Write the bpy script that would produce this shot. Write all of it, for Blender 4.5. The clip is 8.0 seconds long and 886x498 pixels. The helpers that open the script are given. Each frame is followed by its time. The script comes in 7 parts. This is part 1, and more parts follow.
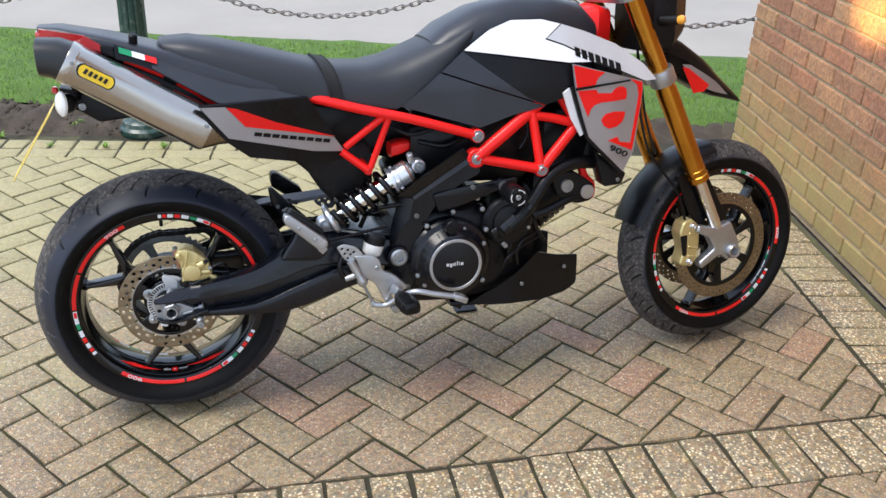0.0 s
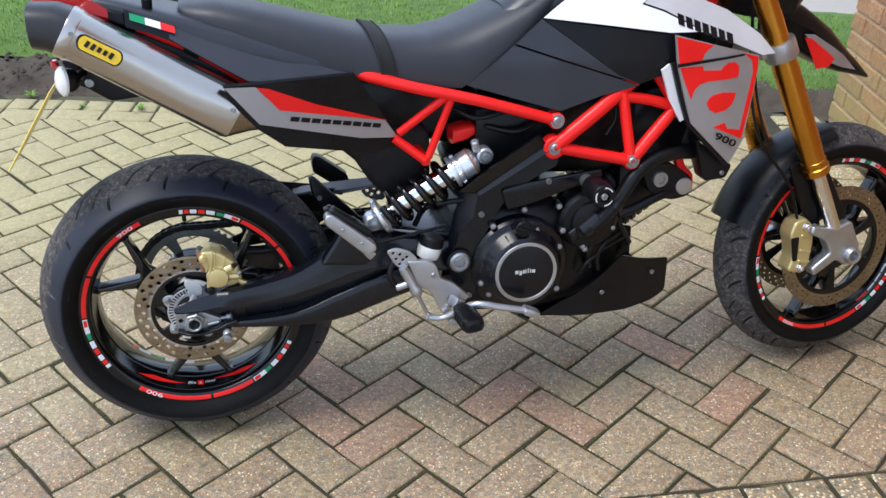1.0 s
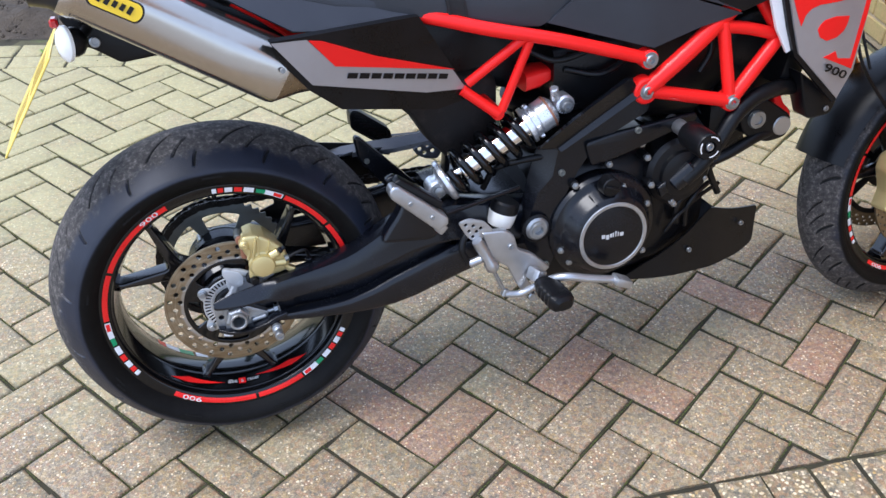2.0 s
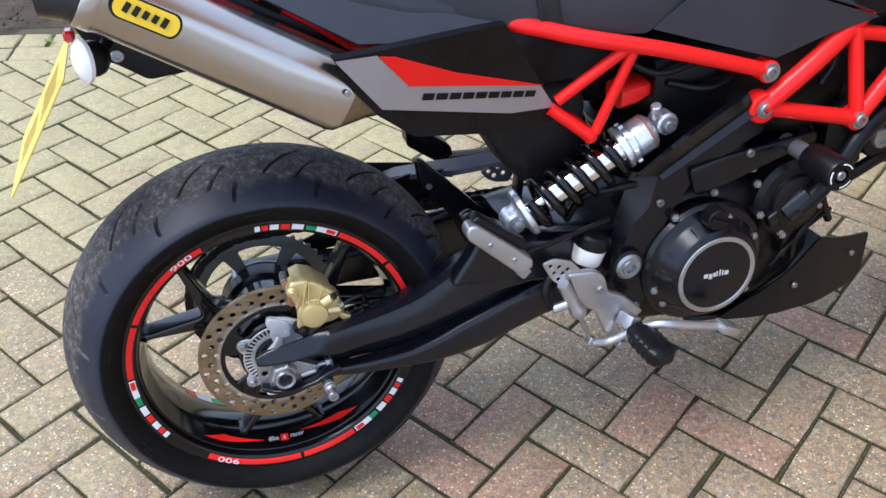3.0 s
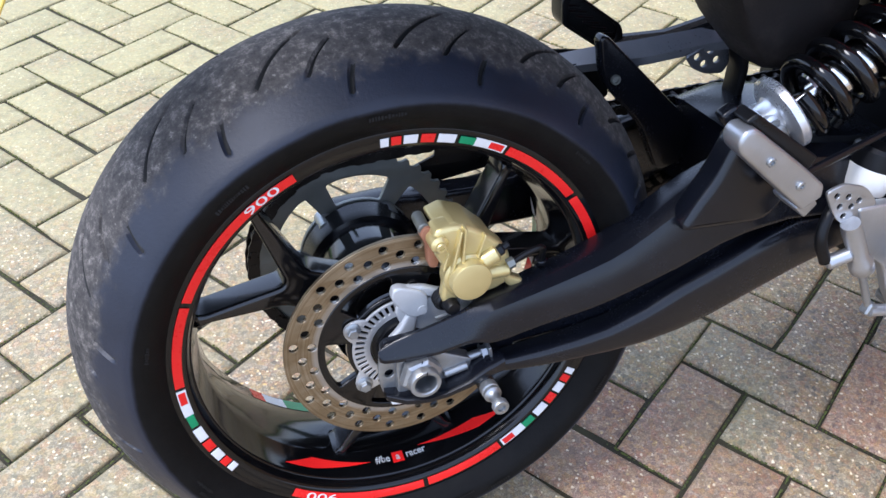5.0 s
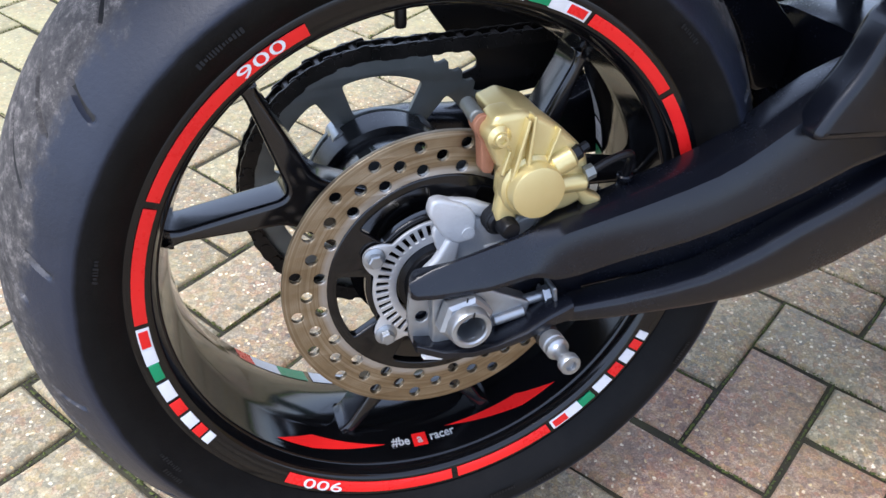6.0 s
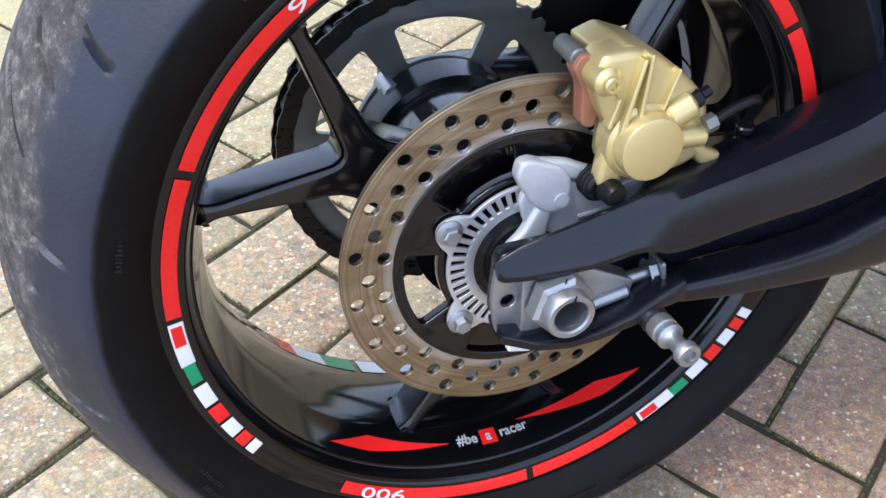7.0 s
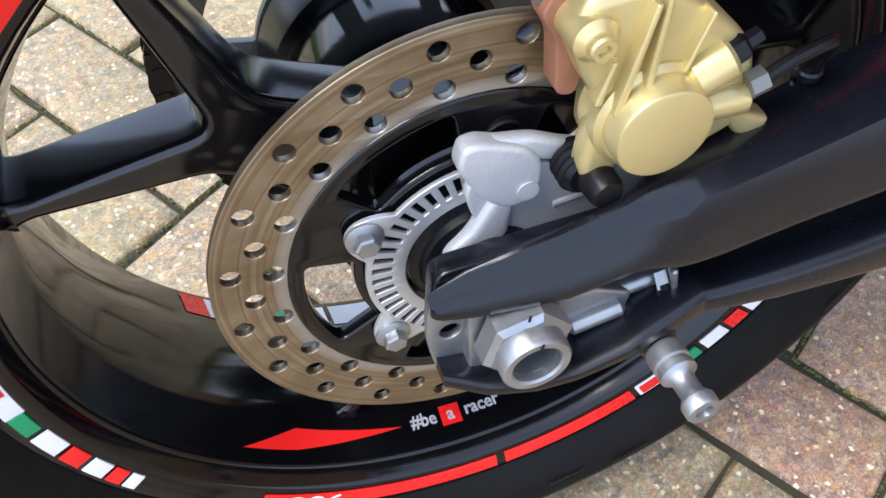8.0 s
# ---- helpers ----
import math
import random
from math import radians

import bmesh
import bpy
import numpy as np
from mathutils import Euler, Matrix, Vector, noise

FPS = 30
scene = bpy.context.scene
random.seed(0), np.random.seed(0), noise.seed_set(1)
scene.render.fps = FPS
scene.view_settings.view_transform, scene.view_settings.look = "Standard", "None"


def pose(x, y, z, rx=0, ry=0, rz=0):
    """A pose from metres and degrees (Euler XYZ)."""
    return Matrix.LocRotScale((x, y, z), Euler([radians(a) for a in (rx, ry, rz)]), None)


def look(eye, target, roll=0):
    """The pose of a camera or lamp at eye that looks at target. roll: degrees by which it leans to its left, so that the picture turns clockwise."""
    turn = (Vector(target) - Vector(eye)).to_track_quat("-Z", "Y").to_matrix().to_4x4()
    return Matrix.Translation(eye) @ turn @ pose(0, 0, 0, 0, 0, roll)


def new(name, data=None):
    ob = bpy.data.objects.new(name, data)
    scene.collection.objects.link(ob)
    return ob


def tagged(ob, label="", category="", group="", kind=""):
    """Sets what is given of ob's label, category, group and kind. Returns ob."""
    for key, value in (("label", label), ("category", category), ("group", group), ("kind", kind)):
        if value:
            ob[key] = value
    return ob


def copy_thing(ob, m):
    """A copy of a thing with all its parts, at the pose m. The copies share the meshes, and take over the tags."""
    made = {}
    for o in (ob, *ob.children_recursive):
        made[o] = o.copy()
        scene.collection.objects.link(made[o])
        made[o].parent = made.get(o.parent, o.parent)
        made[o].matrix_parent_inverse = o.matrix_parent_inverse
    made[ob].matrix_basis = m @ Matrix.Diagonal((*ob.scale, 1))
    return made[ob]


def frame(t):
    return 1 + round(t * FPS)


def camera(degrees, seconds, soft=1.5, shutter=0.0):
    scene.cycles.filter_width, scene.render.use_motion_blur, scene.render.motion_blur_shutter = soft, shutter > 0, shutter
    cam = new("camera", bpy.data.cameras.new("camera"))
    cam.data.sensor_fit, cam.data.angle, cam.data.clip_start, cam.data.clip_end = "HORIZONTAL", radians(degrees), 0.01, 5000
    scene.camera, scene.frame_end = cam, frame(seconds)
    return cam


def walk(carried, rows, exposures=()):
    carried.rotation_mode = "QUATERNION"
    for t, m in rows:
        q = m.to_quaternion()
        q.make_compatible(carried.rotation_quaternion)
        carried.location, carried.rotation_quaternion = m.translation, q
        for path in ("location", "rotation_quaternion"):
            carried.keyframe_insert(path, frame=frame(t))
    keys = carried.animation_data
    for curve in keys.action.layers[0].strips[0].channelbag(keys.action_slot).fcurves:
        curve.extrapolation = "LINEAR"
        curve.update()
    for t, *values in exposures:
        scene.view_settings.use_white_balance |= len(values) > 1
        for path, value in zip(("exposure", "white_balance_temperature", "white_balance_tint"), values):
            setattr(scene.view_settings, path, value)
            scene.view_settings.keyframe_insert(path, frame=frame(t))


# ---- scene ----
cam = camera(52.0, 8.0)
PATH = [
    (0, (0.027, -2.077, 1.452), (0.587, -0.384, 0.547), 2.6),
    (0.5, (0.08, -1.878, 1.416), (0.54, -0.178, 0.468), 0.5),
    (1, (0.099, -1.723, 1.401), (0.539, -0.054, 0.39), 2.1),
    (1.5, (0.043, -1.551, 1.368), (0.526, 0.062, 0.289), 1.1),
    (2, (-0.045, -1.396, 1.344), (0.468, 0.148, 0.18), 0.9),
    (2.2, (-0.056, -1.34, 1.346), (0.449, 0.202, 0.176), -0.0),
    (3.3, (-0.0951, -1.0475, 1.2578), (0.4103, 0.4370, 0.0165), 1.93),
    (3.5, (-0.1133, -1.0012, 1.2351), (0.4271, 0.4518, -0.0285), 3.81),
    (4, (-0.1954, -0.8733, 1.1533), (0.3833, 0.5339, -0.1447), 3.83),
    (4.5, (-0.1943, -0.7772, 1.0767), (0.3377, 0.6525, -0.2168), 0.82),
    (4.7, (-0.1804, -0.7349, 1.0348), (0.3411, 0.6929, -0.2650), 0.39),
    (5.8, (-0.184, -0.589, 0.806), (0.359, 0.851, -0.472), 3.4),
    (6, (-0.183, -0.57, 0.764), (0.366, 0.889, -0.488), 3.1),
    (6.5, (-0.192, -0.545, 0.699), (0.317, 0.967, -0.506), 2.0),
    (7, (-0.203, -0.47, 0.698), (0.332, 0.939, -0.616), 2.0),
    (7.5, (-0.153, -0.368, 0.671), (0.394, 0.854, -0.815), 1.9),
    (8, (-0.093, -0.297, 0.654), (0.285, 0.777, -0.991), 0.4),
]
walk(cam, [(t, look(eye, target, roll)) for t, eye, target, roll in PATH], exposures=[(0.0, 0.4, 6400, 10), (1.0, 0.38, 6150, 10), (1.8, 0.58, 5800, 12), (3.5, 0.54, 5980, 14), (4.6, 0.75, 5780, 14), (6.0, 0.85, 5930, 14), (7.0, 0.9, 5920, 14), (8.0, 0.97, 6150, 13)])

# ---- daylight: bright overcast ----
world = bpy.data.worlds.new("overcast_sky")
scene.world = world
world.use_nodes = True
wn = world.node_tree
sky = wn.nodes.new("ShaderNodeTexSky")
sky.sky_type, sky.sun_disc = "NISHITA", False
sky.sun_elevation, sky.sun_rotation = radians(61), radians(-95)
sky.air_density, sky.dust_density, sky.ozone_density = 1.0, 1.5, 1.6
soften = wn.nodes.new("ShaderNodeHueSaturation")
soften.inputs["Saturation"].default_value = 0.95
wn.links.new(sky.outputs[0], soften.inputs["Color"])
cloud = wn.nodes.new("ShaderNodeMix")
cloud.data_type, cloud.inputs[0].default_value, cloud.inputs[7].default_value = "RGBA", 0.5, (5.0, 5.6, 6.8, 1)
wn.links.new(soften.outputs[0], cloud.inputs[6])
wn.links.new(cloud.outputs[2], wn.nodes["Background"].inputs[0])
wn.nodes["Background"].inputs[1].default_value = 0.22
sun = new("sun", bpy.data.lights.new("sun", "SUN"))
sun.data.energy, sun.data.angle, sun.data.color = 2.4, radians(30), (1.0, 0.95, 0.87)
sun.matrix_world = look((-1.5, -0.15, 3.3), (0.3, 0, 0))


# ---- materials ----
def shader(name):
    m = bpy.data.materials.new(name)
    m.use_nodes = True
    nt = m.node_tree
    return m, nt, nt.nodes["Principled BSDF"]


def node(nt, kind, **inputs):
    n = nt.nodes.new("ShaderNode" + kind)
    for key, value in inputs.items():
        n.inputs[key.replace("_", " ")].default_value = value
    return n


def noise_tex(nt, co, scale, detail=4.0, rough=0.55):
    n = node(nt, "TexNoise", Scale=scale, Detail=detail, Roughness=rough)
    nt.links.new(co, n.inputs["Vector"])
    return n.outputs["Fac"]


def ramp(nt, fac, *stops):
    r = nt.nodes.new("ShaderNodeValToRGB")
    while len(r.color_ramp.elements) < len(stops):
        r.color_ramp.elements.new(0.5)
    for e, (at, c) in zip(r.color_ramp.elements, stops):
        e.position, e.color = at, (*c, 1) if len(c) == 3 else c
    nt.links.new(fac, r.inputs[0])
    return r.outputs[0]


def grey(a):
    return (a, a, a)


def mixed(nt, fac, a, b, blend="MIX"):
    m = nt.nodes.new("ShaderNodeMix")
    m.data_type, m.blend_type = "RGBA", blend
    for sock, value in ((m.inputs[0], fac), (m.inputs[6], a), (m.inputs[7], b)):
        if isinstance(value, (int, float)):
            sock.default_value = value
        elif isinstance(value, tuple):
            sock.default_value = (*value, 1)
        else:
            nt.links.new(value, sock)
    return m.outputs[2]


def bumped(nt, b, height, strength, distance):
    n = node(nt, "Bump", Strength=strength, Distance=distance)
    nt.links.new(height, n.inputs["Height"])
    nt.links.new(n.outputs[0], b.inputs["Normal"])


def surface(name, c1, c2, rough, metal=0.0, scale=8.0, fine=120.0, bump=0.15, depth=0.0006, spread=0.12, coat=0.0, dust=None, stretch=None, gloss=0.5):
    """A surface with broad and fine variation of colour, gloss and relief."""
    m, nt, b = shader(name)
    co = nt.nodes.new("ShaderNodeTexCoord").outputs["Object"]
    if stretch:
        mp = nt.nodes.new("ShaderNodeMapping")
        mp.inputs["Scale"].default_value = stretch
        nt.links.new(co, mp.inputs[0])
        co = mp.outputs[0]
    broad, grain = noise_tex(nt, co, scale), noise_tex(nt, co, fine, 3.0)
    col = ramp(nt, broad, (0.3, c1), (0.7, c2))
    col = mixed(nt, 0.25, col, mixed(nt, grain, c1, c2))
    if dust:
        colour, amount = dust
        spots = ramp(nt, noise_tex(nt, co, scale * 2.3, 8.0, 0.7), (0.52, grey(0)), (0.72, grey(amount)))
        col = mixed(nt, spots, col, colour)
    nt.links.new(col, b.inputs["Base Color"])
    nt.links.new(ramp(nt, mixed(nt, 0.5, broad, grain), (0.3, grey(max(rough - spread, 0.02))), (0.7, grey(rough + spread))), b.inputs["Roughness"])
    b.inputs["Metallic"].default_value = metal
    b.inputs["Specular IOR Level"].default_value = gloss
    b.inputs["Coat Weight"].default_value = coat
    b.inputs["Coat Roughness"].default_value = 0.08
    if bump:
        bumped(nt, b, grain, bump, depth)
    return m


def paver_material(name, tints, pieces, pebbles, moss, white=0.15, size=0.43, chips=0.58):
    """Split concrete block: a tint a piece, stone chips, moss and dirt, far-side light in the colour."""
    m, nt, b = shader(name)
    geo = nt.nodes.new("ShaderNodeNewGeometry")
    pos = geo.outputs["Position"]
    pick = nt.nodes.new("ShaderNodeObjectInfo").outputs["Random"] if pieces else geo.outputs["Random Per Island"]
    stops = [(i / (len(tints) - 1), c) for i, c in enumerate(tints)]
    col = ramp(nt, pick, *stops)
    patch = noise_tex(nt, pos, 9.0, 5.0, 0.65)
    col = mixed(nt, ramp(nt, patch, (0.4, grey(0.0)), (0.75, grey(0.45))), col, tints[1])
    grit = noise_tex(nt, pos, 480.0, 4.0, 0.75)
    warp = node(nt, "TexNoise", Scale=210.0, Detail=2.0)
    nt.links.new(pos, warp.inputs["Vector"])
    bent = node(nt, "VectorMath")
    bent.operation = "MULTIPLY_ADD"
    bent.inputs[1].default_value = (0.0045, 0.0045, 0.0045)
    nt.links.new(warp.outputs["Color"], bent.inputs[0])
    nt.links.new(pos, bent.inputs[2])

    def stones(size):
        vor = node(nt, "TexVoronoi", Scale=size, Randomness=1.0)
        nt.links.new(bent.outputs[0], vor.inputs["Vector"])
        hue = nt.nodes.new("ShaderNodeSeparateColor")
        nt.links.new(vor.outputs["Color"], hue.inputs[0])
        return vor, hue

    vor, hue = stones(pebbles)
    lump = vor.outputs["Distance"]
    col = mixed(nt, chips, col, ramp(nt, hue.outputs[0], (0.0, (0.055, 0.055, 0.065)), (0.18, (0.16, 0.145, 0.135)), (0.36, (0.4, 0.26, 0.1)), (0.55, (0.36, 0.16, 0.1)), (0.75, (0.24, 0.215, 0.18)), (0.9, (0.42, 0.3, 0.17)), (1.0, (0.5, 0.42, 0.3))))
    vor, hue = stones(pebbles * 2.3)
    col = mixed(nt, chips * 0.58, col, ramp(nt, hue.outputs[0], (0.0, (0.04, 0.038, 0.036)), (0.35, (0.2, 0.14, 0.09)), (0.7, (0.34, 0.24, 0.13)), (1.0, (0.5, 0.44, 0.33))))
    vor, hue = stones(pebbles * 1.3)
    shown = ramp(nt, hue.outputs[1], (0.99 - white, grey(0.0)), (1.0 - white, grey(1.0)))
    spot = ramp(nt, vor.outputs["Distance"], (size * 0.65, grey(1.0)), (size, grey(0.0)))
    col = mixed(nt, mixed(nt, 1.0, shown, spot, "MULTIPLY"), col, ramp(nt, hue.outputs[2], (0.0, (0.68, 0.57, 0.4)), (0.6, (0.78, 0.69, 0.5)), (1.0, (0.55, 0.38, 0.15))))
    mottle = noise_tex(nt, pos, 75.0, 6.0, 0.8)
    col = mixed(nt, 0.5, col, ramp(nt, mottle, (0.36, grey(0.22)), (0.64, grey(0.7))), "OVERLAY")
    col = mixed(nt, 0.72, col, ramp(nt, grit, (0.34, grey(0.15)), (0.66, grey(0.76))), "OVERLAY")
    rich = node(nt, "HueSaturation", Saturation=1.05, Value=1.0)
    nt.links.new(col, rich.inputs["Color"])
    col = rich.outputs[0]
    sep = nt.nodes.new("ShaderNodeSeparateXYZ")
    nt.links.new(pos, sep.inputs[0])
    # algae tint growing with y; its paleness also paints the brighter light there
    slime_and_light = node(nt, "Math")
    slime_and_light.operation = "MULTIPLY_ADD"
    slime_and_light.inputs[1].default_value = 0.24
    nt.links.new(sep.outputs[1], slime_and_light.inputs[0])
    nt.links.new(noise_tex(nt, pos, 3.3, 6.0, 0.7), slime_and_light.inputs[2])
    green = ramp(nt, slime_and_light.outputs[0], (0.48, grey(0.0)), (0.8, grey(moss)))
    col = mixed(nt, green, col, (0.37, 0.345, 0.165))
    dirt = ramp(nt, noise_tex(nt, pos, 26.0, 6.0, 0.75), (0.52, grey(0.0)), (0.78, grey(0.55)))
    col = mixed(nt, dirt, col, (0.075, 0.06, 0.038))
    nt.links.new(col, b.inputs["Base Color"])
    nt.links.new(ramp(nt, grit, (0.3, grey(0.5)), (0.7, grey(0.85))), b.inputs["Roughness"])
    bumped(nt, b, mixed(nt, 0.6, lump, mixed(nt, 0.5, grit, mottle)), 0.7, 0.0025)
    return m


BLOCKS = ((0.35, 0.295, 0.175), (0.25, 0.24, 0.14), (0.32, 0.225, 0.155), (0.4, 0.34, 0.21), (0.25, 0.205, 0.14), (0.33, 0.265, 0.17), (0.34, 0.3, 0.18), (0.27, 0.255, 0.14))
RED_BLOCKS = ((0.4, 0.2, 0.138), (0.37, 0.21, 0.145), (0.44, 0.23, 0.16))
EDGING = ((0.27, 0.25, 0.16), (0.21, 0.21, 0.12), (0.3, 0.28, 0.18))
paver_mat = paver_material("split_block", BLOCKS, True, 140.0, 0.6)
paver_red_mat = paver_material("red_split_block", RED_BLOCKS, True, 140.0, 0.3, chips=0.52)
paver_far_mat = paver_material("split_block_rest", BLOCKS, False, 140.0, 0.6)
edging_mat = paver_material("pebbled_block", EDGING, True, 95.0, 0.5, 0.5, 0.5)


def brick_material():
    m, nt, b = shader("weathered_brick")
    geo = nt.nodes.new("ShaderNodeNewGeometry")
    pos = geo.outputs["Position"]
    pick = nt.nodes.new("ShaderNodeObjectInfo").outputs["Random"]
    col = ramp(nt, pick, (0.0, (0.38, 0.165, 0.08)), (0.25, (0.44, 0.235, 0.115)), (0.5, (0.28, 0.13, 0.072)), (0.75, (0.41, 0.175, 0.088)), (1.0, (0.4, 0.24, 0.115)))
    col = mixed(nt, ramp(nt, noise_tex(nt, pos, 14.0, 6.0, 0.7), (0.42, grey(0.0)), (0.7, grey(0.65))), col, (0.25, 0.12, 0.08))
    col = mixed(nt, 0.7, col, ramp(nt, noise_tex(nt, pos, 70.0, 6.0, 0.75), (0.35, grey(0.2)), (0.65, grey(0.7))), "OVERLAY")
    col = mixed(nt, ramp(nt, noise_tex(nt, pos, 24.0, 7.0, 0.75), (0.5, grey(0.0)), (0.72, grey(0.6))), col, (0.1, 0.062, 0.042))
    col = mixed(nt, ramp(nt, noise_tex(nt, pos, 33.0, 7.0, 0.8), (0.56, grey(0.0)), (0.74, grey(0.75))), col, (0.46, 0.38, 0.28))
    sep = nt.nodes.new("ShaderNodeSeparateXYZ")
    nt.links.new(pos, sep.inputs[0])
    wob = node(nt, "Math")
    wob.operation = "MULTIPLY_ADD"
    wob.inputs[1].default_value = 0.5
    nt.links.new(noise_tex(nt, pos, 2.2, 6.0, 0.7), wob.inputs[0])
    nt.links.new(sep.outputs[2], wob.inputs[2])
    algae = ramp(nt, wob.outputs[0], (0.36, grey(0.78)), (0.76, grey(0.0)))
    col = mixed(nt, mixed(nt, 0.75, algae, ramp(nt, noise_tex(nt, pos, 11.0, 6.0, 0.75), (0.32, grey(0.35)), (0.6, grey(1.0))), "MULTIPLY"), col, (0.27, 0.24, 0.085))
    nt.links.new(col, b.inputs["Base Color"])
    b.inputs["Roughness"].default_value = 0.85
    bumped(nt, b, noise_tex(nt, pos, 160.0, 5.0, 0.7), 0.5, 0.002)
    return m


brick_mat = brick_material()
mortar_mat = surface("lime_mortar", (0.3, 0.225, 0.135), (0.44, 0.345, 0.22), 0.9, scale=5, fine=300, bump=0.5, depth=0.002, dust=((0.2, 0.18, 0.06), 0.6))
joint_mat = surface("sand_joint", (0.018, 0.016, 0.009), (0.045, 0.039, 0.02), 0.95, scale=6, fine=260, bump=0.6, depth=0.003, dust=((0.062, 0.066, 0.024), 0.75))
edge_joint_mat = surface("mossy_edge_joint", (0.05, 0.045, 0.023), (0.1, 0.092, 0.045), 0.95, scale=6, fine=260, bump=0.6, depth=0.003, dust=((0.1, 0.12, 0.035), 0.9))
soil_mat = surface("garden_soil", (0.035, 0.026, 0.018), (0.1, 0.078, 0.055), 0.95, scale=9, fine=140, bump=0.9, depth=0.01)
asphalt_mat = surface("road_tarmac", (0.27, 0.25, 0.22), (0.35, 0.325, 0.29), 0.85, scale=1.1, fine=90, bump=0.5, depth=0.004)
grass_mat = surface("lawn_grass", (0.11, 0.22, 0.02), (0.22, 0.38, 0.045), 0.6, scale=6, fine=60, bump=0.0)
turf_mat = surface("turf", (0.05, 0.1, 0.014), (0.1, 0.18, 0.028), 0.9, scale=8, fine=90, bump=0.8, depth=0.01)
post_mat = surface("dark_green_iron", (0.006, 0.028, 0.022), (0.012, 0.05, 0.038), 0.4, scale=12, fine=200, bump=0.3, depth=0.001, coat=0.3, dust=((0.3, 0.32, 0.28), 0.5))
chain_mat = surface("galvanised_chain", (0.14, 0.13, 0.13), (0.3, 0.29, 0.28), 0.5, 0.8, scale=30, fine=200, dust=((0.2, 0.08, 0.03), 0.6))

rubber_mat = surface("tyre_rubber", (0.0035, 0.0038, 0.0046), (0.007, 0.0075, 0.009), 0.52, scale=14, fine=260, bump=0.25, depth=0.0006, gloss=0.25)
# near-black rubber: the shade inside the tread cuts is put into the colour
groove_shade_mat = surface("tread_groove_shade", (0.003, 0.003, 0.003), (0.006, 0.006, 0.006), 0.8, scale=14, fine=260, bump=0.2)


def tread_material():
    """Clean shoulders tinted with sky sheen, sidewalls painted as shaded, and a dusty, worn crown with a ragged edge.
    """
    m, nt, b = shader("scuffed_tread")
    co = nt.nodes.new("ShaderNodeTexCoord").outputs["Object"]
    sep = nt.nodes.new("ShaderNodeSeparateXYZ")
    nt.links.new(co, sep.inputs[0])
    wide = node(nt, "Math")
    wide.operation = "ABSOLUTE"
    nt.links.new(sep.outputs[1], wide.inputs[0])
    rag = node(nt, "Math")
    rag.operation = "MULTIPLY_ADD"
    rag.inputs[1].default_value = 0.06
    nt.links.new(noise_tex(nt, co, 30.0, 6.0, 0.7), rag.inputs[0])
    nt.links.new(wide.outputs[0], rag.inputs[2])
    worn = ramp(nt, rag.outputs[0], (0.084, grey(1.0)), (0.097, grey(0.0)))
    dust = ramp(nt, noise_tex(nt, co, 95.0, 8.0, 0.8), (0.36, (0.02, 0.0188, 0.019)), (0.52, (0.055, 0.05, 0.047)), (0.67, (0.175, 0.158, 0.143)))
    # unworn shoulder rubber with the sky's blue sheen put into its colour
    clean_sheen = ramp(nt, noise_tex(nt, co, 16.0), (0.3, (0.0085, 0.0112, 0.02)), (0.7, (0.0145, 0.0185, 0.032)))
    flat = node(nt, "VectorMath")
    flat.operation = "MULTIPLY"
    flat.inputs[1].default_value = (1, 0, 1)
    nt.links.new(co, flat.inputs[0])
    far = node(nt, "VectorMath")
    far.operation = "LENGTH"
    nt.links.new(flat.outputs[0], far.inputs[0])
    ragged = node(nt, "Math")
    ragged.operation = "MULTIPLY_ADD"
    ragged.inputs[1].default_value = 0.006
    nt.links.new(noise_tex(nt, co, 22.0, 5.0, 0.65), ragged.inputs[0])
    nt.links.new(far.outputs["Value"], ragged.inputs[2])
    side = ramp(nt, ragged.outputs[0], (0.2596, grey(1.0)), (0.2612, grey(0.0)))
    specks = ramp(nt, noise_tex(nt, co, 190.0, 3.0, 0.6), (0.66, grey(0.0)), (0.72, grey(0.6)))
    col = mixed(nt, mixed(nt, 1.0, specks, worn, "MULTIPLY"), mixed(nt, worn, clean_sheen, dust), (0.2, 0.19, 0.175))
    # same rubber painted darker, since the upright sidewall gets less light
    shaded_wall_col = ramp(nt, noise_tex(nt, co, 40.0, 6.0, 0.7), (0.4, (0.003, 0.0029, 0.0029)), (0.7, (0.006, 0.0057, 0.0054)))
    nt.links.new(mixed(nt, side, col, shaded_wall_col), b.inputs["Base Color"])
    nt.links.new(mixed(nt, side, mixed(nt, worn, grey(0.46), grey(0.8)), grey(0.58)), b.inputs["Roughness"])
    nt.links.new(mixed(nt, side, grey(0.34), grey(0.14)), b.inputs["Specular IOR Level"])
    bumped(nt, b, noise_tex(nt, co, 300.0, 4.0, 0.7), 0.35, 0.001)
    return m


tread_mat = tread_material()
gloss_black = surface("gloss_black_paint", (0.0022, 0.0022, 0.0026), (0.0045, 0.0045, 0.0052), 0.1, scale=12, fine=300, bump=0.03, depth=0.0002, spread=0.04, gloss=0.42)
spoke_black = surface("black_powder_coat", (0.003, 0.003, 0.0036), (0.006, 0.006, 0.007), 0.16, scale=12, fine=500, bump=0.1, depth=0.0003, spread=0.06, gloss=0.6)
satin_black = surface("satin_black_metal", (0.0026, 0.003, 0.0046), (0.005, 0.0058, 0.0085), 0.24, scale=16, fine=420, bump=0.07, depth=0.0003, spread=0.07, gloss=0.36)
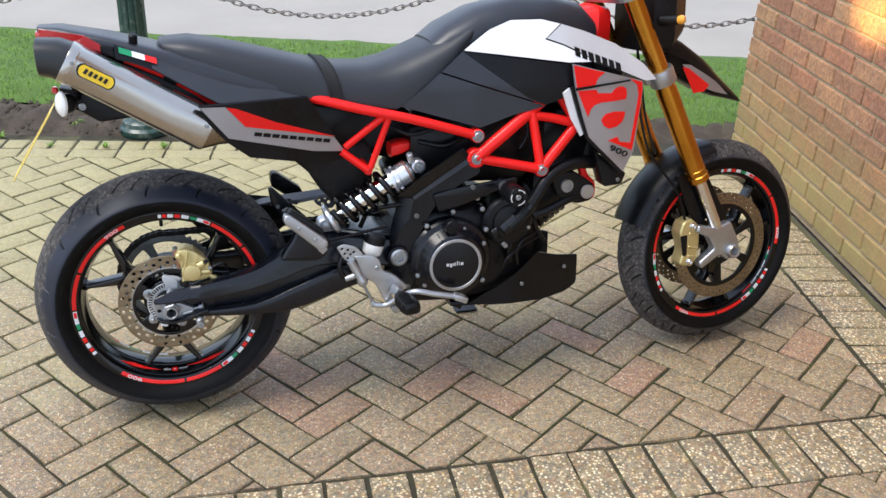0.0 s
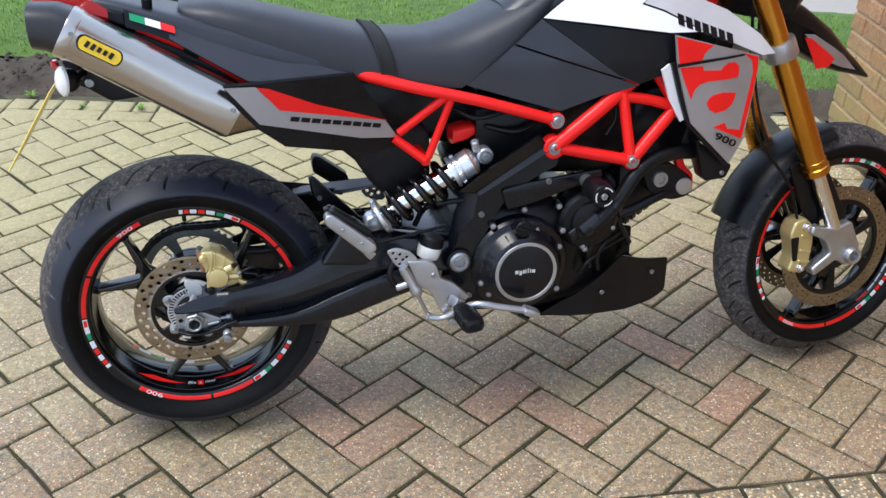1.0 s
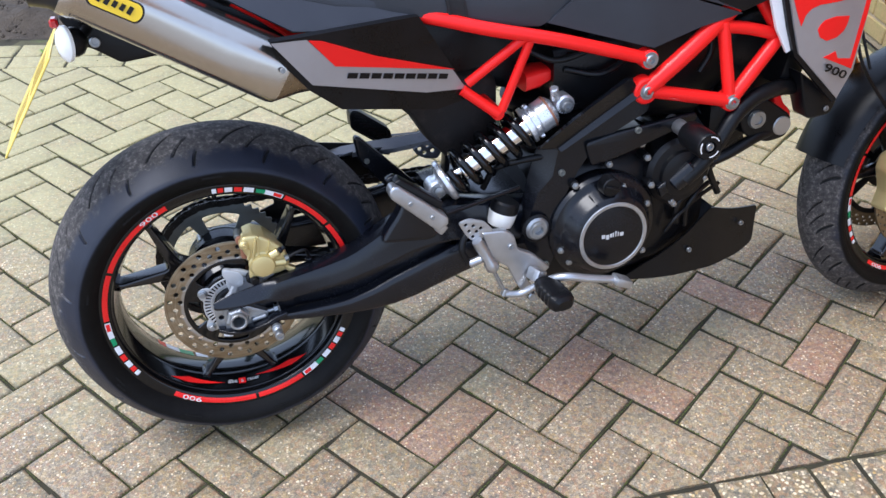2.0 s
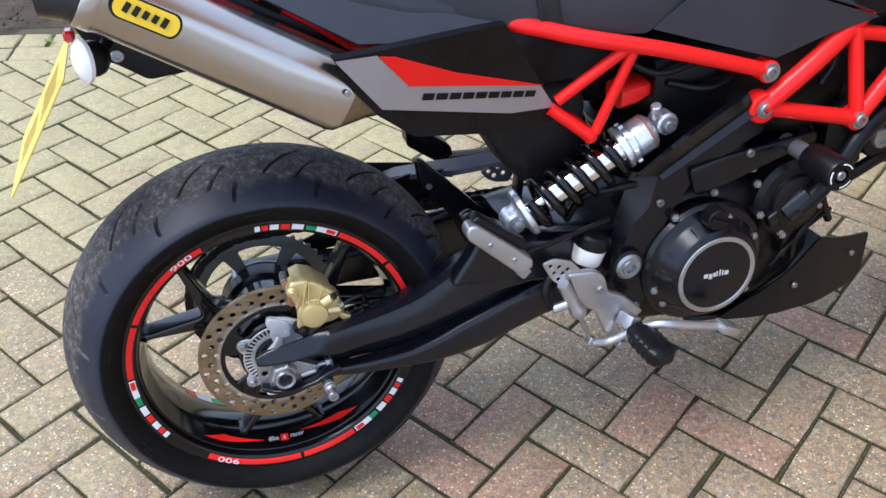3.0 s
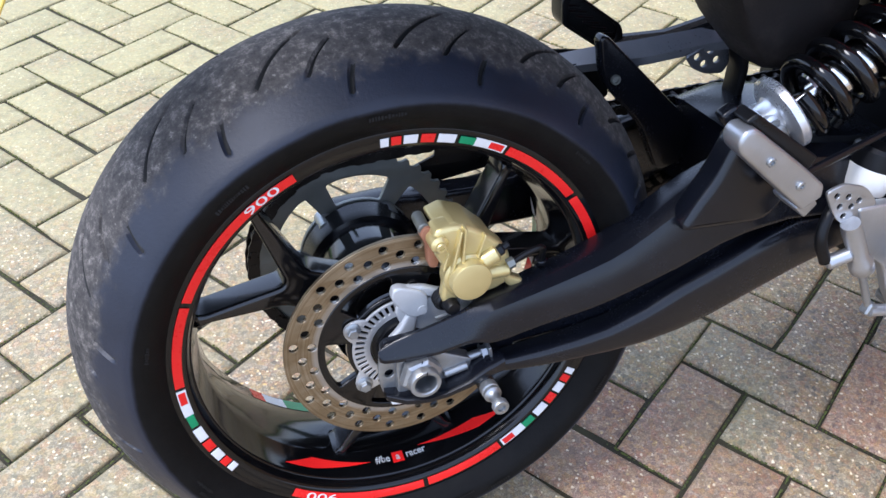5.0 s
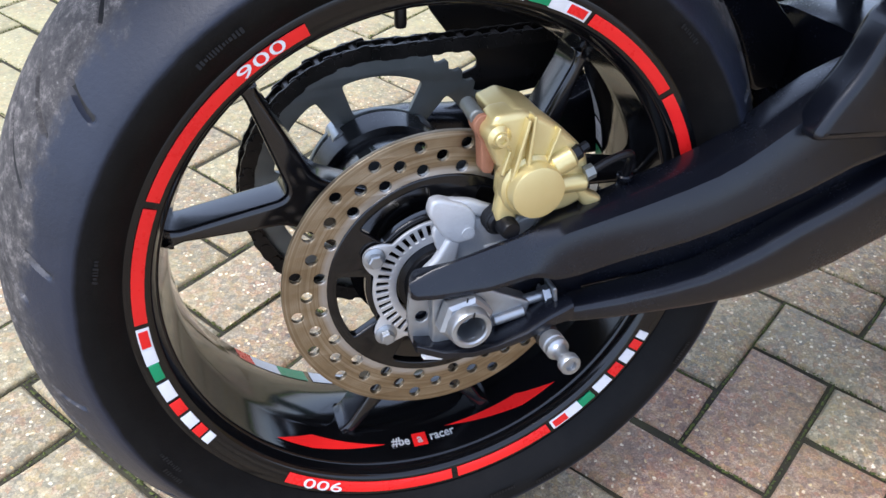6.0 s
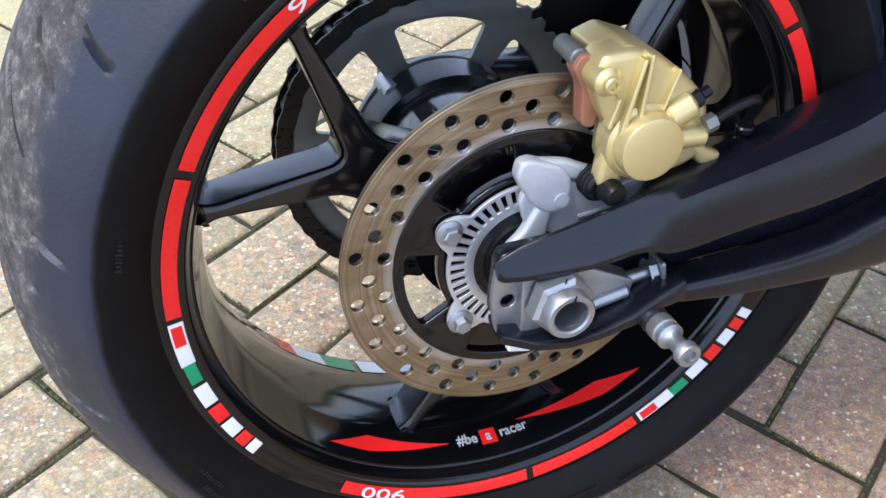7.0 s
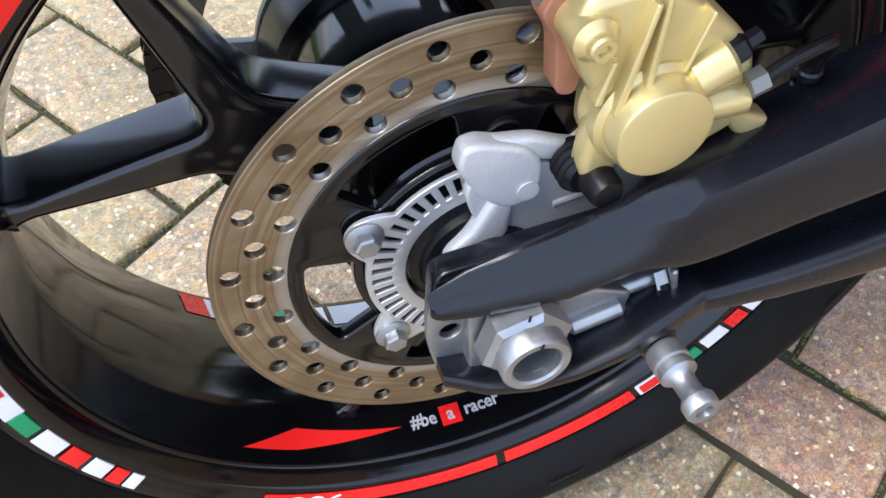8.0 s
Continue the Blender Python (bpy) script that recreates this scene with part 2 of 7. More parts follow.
swing_black = surface("satin_black_swingarm", (0.0025, 0.003, 0.0052), (0.005, 0.006, 0.0098), 0.25, scale=16, fine=420, bump=0.05, depth=0.0003, spread=0.05, gloss=0.42, dust=((0.02, 0.02, 0.022), 0.2))
plastic_black = surface("black_plastic", (0.003, 0.0031, 0.0037), (0.006, 0.0062, 0.0074), 0.34, scale=16, fine=500, bump=0.15, depth=0.0004, gloss=0.24)
matt_grey = surface("matt_graphite_paint", (0.017, 0.0185, 0.0245), (0.026, 0.0285, 0.037), 0.36, 0.1, scale=10, fine=500, bump=0.08, depth=0.0003, spread=0.06, gloss=0.5)
seat_mat = surface("seat_vinyl", (0.0125, 0.0135, 0.0172), (0.019, 0.0205, 0.0255), 0.45, scale=12, fine=650, bump=0.5, depth=0.0007, spread=0.06)
web_mat = surface("black_webbing", (0.004, 0.004, 0.0048), (0.009, 0.009, 0.0105), 0.8, scale=30, fine=900, bump=0.8, depth=0.001)
silver_paint = surface("silver_paint", (0.33, 0.33, 0.345), (0.39, 0.39, 0.405), 0.36, 0.55, scale=14, fine=700, bump=0.05, depth=0.0002, spread=0.05, coat=0.3)
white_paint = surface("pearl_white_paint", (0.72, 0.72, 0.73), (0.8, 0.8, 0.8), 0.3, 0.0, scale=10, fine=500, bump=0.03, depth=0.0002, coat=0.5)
red_paint = surface("bright_red_paint", (0.76, 0.01, 0.009), (0.86, 0.016, 0.012), 0.34, 0.0, scale=10, fine=300, bump=0.06, depth=0.0003, spread=0.05, coat=0.1, gloss=0.25)
red_lens = surface("red_lamp_lens", (0.35, 0.006, 0.008), (0.5, 0.012, 0.012), 0.1, scale=20, fine=200, bump=0.05, coat=0.8)
titan_mat = surface("brushed_steel_sleeve", (0.43, 0.402, 0.36), (0.53, 0.5, 0.455), 0.22, 1.0, scale=5, fine=14, bump=0.0, spread=0.03)
heat_mat = surface("heat_browned_steel", (0.2, 0.16, 0.11), (0.36, 0.31, 0.24), 0.33, 1.0, scale=9, fine=160, bump=0.03)
gold_fork = surface("gold_anodised_tube", (0.5, 0.22, 0.025), (0.62, 0.29, 0.045), 0.25, 1.0, scale=8, fine=300, bump=0.0, spread=0.04)
gold_cal = surface("gold_caliper_paint", (0.56, 0.46, 0.2), (0.65, 0.545, 0.265), 0.36, 0.62, scale=20, fine=420, bump=0.12, depth=0.0005, spread=0.06)
cast_alu = surface("cast_aluminium", (0.37, 0.38, 0.395), (0.48, 0.49, 0.505), 0.36, 0.85, scale=24, fine=500, bump=0.3, depth=0.0005, spread=0.06)
ring_alu = surface("stamped_sensor_metal", (0.5, 0.51, 0.52), (0.6, 0.61, 0.62), 0.42, 0.7, scale=30, fine=500, bump=0.08, depth=0.0003, spread=0.05)
bracket_alu = surface("silver_sprayed_casting", (0.4, 0.415, 0.43), (0.52, 0.535, 0.55), 0.4, 0.35, scale=34, fine=600, bump=0.5, depth=0.0006, spread=0.06)
zinc_mat = surface("zinc_plated_steel", (0.27, 0.285, 0.3), (0.4, 0.42, 0.435), 0.4, 0.85, scale=40, fine=400, bump=0.12, depth=0.0003, dust=((0.3, 0.26, 0.2), 0.4))
chrome_mat = surface("polished_rod", (0.75, 0.75, 0.76), (0.82, 0.82, 0.83), 0.1, 1.0, scale=20, fine=300, bump=0.0, spread=0.04)


bright_alloy = surface("bright_cast_alloy", (0.66, 0.67, 0.69), (0.78, 0.79, 0.81), 0.3, 0.75, scale=26, fine=420, bump=0.2, depth=0.0004, spread=0.08)
mud_black = surface("dusty_black_plastic", (0.009, 0.0078, 0.0075), (0.02, 0.0168, 0.0155), 0.55, scale=9, fine=260, bump=0.3, depth=0.0006, gloss=0.25, dust=((0.06, 0.047, 0.04), 0.5))


def disc_material():
    """Swept brown-tinted steel with fine concentric scratches and a bare inner edge."""
    m, nt, b = shader("worn_brake_steel")
    co = nt.nodes.new("ShaderNodeTexCoord").outputs["Object"]
    flat = node(nt, "VectorMath")
    flat.operation = "MULTIPLY"
    flat.inputs[1].default_value = (1, 0, 1)
    nt.links.new(co, flat.inputs[0])
    far = node(nt, "VectorMath")
    far.operation = "LENGTH"
    nt.links.new(flat.outputs[0], far.inputs[0])
    ring = node(nt, "TexNoise", Scale=420.0, Detail=5.0, Roughness=0.7)
    ring.noise_dimensions = "1D"
    nt.links.new(far.outputs["Value"], ring.inputs["W"])
    cloud = noise_tex(nt, co, 26.0, 5.0, 0.6)
    col = ramp(nt, mixed(nt, 0.45, ring.outputs["Fac"], cloud), (0.32, (0.17, 0.124, 0.073)), (0.5, (0.265, 0.207, 0.132)), (0.68, (0.4, 0.337, 0.245)))
    bare = ramp(nt, far.outputs["Value"], (0.0905, grey(1.0)), (0.0925, grey(0.0)))
    col = mixed(nt, bare, col, (0.4, 0.375, 0.34))
    nt.links.new(col, b.inputs["Base Color"])
    b.inputs["Metallic"].default_value = 0.9
    nt.links.new(ramp(nt, ring.outputs["Fac"], (0.3, grey(0.3)), (0.7, grey(0.5))), b.inputs["Roughness"])
    bumped(nt, b, ring.outputs["Fac"], 0.12, 0.0004)
    return m


disc_mat = disc_material()
steel_mat = surface("dark_sprocket_steel", (0.13, 0.14, 0.13), (0.24, 0.25, 0.235), 0.5, 0.7, scale=16, fine=240, bump=0.2)
chain_black = surface("oiled_drive_chain", (0.01, 0.0095, 0.009), (0.035, 0.03, 0.026), 0.4, 0.7, scale=40, fine=300, bump=0.3)
copper_mat = surface("rusty_pad_plate", (0.24, 0.1, 0.055), (0.36, 0.17, 0.1), 0.6, 0.3, scale=60, fine=400, bump=0.4)
yellow_mat = surface("yellow_enamel", (0.8, 0.52, 0.01), (0.86, 0.6, 0.03), 0.35, scale=20, fine=300, bump=0.05)
plate_mark = surface("plate_print", (0.4, 0.28, 0.05), (0.46, 0.33, 0.08), 0.4, scale=20, fine=300, bump=0.0)
plate_mat = surface("yellow_plate_plastic", (0.72, 0.53, 0.09), (0.8, 0.62, 0.16), 0.35, scale=20, fine=300, bump=0.05)
decal_white = surface("white_vinyl", (0.72, 0.72, 0.72), (0.8, 0.8, 0.8), 0.35, scale=20, fine=300, bump=0.02)
decal_red = surface("red_vinyl", (0.74, 0.012, 0.012), (0.84, 0.02, 0.016), 0.32, scale=20, fine=300, bump=0.02, coat=0.1, gloss=0.3)
decal_green = surface("green_vinyl", (0.0, 0.24, 0.09), (0.01, 0.3, 0.12), 0.35, scale=20, fine=300, bump=0.02)
decal_grey = surface("pale_grey_print", (0.5, 0.5, 0.5), (0.6, 0.6, 0.6), 0.4, scale=20, fine=300, bump=0.02)
moss_mat = surface("joint_moss", (0.04, 0.05, 0.01), (0.1, 0.12, 0.025), 0.95, scale=9, fine=300, bump=0.0)
pale_silver = surface("pale_silver_paint", (0.52, 0.52, 0.535), (0.58, 0.58, 0.59), 0.34, 0.3, scale=14, fine=700, bump=0.04, depth=0.0002, spread=0.05, coat=0.3)
guard_mat = surface("grey_pressed_guard", (0.07, 0.074, 0.084), (0.11, 0.116, 0.13), 0.34, 0.4, scale=20, fine=400, bump=0.06, depth=0.0003)
cap_mat = surface("dark_carbon_cap", (0.008, 0.008, 0.0085), (0.016, 0.016, 0.017), 0.4, scale=20, fine=300, bump=0.1)
amber_mat = surface("amber_lens", (0.75, 0.3, 0.02), (0.85, 0.4, 0.04), 0.15, scale=20, fine=200, bump=0.05, coat=0.6)
lens_mat = surface("clear_indicator_lens", (0.75, 0.75, 0.72), (0.85, 0.84, 0.8), 0.12, scale=40, fine=120, bump=0.4, depth=0.001, coat=0.8)


# ---- shaping ----
def part(name, bm, material, parent, label="", angle=35):
    """One mesh under a thing or a part."""
    me = bpy.data.meshes.new(name)
    bm.normal_update()
    bm.to_mesh(me)
    bm.free()
    me.materials.append(material)
    me.shade_smooth()
    me.set_sharp_from_angle(angle=radians(angle))
    ob = new(name, me)
    ob.parent = parent
    return tagged(ob, label)


def thing(name, m=Matrix(), **tags):
    ob = new(name)
    ob.empty_display_size = 0.1
    ob.matrix_world = m
    return tagged(ob, **tags)


def skin(bm, rings, close=True, caps=True):
    """Faces between rings of equal length."""
    rows = [[bm.verts.new(p) for p in ring] for ring in rings]
    n = len(rows[0])
    for a, b in zip(rows, rows[1:]):
        for i in range(n if close else n - 1):
            j = (i + 1) % n
            bm.faces.new((a[i], a[j], b[j], b[i]))
    if caps and close:
        bm.faces.new(rows[0][::-1])
        bm.faces.new(rows[-1])
    return bm


def fixed(bm):
    bmesh.ops.recalc_face_normals(bm, faces=bm.faces[:])
    return bm


def lathe(profile, m=Matrix(), seg=64, bm=None, arc=None, closed=False):
    """profile: (radius, y); turned about the local y axis."""
    bm = bm or bmesh.new()
    a0, a1 = arc or (0, 2 * math.pi)
    rings = []
    for i in range(seg if not arc else seg + 1):
        a = a0 + (a1 - a0) * i / seg
        rings.append([bm.verts.new(m @ Vector((r * math.cos(a), y, r * math.sin(a)))) for r, y in profile])
    n = len(profile)
    for i in range(seg):
        p, q = rings[i], rings[(i + 1) % len(rings)]
        for k in range(n if closed else n - 1):
            j = (k + 1) % n
            bm.faces.new((p[k], p[j], q[j], q[k]))
    return bm


def along(at, way, roll=0.0):
    """A frame at a point whose y axis points along way."""
    return Matrix.Translation(at) @ Vector(way).to_track_quat("Y", "Z").to_matrix().to_4x4() @ pose(0, 0, 0, 0, roll, 0)


def rod(bm, a, b, r, r2=None, seg=16, round_end=0.0):
    a, b = Vector(a), Vector(b)
    r2 = r if r2 is None else r2
    h = (b - a).length
    e = min(round_end, r * 0.6, h * 0.4)
    prof = [(0, 0), (r - e, 0), (r, e), (r2, h - e), (r2 - e, h), (0, h)] if e else [(0, 0), (r, 0), (r2, h), (0, h)]
    return lathe(prof, along(a, b - a), seg, bm)


def spline(pts, n=8):
    """A smooth line through points."""
    p = [Vector(q) for q in pts]
    p = [2 * p[0] - p[1], *p, 2 * p[-1] - p[-2]]
    out = []
    for a, b, c, d in zip(p, p[1:], p[2:], p[3:]):
        for i in range(n):
            t = i / n
            out.append(0.5 * (2 * b + (c - a) * t + (2 * a - 5 * b + 4 * c - d) * t * t + (3 * b - a - 3 * c + d) * t**3))
    return out + [p[-2]]


def tube(bm, pts, r, seg=12, flat=1.0):
    """A pipe along a line of points; r a number or a list."""
    pts = [Vector(p) for p in pts]
    rs = r if isinstance(r, (list, tuple)) else [r] * len(pts)
    rings, side = [], None
    for i, p in enumerate(pts):
        way = (pts[min(i + 1, len(pts) - 1)] - pts[max(i - 1, 0)]).normalized()
        if side is None:
            side = way.orthogonal().normalized()
        side = (side - way * side.dot(way)).normalized()
        up = way.cross(side)
        rings.append([p + (side * math.cos(a) + up * math.sin(a) * flat) * rs[i] for a in (2 * math.pi * k / seg for k in range(seg))])
    return skin(bm, rings)


def cut_sheet(outlines, y0, y1, bevel=0.0015, smooth=(), m=Matrix(), res=2):
    """A plate in the local xz plane from y0 to y1; the first outline is its edge, the rest are holes or further pieces."""
    cu = bpy.data.curves.new("sheet", "CURVE")
    cu.dimensions, cu.fill_mode, cu.bevel_resolution = "2D", "BOTH", res
    thick = abs(y1 - y0)
    bevel = min(bevel, thick * 0.45)
    cu.extrude, cu.bevel_depth, cu.offset = thick / 2 - bevel, bevel, -bevel
    for pts in outlines:
        s = cu.splines.new("POLY")
        s.points.add(len(pts) - 1)
        for q, (x, z) in zip(s.points, pts):
            q.co = (x, z, 0, 1)
        s.use_cyclic_u = True
    ob = new("sheet", cu)
    me = bpy.data.meshes.new_from_object(ob.evaluated_get(bpy.context.evaluated_depsgraph_get()))
    bpy.data.objects.remove(ob)
    bpy.data.curves.remove(cu)
    bm = bmesh.new()
    bm.from_mesh(me)
    bpy.data.meshes.remove(me)
    turn = Matrix(((1, 0, 0, 0), (0, 0, -1, (y0 + y1) / 2), (0, 1, 0, 0), (0, 0, 0, 1)))
    bmesh.ops.transform(bm, matrix=m @ turn, verts=bm.verts[:])
    bmesh.ops.remove_doubles(bm, verts=bm.verts[:], dist=1e-5)
    return bm


def circle(x, z, r, n=24, a0=0.0):
    return [(x + r * math.cos(a0 + 2 * math.pi * i / n), z + r * math.sin(a0 + 2 * math.pi * i / n)) for i in range(n)]


def rounded(pts, r=0.006, n=4):
    """A polygon with rounded corners; r a number or one a corner."""
    out = []
    for i, p in enumerate(pts):
        p, a, b = Vector(p), Vector(pts[i - 1]), Vector(pts[(i + 1) % len(pts)])
        q = r[i] if isinstance(r, (list, tuple)) else r
        d = min(q, (a - p).length * 0.45, (b - p).length * 0.45)
        s, e = p + (a - p).normalized() * d, p + (b - p).normalized() * d
        out += [tuple(s * (1 - t) ** 2 + p * 2 * t * (1 - t) + e * t * t) for t in (k / n for k in range(n + 1))]
    return out


def arc_strip(r0, r1, a0, a1, n=None):
    """A ring's sector as an outline; degrees."""
    n = n or max(2, int(abs(a1 - a0) / 3))
    t = [radians(a0 + (a1 - a0) * i / n) for i in range(n + 1)]
    return [(r1 * math.cos(a), r1 * math.sin(a)) for a in t] + [(r0 * math.cos(a), r0 * math.sin(a)) for a in t[::-1]]


def block(size, bevel, seg=1, m=Matrix(), bm=None):
    bm = bm or bmesh.new()
    made = bmesh.ops.create_cube(bm, size=1, matrix=m @ Matrix.Diagonal((*size, 1)))
    if bevel:
        edges = list({e for v in made["verts"] for e in v.link_edges})
        bmesh.ops.bevel(bm, geom=edges, offset=bevel, segments=seg, affect="EDGES", profile=0.6)
    return bm


def hex_bolt(bm, at, way, r=0.008, h=0.006, socket=True, washer=0.0):
    """A screw's head: a button with a socket, or a hexagon."""
    m = along(at, way)
    if washer:
        lathe([(0, 0), (r + washer, 0), (r + washer, 0.0015), (0, 0.0015)], m, 20, bm)
    if socket:
        lathe([(r, 0), (r, h * 0.7), (r * 0.85, h), (r * 0.5, h), (r * 0.45, h * 0.4), (0, h * 0.4)], m, 16, bm)
    else:
        lathe([(r * 1.3, 0), (r * 1.3, h * 0.2), (r, h * 0.25), (r, h * 0.9), (r * 0.8, h), (0, h)], m, 6, bm)
    return bm


# ---- the motorcycle; its own x runs forward from the rear axle, y to its far side, z up ----
LEAN = 7.06
BIKE = pose(0, 0, 0.3063, -LEAN)
bike = thing("motorcycle", BIKE, label="red, silver and matt black road motorcycle leaning on its side stand", category="motorcycle")


def groove(turn, s, lanes):
    """Depth, 0 to 1, of the tread cuts; turn counts cuts round the tyre, s runs from crown 0 to shoulder 1."""
    deep = 0.0
    for off, s0, s1, width in lanes:
        if s0 <= s <= s1:
            ph = (turn + off) % 1.0
            d = min(ph, 1 - ph) / width
            ends = min(1.0, min(s - s0, s1 - s) * 16)
            deep = max(deep, (1 - d**3) * ends if d < 1 else 0.0)
    return deep


def tyre(name, parent, R, half, rim, bead, count, lanes, sweep, drop_by, fine=25, per=60):
    """A round-shouldered tyre with swept grooves cut in the tread."""
    section = []
    for k in range(-fine, fine + 1):
        t = k / fine
        section.append((R - drop_by * (1 - math.cos(t * 1.2)) / (1 - math.cos(1.2)), t * half, t))
    drop = section[-1][0]
    edge, face = drop - 0.0062, half + 0.0046
    wall = [(drop - 0.0022, half + 0.0019, 9), (drop - 0.0045, half + 0.0036, 9), (edge, face, 9), (edge - 0.0009, face + 0.0001, 9)]
    for k in range(1, 11):
        t = k / 10
        wall.append((edge - 0.0009 + (rim - edge + 0.0009) * t, face + 0.0008 * math.sin(t * 3.14) - (face - bead) * t**1.9 + (0.0008 if k in (5, 6) else 0.0), 9))
    lip = [(rim - 0.004, bead - 0.004, 9)]
    full = [(r, -y, 9) for r, y, _ in (lip[::-1] + wall[::-1])] + section + wall + lip
    seg = count * per
    bm = bmesh.new()
    rings = []
    for i in range(seg):
        ring = []
        for r, y, t in full:
            s = min(abs(t), 1.0)
            a = math.tau * i / seg - (sweep[0] * s + sweep[1] * s * s) * math.tau / count
            if t != 9:
                r -= 0.006 * groove(i / per + (0.5 if t > 0 else 0.0), s, lanes)
            elif abs(r - (rim + 0.012)) < 0.003:
                r += 0.0012
            ring.append(bm.verts.new((r * math.cos(a), y, r * math.sin(a))))
        rings.append(ring)
    n = len(full)
    for i in range(seg):
        p, q = rings[i], rings[(i + 1) % seg]
        for k in range(n - 1):
            bm.faces.new((p[k], q[k], q[k + 1], p[k + 1]))
    ob = part(name, bm, tread_mat, parent, "black road tyre with a scuffed grooved tread", 50)
    ob.data.materials.append(groove_shade_mat)
    first = len(wall) + 1
    for f in ob.data.polygons:
        i, k = divmod(f.index, n - 1)
        if first <= k < n - first - 1:
            t = (full[k][2] + full[k + 1][2]) / 2
            f.material_index = 1 if groove((i + 0.5) / per + (0.5 if t > 0 else 0.0), abs(t), lanes) > 0.5 else 0
    return ob


REAR_LANES = ((0.0, 0.12, 0.6, 0.026), (0.4, 0.3, 0.68, 0.026), (0.72, 0.62, 0.92, 0.026))
FRONT_LANES = ((0.0, 0.1, 0.62, 0.03), (0.4, 0.4, 0.92, 0.034), (0.7, 0.25, 0.7, 0.03))


def on_cone(ob, r):
    """Lay a flat piece on the rim's sloping edge, whose outer radius is r."""
    for v in ob.data.vertices:
        v.co.y += 0.23 * (r - math.hypot(v.co.x, v.co.z))


def rim_decals(parent, face, r):
    """Red bands, numerals and flag blocks round the rim's edge, three times."""
    y0, y1 = face - 0.0012, face - 0.0002
    w = 0.0045
    for turn in (0, 120, 240):
        def strip(name, a, b, material, inset=0.0):
            out = [(x, z) for x, z in arc_strip(r - w + inset, r + w - inset, a + turn, b + turn)]
            on_cone(part(name, cut_sheet([out], y0 - (0.0006 if inset else 0), y1, 0.0002), material, parent), r + w)
        strip("rim_band", 113, 153.5, decal_red)
        strip("rim_band", 155, 179, decal_red)
        strip("flag_block", 180, 185.0, decal_white)
        strip("flag_block", 180.6, 184.4, decal_red, 0.0012)
        strip("flag_block", 185.0, 188.5, decal_white)
        strip("flag_block", 188.5, 192.5, decal_green, 0.0008)
        strip("flag_block", 193.5, 198.0, decal_white)
        strip("flag_block", 198.8, 202.2, decal_red)
        strip("flag_block", 203.0, 206.4, decal_white)
        strip("flag_block", 207.0, 209.4, decal_red)
        strip("flag_block", 210.0, 212.0, decal_white)
        on_cone(text_on_arc("rim_numerals", "900", parent, r, 122.0 + turn, y0 - 0.0006, 0.0122, decal_white, 2.05), r + w)


def letters(text, size, depth=0.0002, bold=0.0):
    """The built-in font as a mesh in the xz plane, centred, its front towards -y."""
    cu = bpy.data.curves.new("letters", "FONT")
    cu.body, cu.size, cu.extrude, cu.offset = text, size, depth, bold
    cu.align_x, cu.align_y = "CENTER", "CENTER"
    cu.resolution_u = 3
    ob = new("letters", cu)
    me = bpy.data.meshes.new_from_object(ob.evaluated_get(bpy.context.evaluated_depsgraph_get()))
    bpy.data.objects.remove(ob)
    bpy.data.curves.remove(cu)
    bm = bmesh.new()
    bm.from_mesh(me)
    bpy.data.meshes.remove(me)
    bmesh.ops.rotate(bm, matrix=Matrix.Rotation(radians(90), 3, "X"), verts=bm.verts[:])
    return bm


def text_on_arc(name, text, parent, r, degrees, y, size, material, wide=1.0):
    """Letters bent along the rim, their feet towards the hub."""
    bm = letters(text, size)
    for v in bm.verts:
        a, rr = radians(degrees) - v.co.x * wide / r, r + v.co.z
        v.co = (rr * math.cos(a), y + v.co.y, rr * math.sin(a))
    return part(name, bm, material, parent)


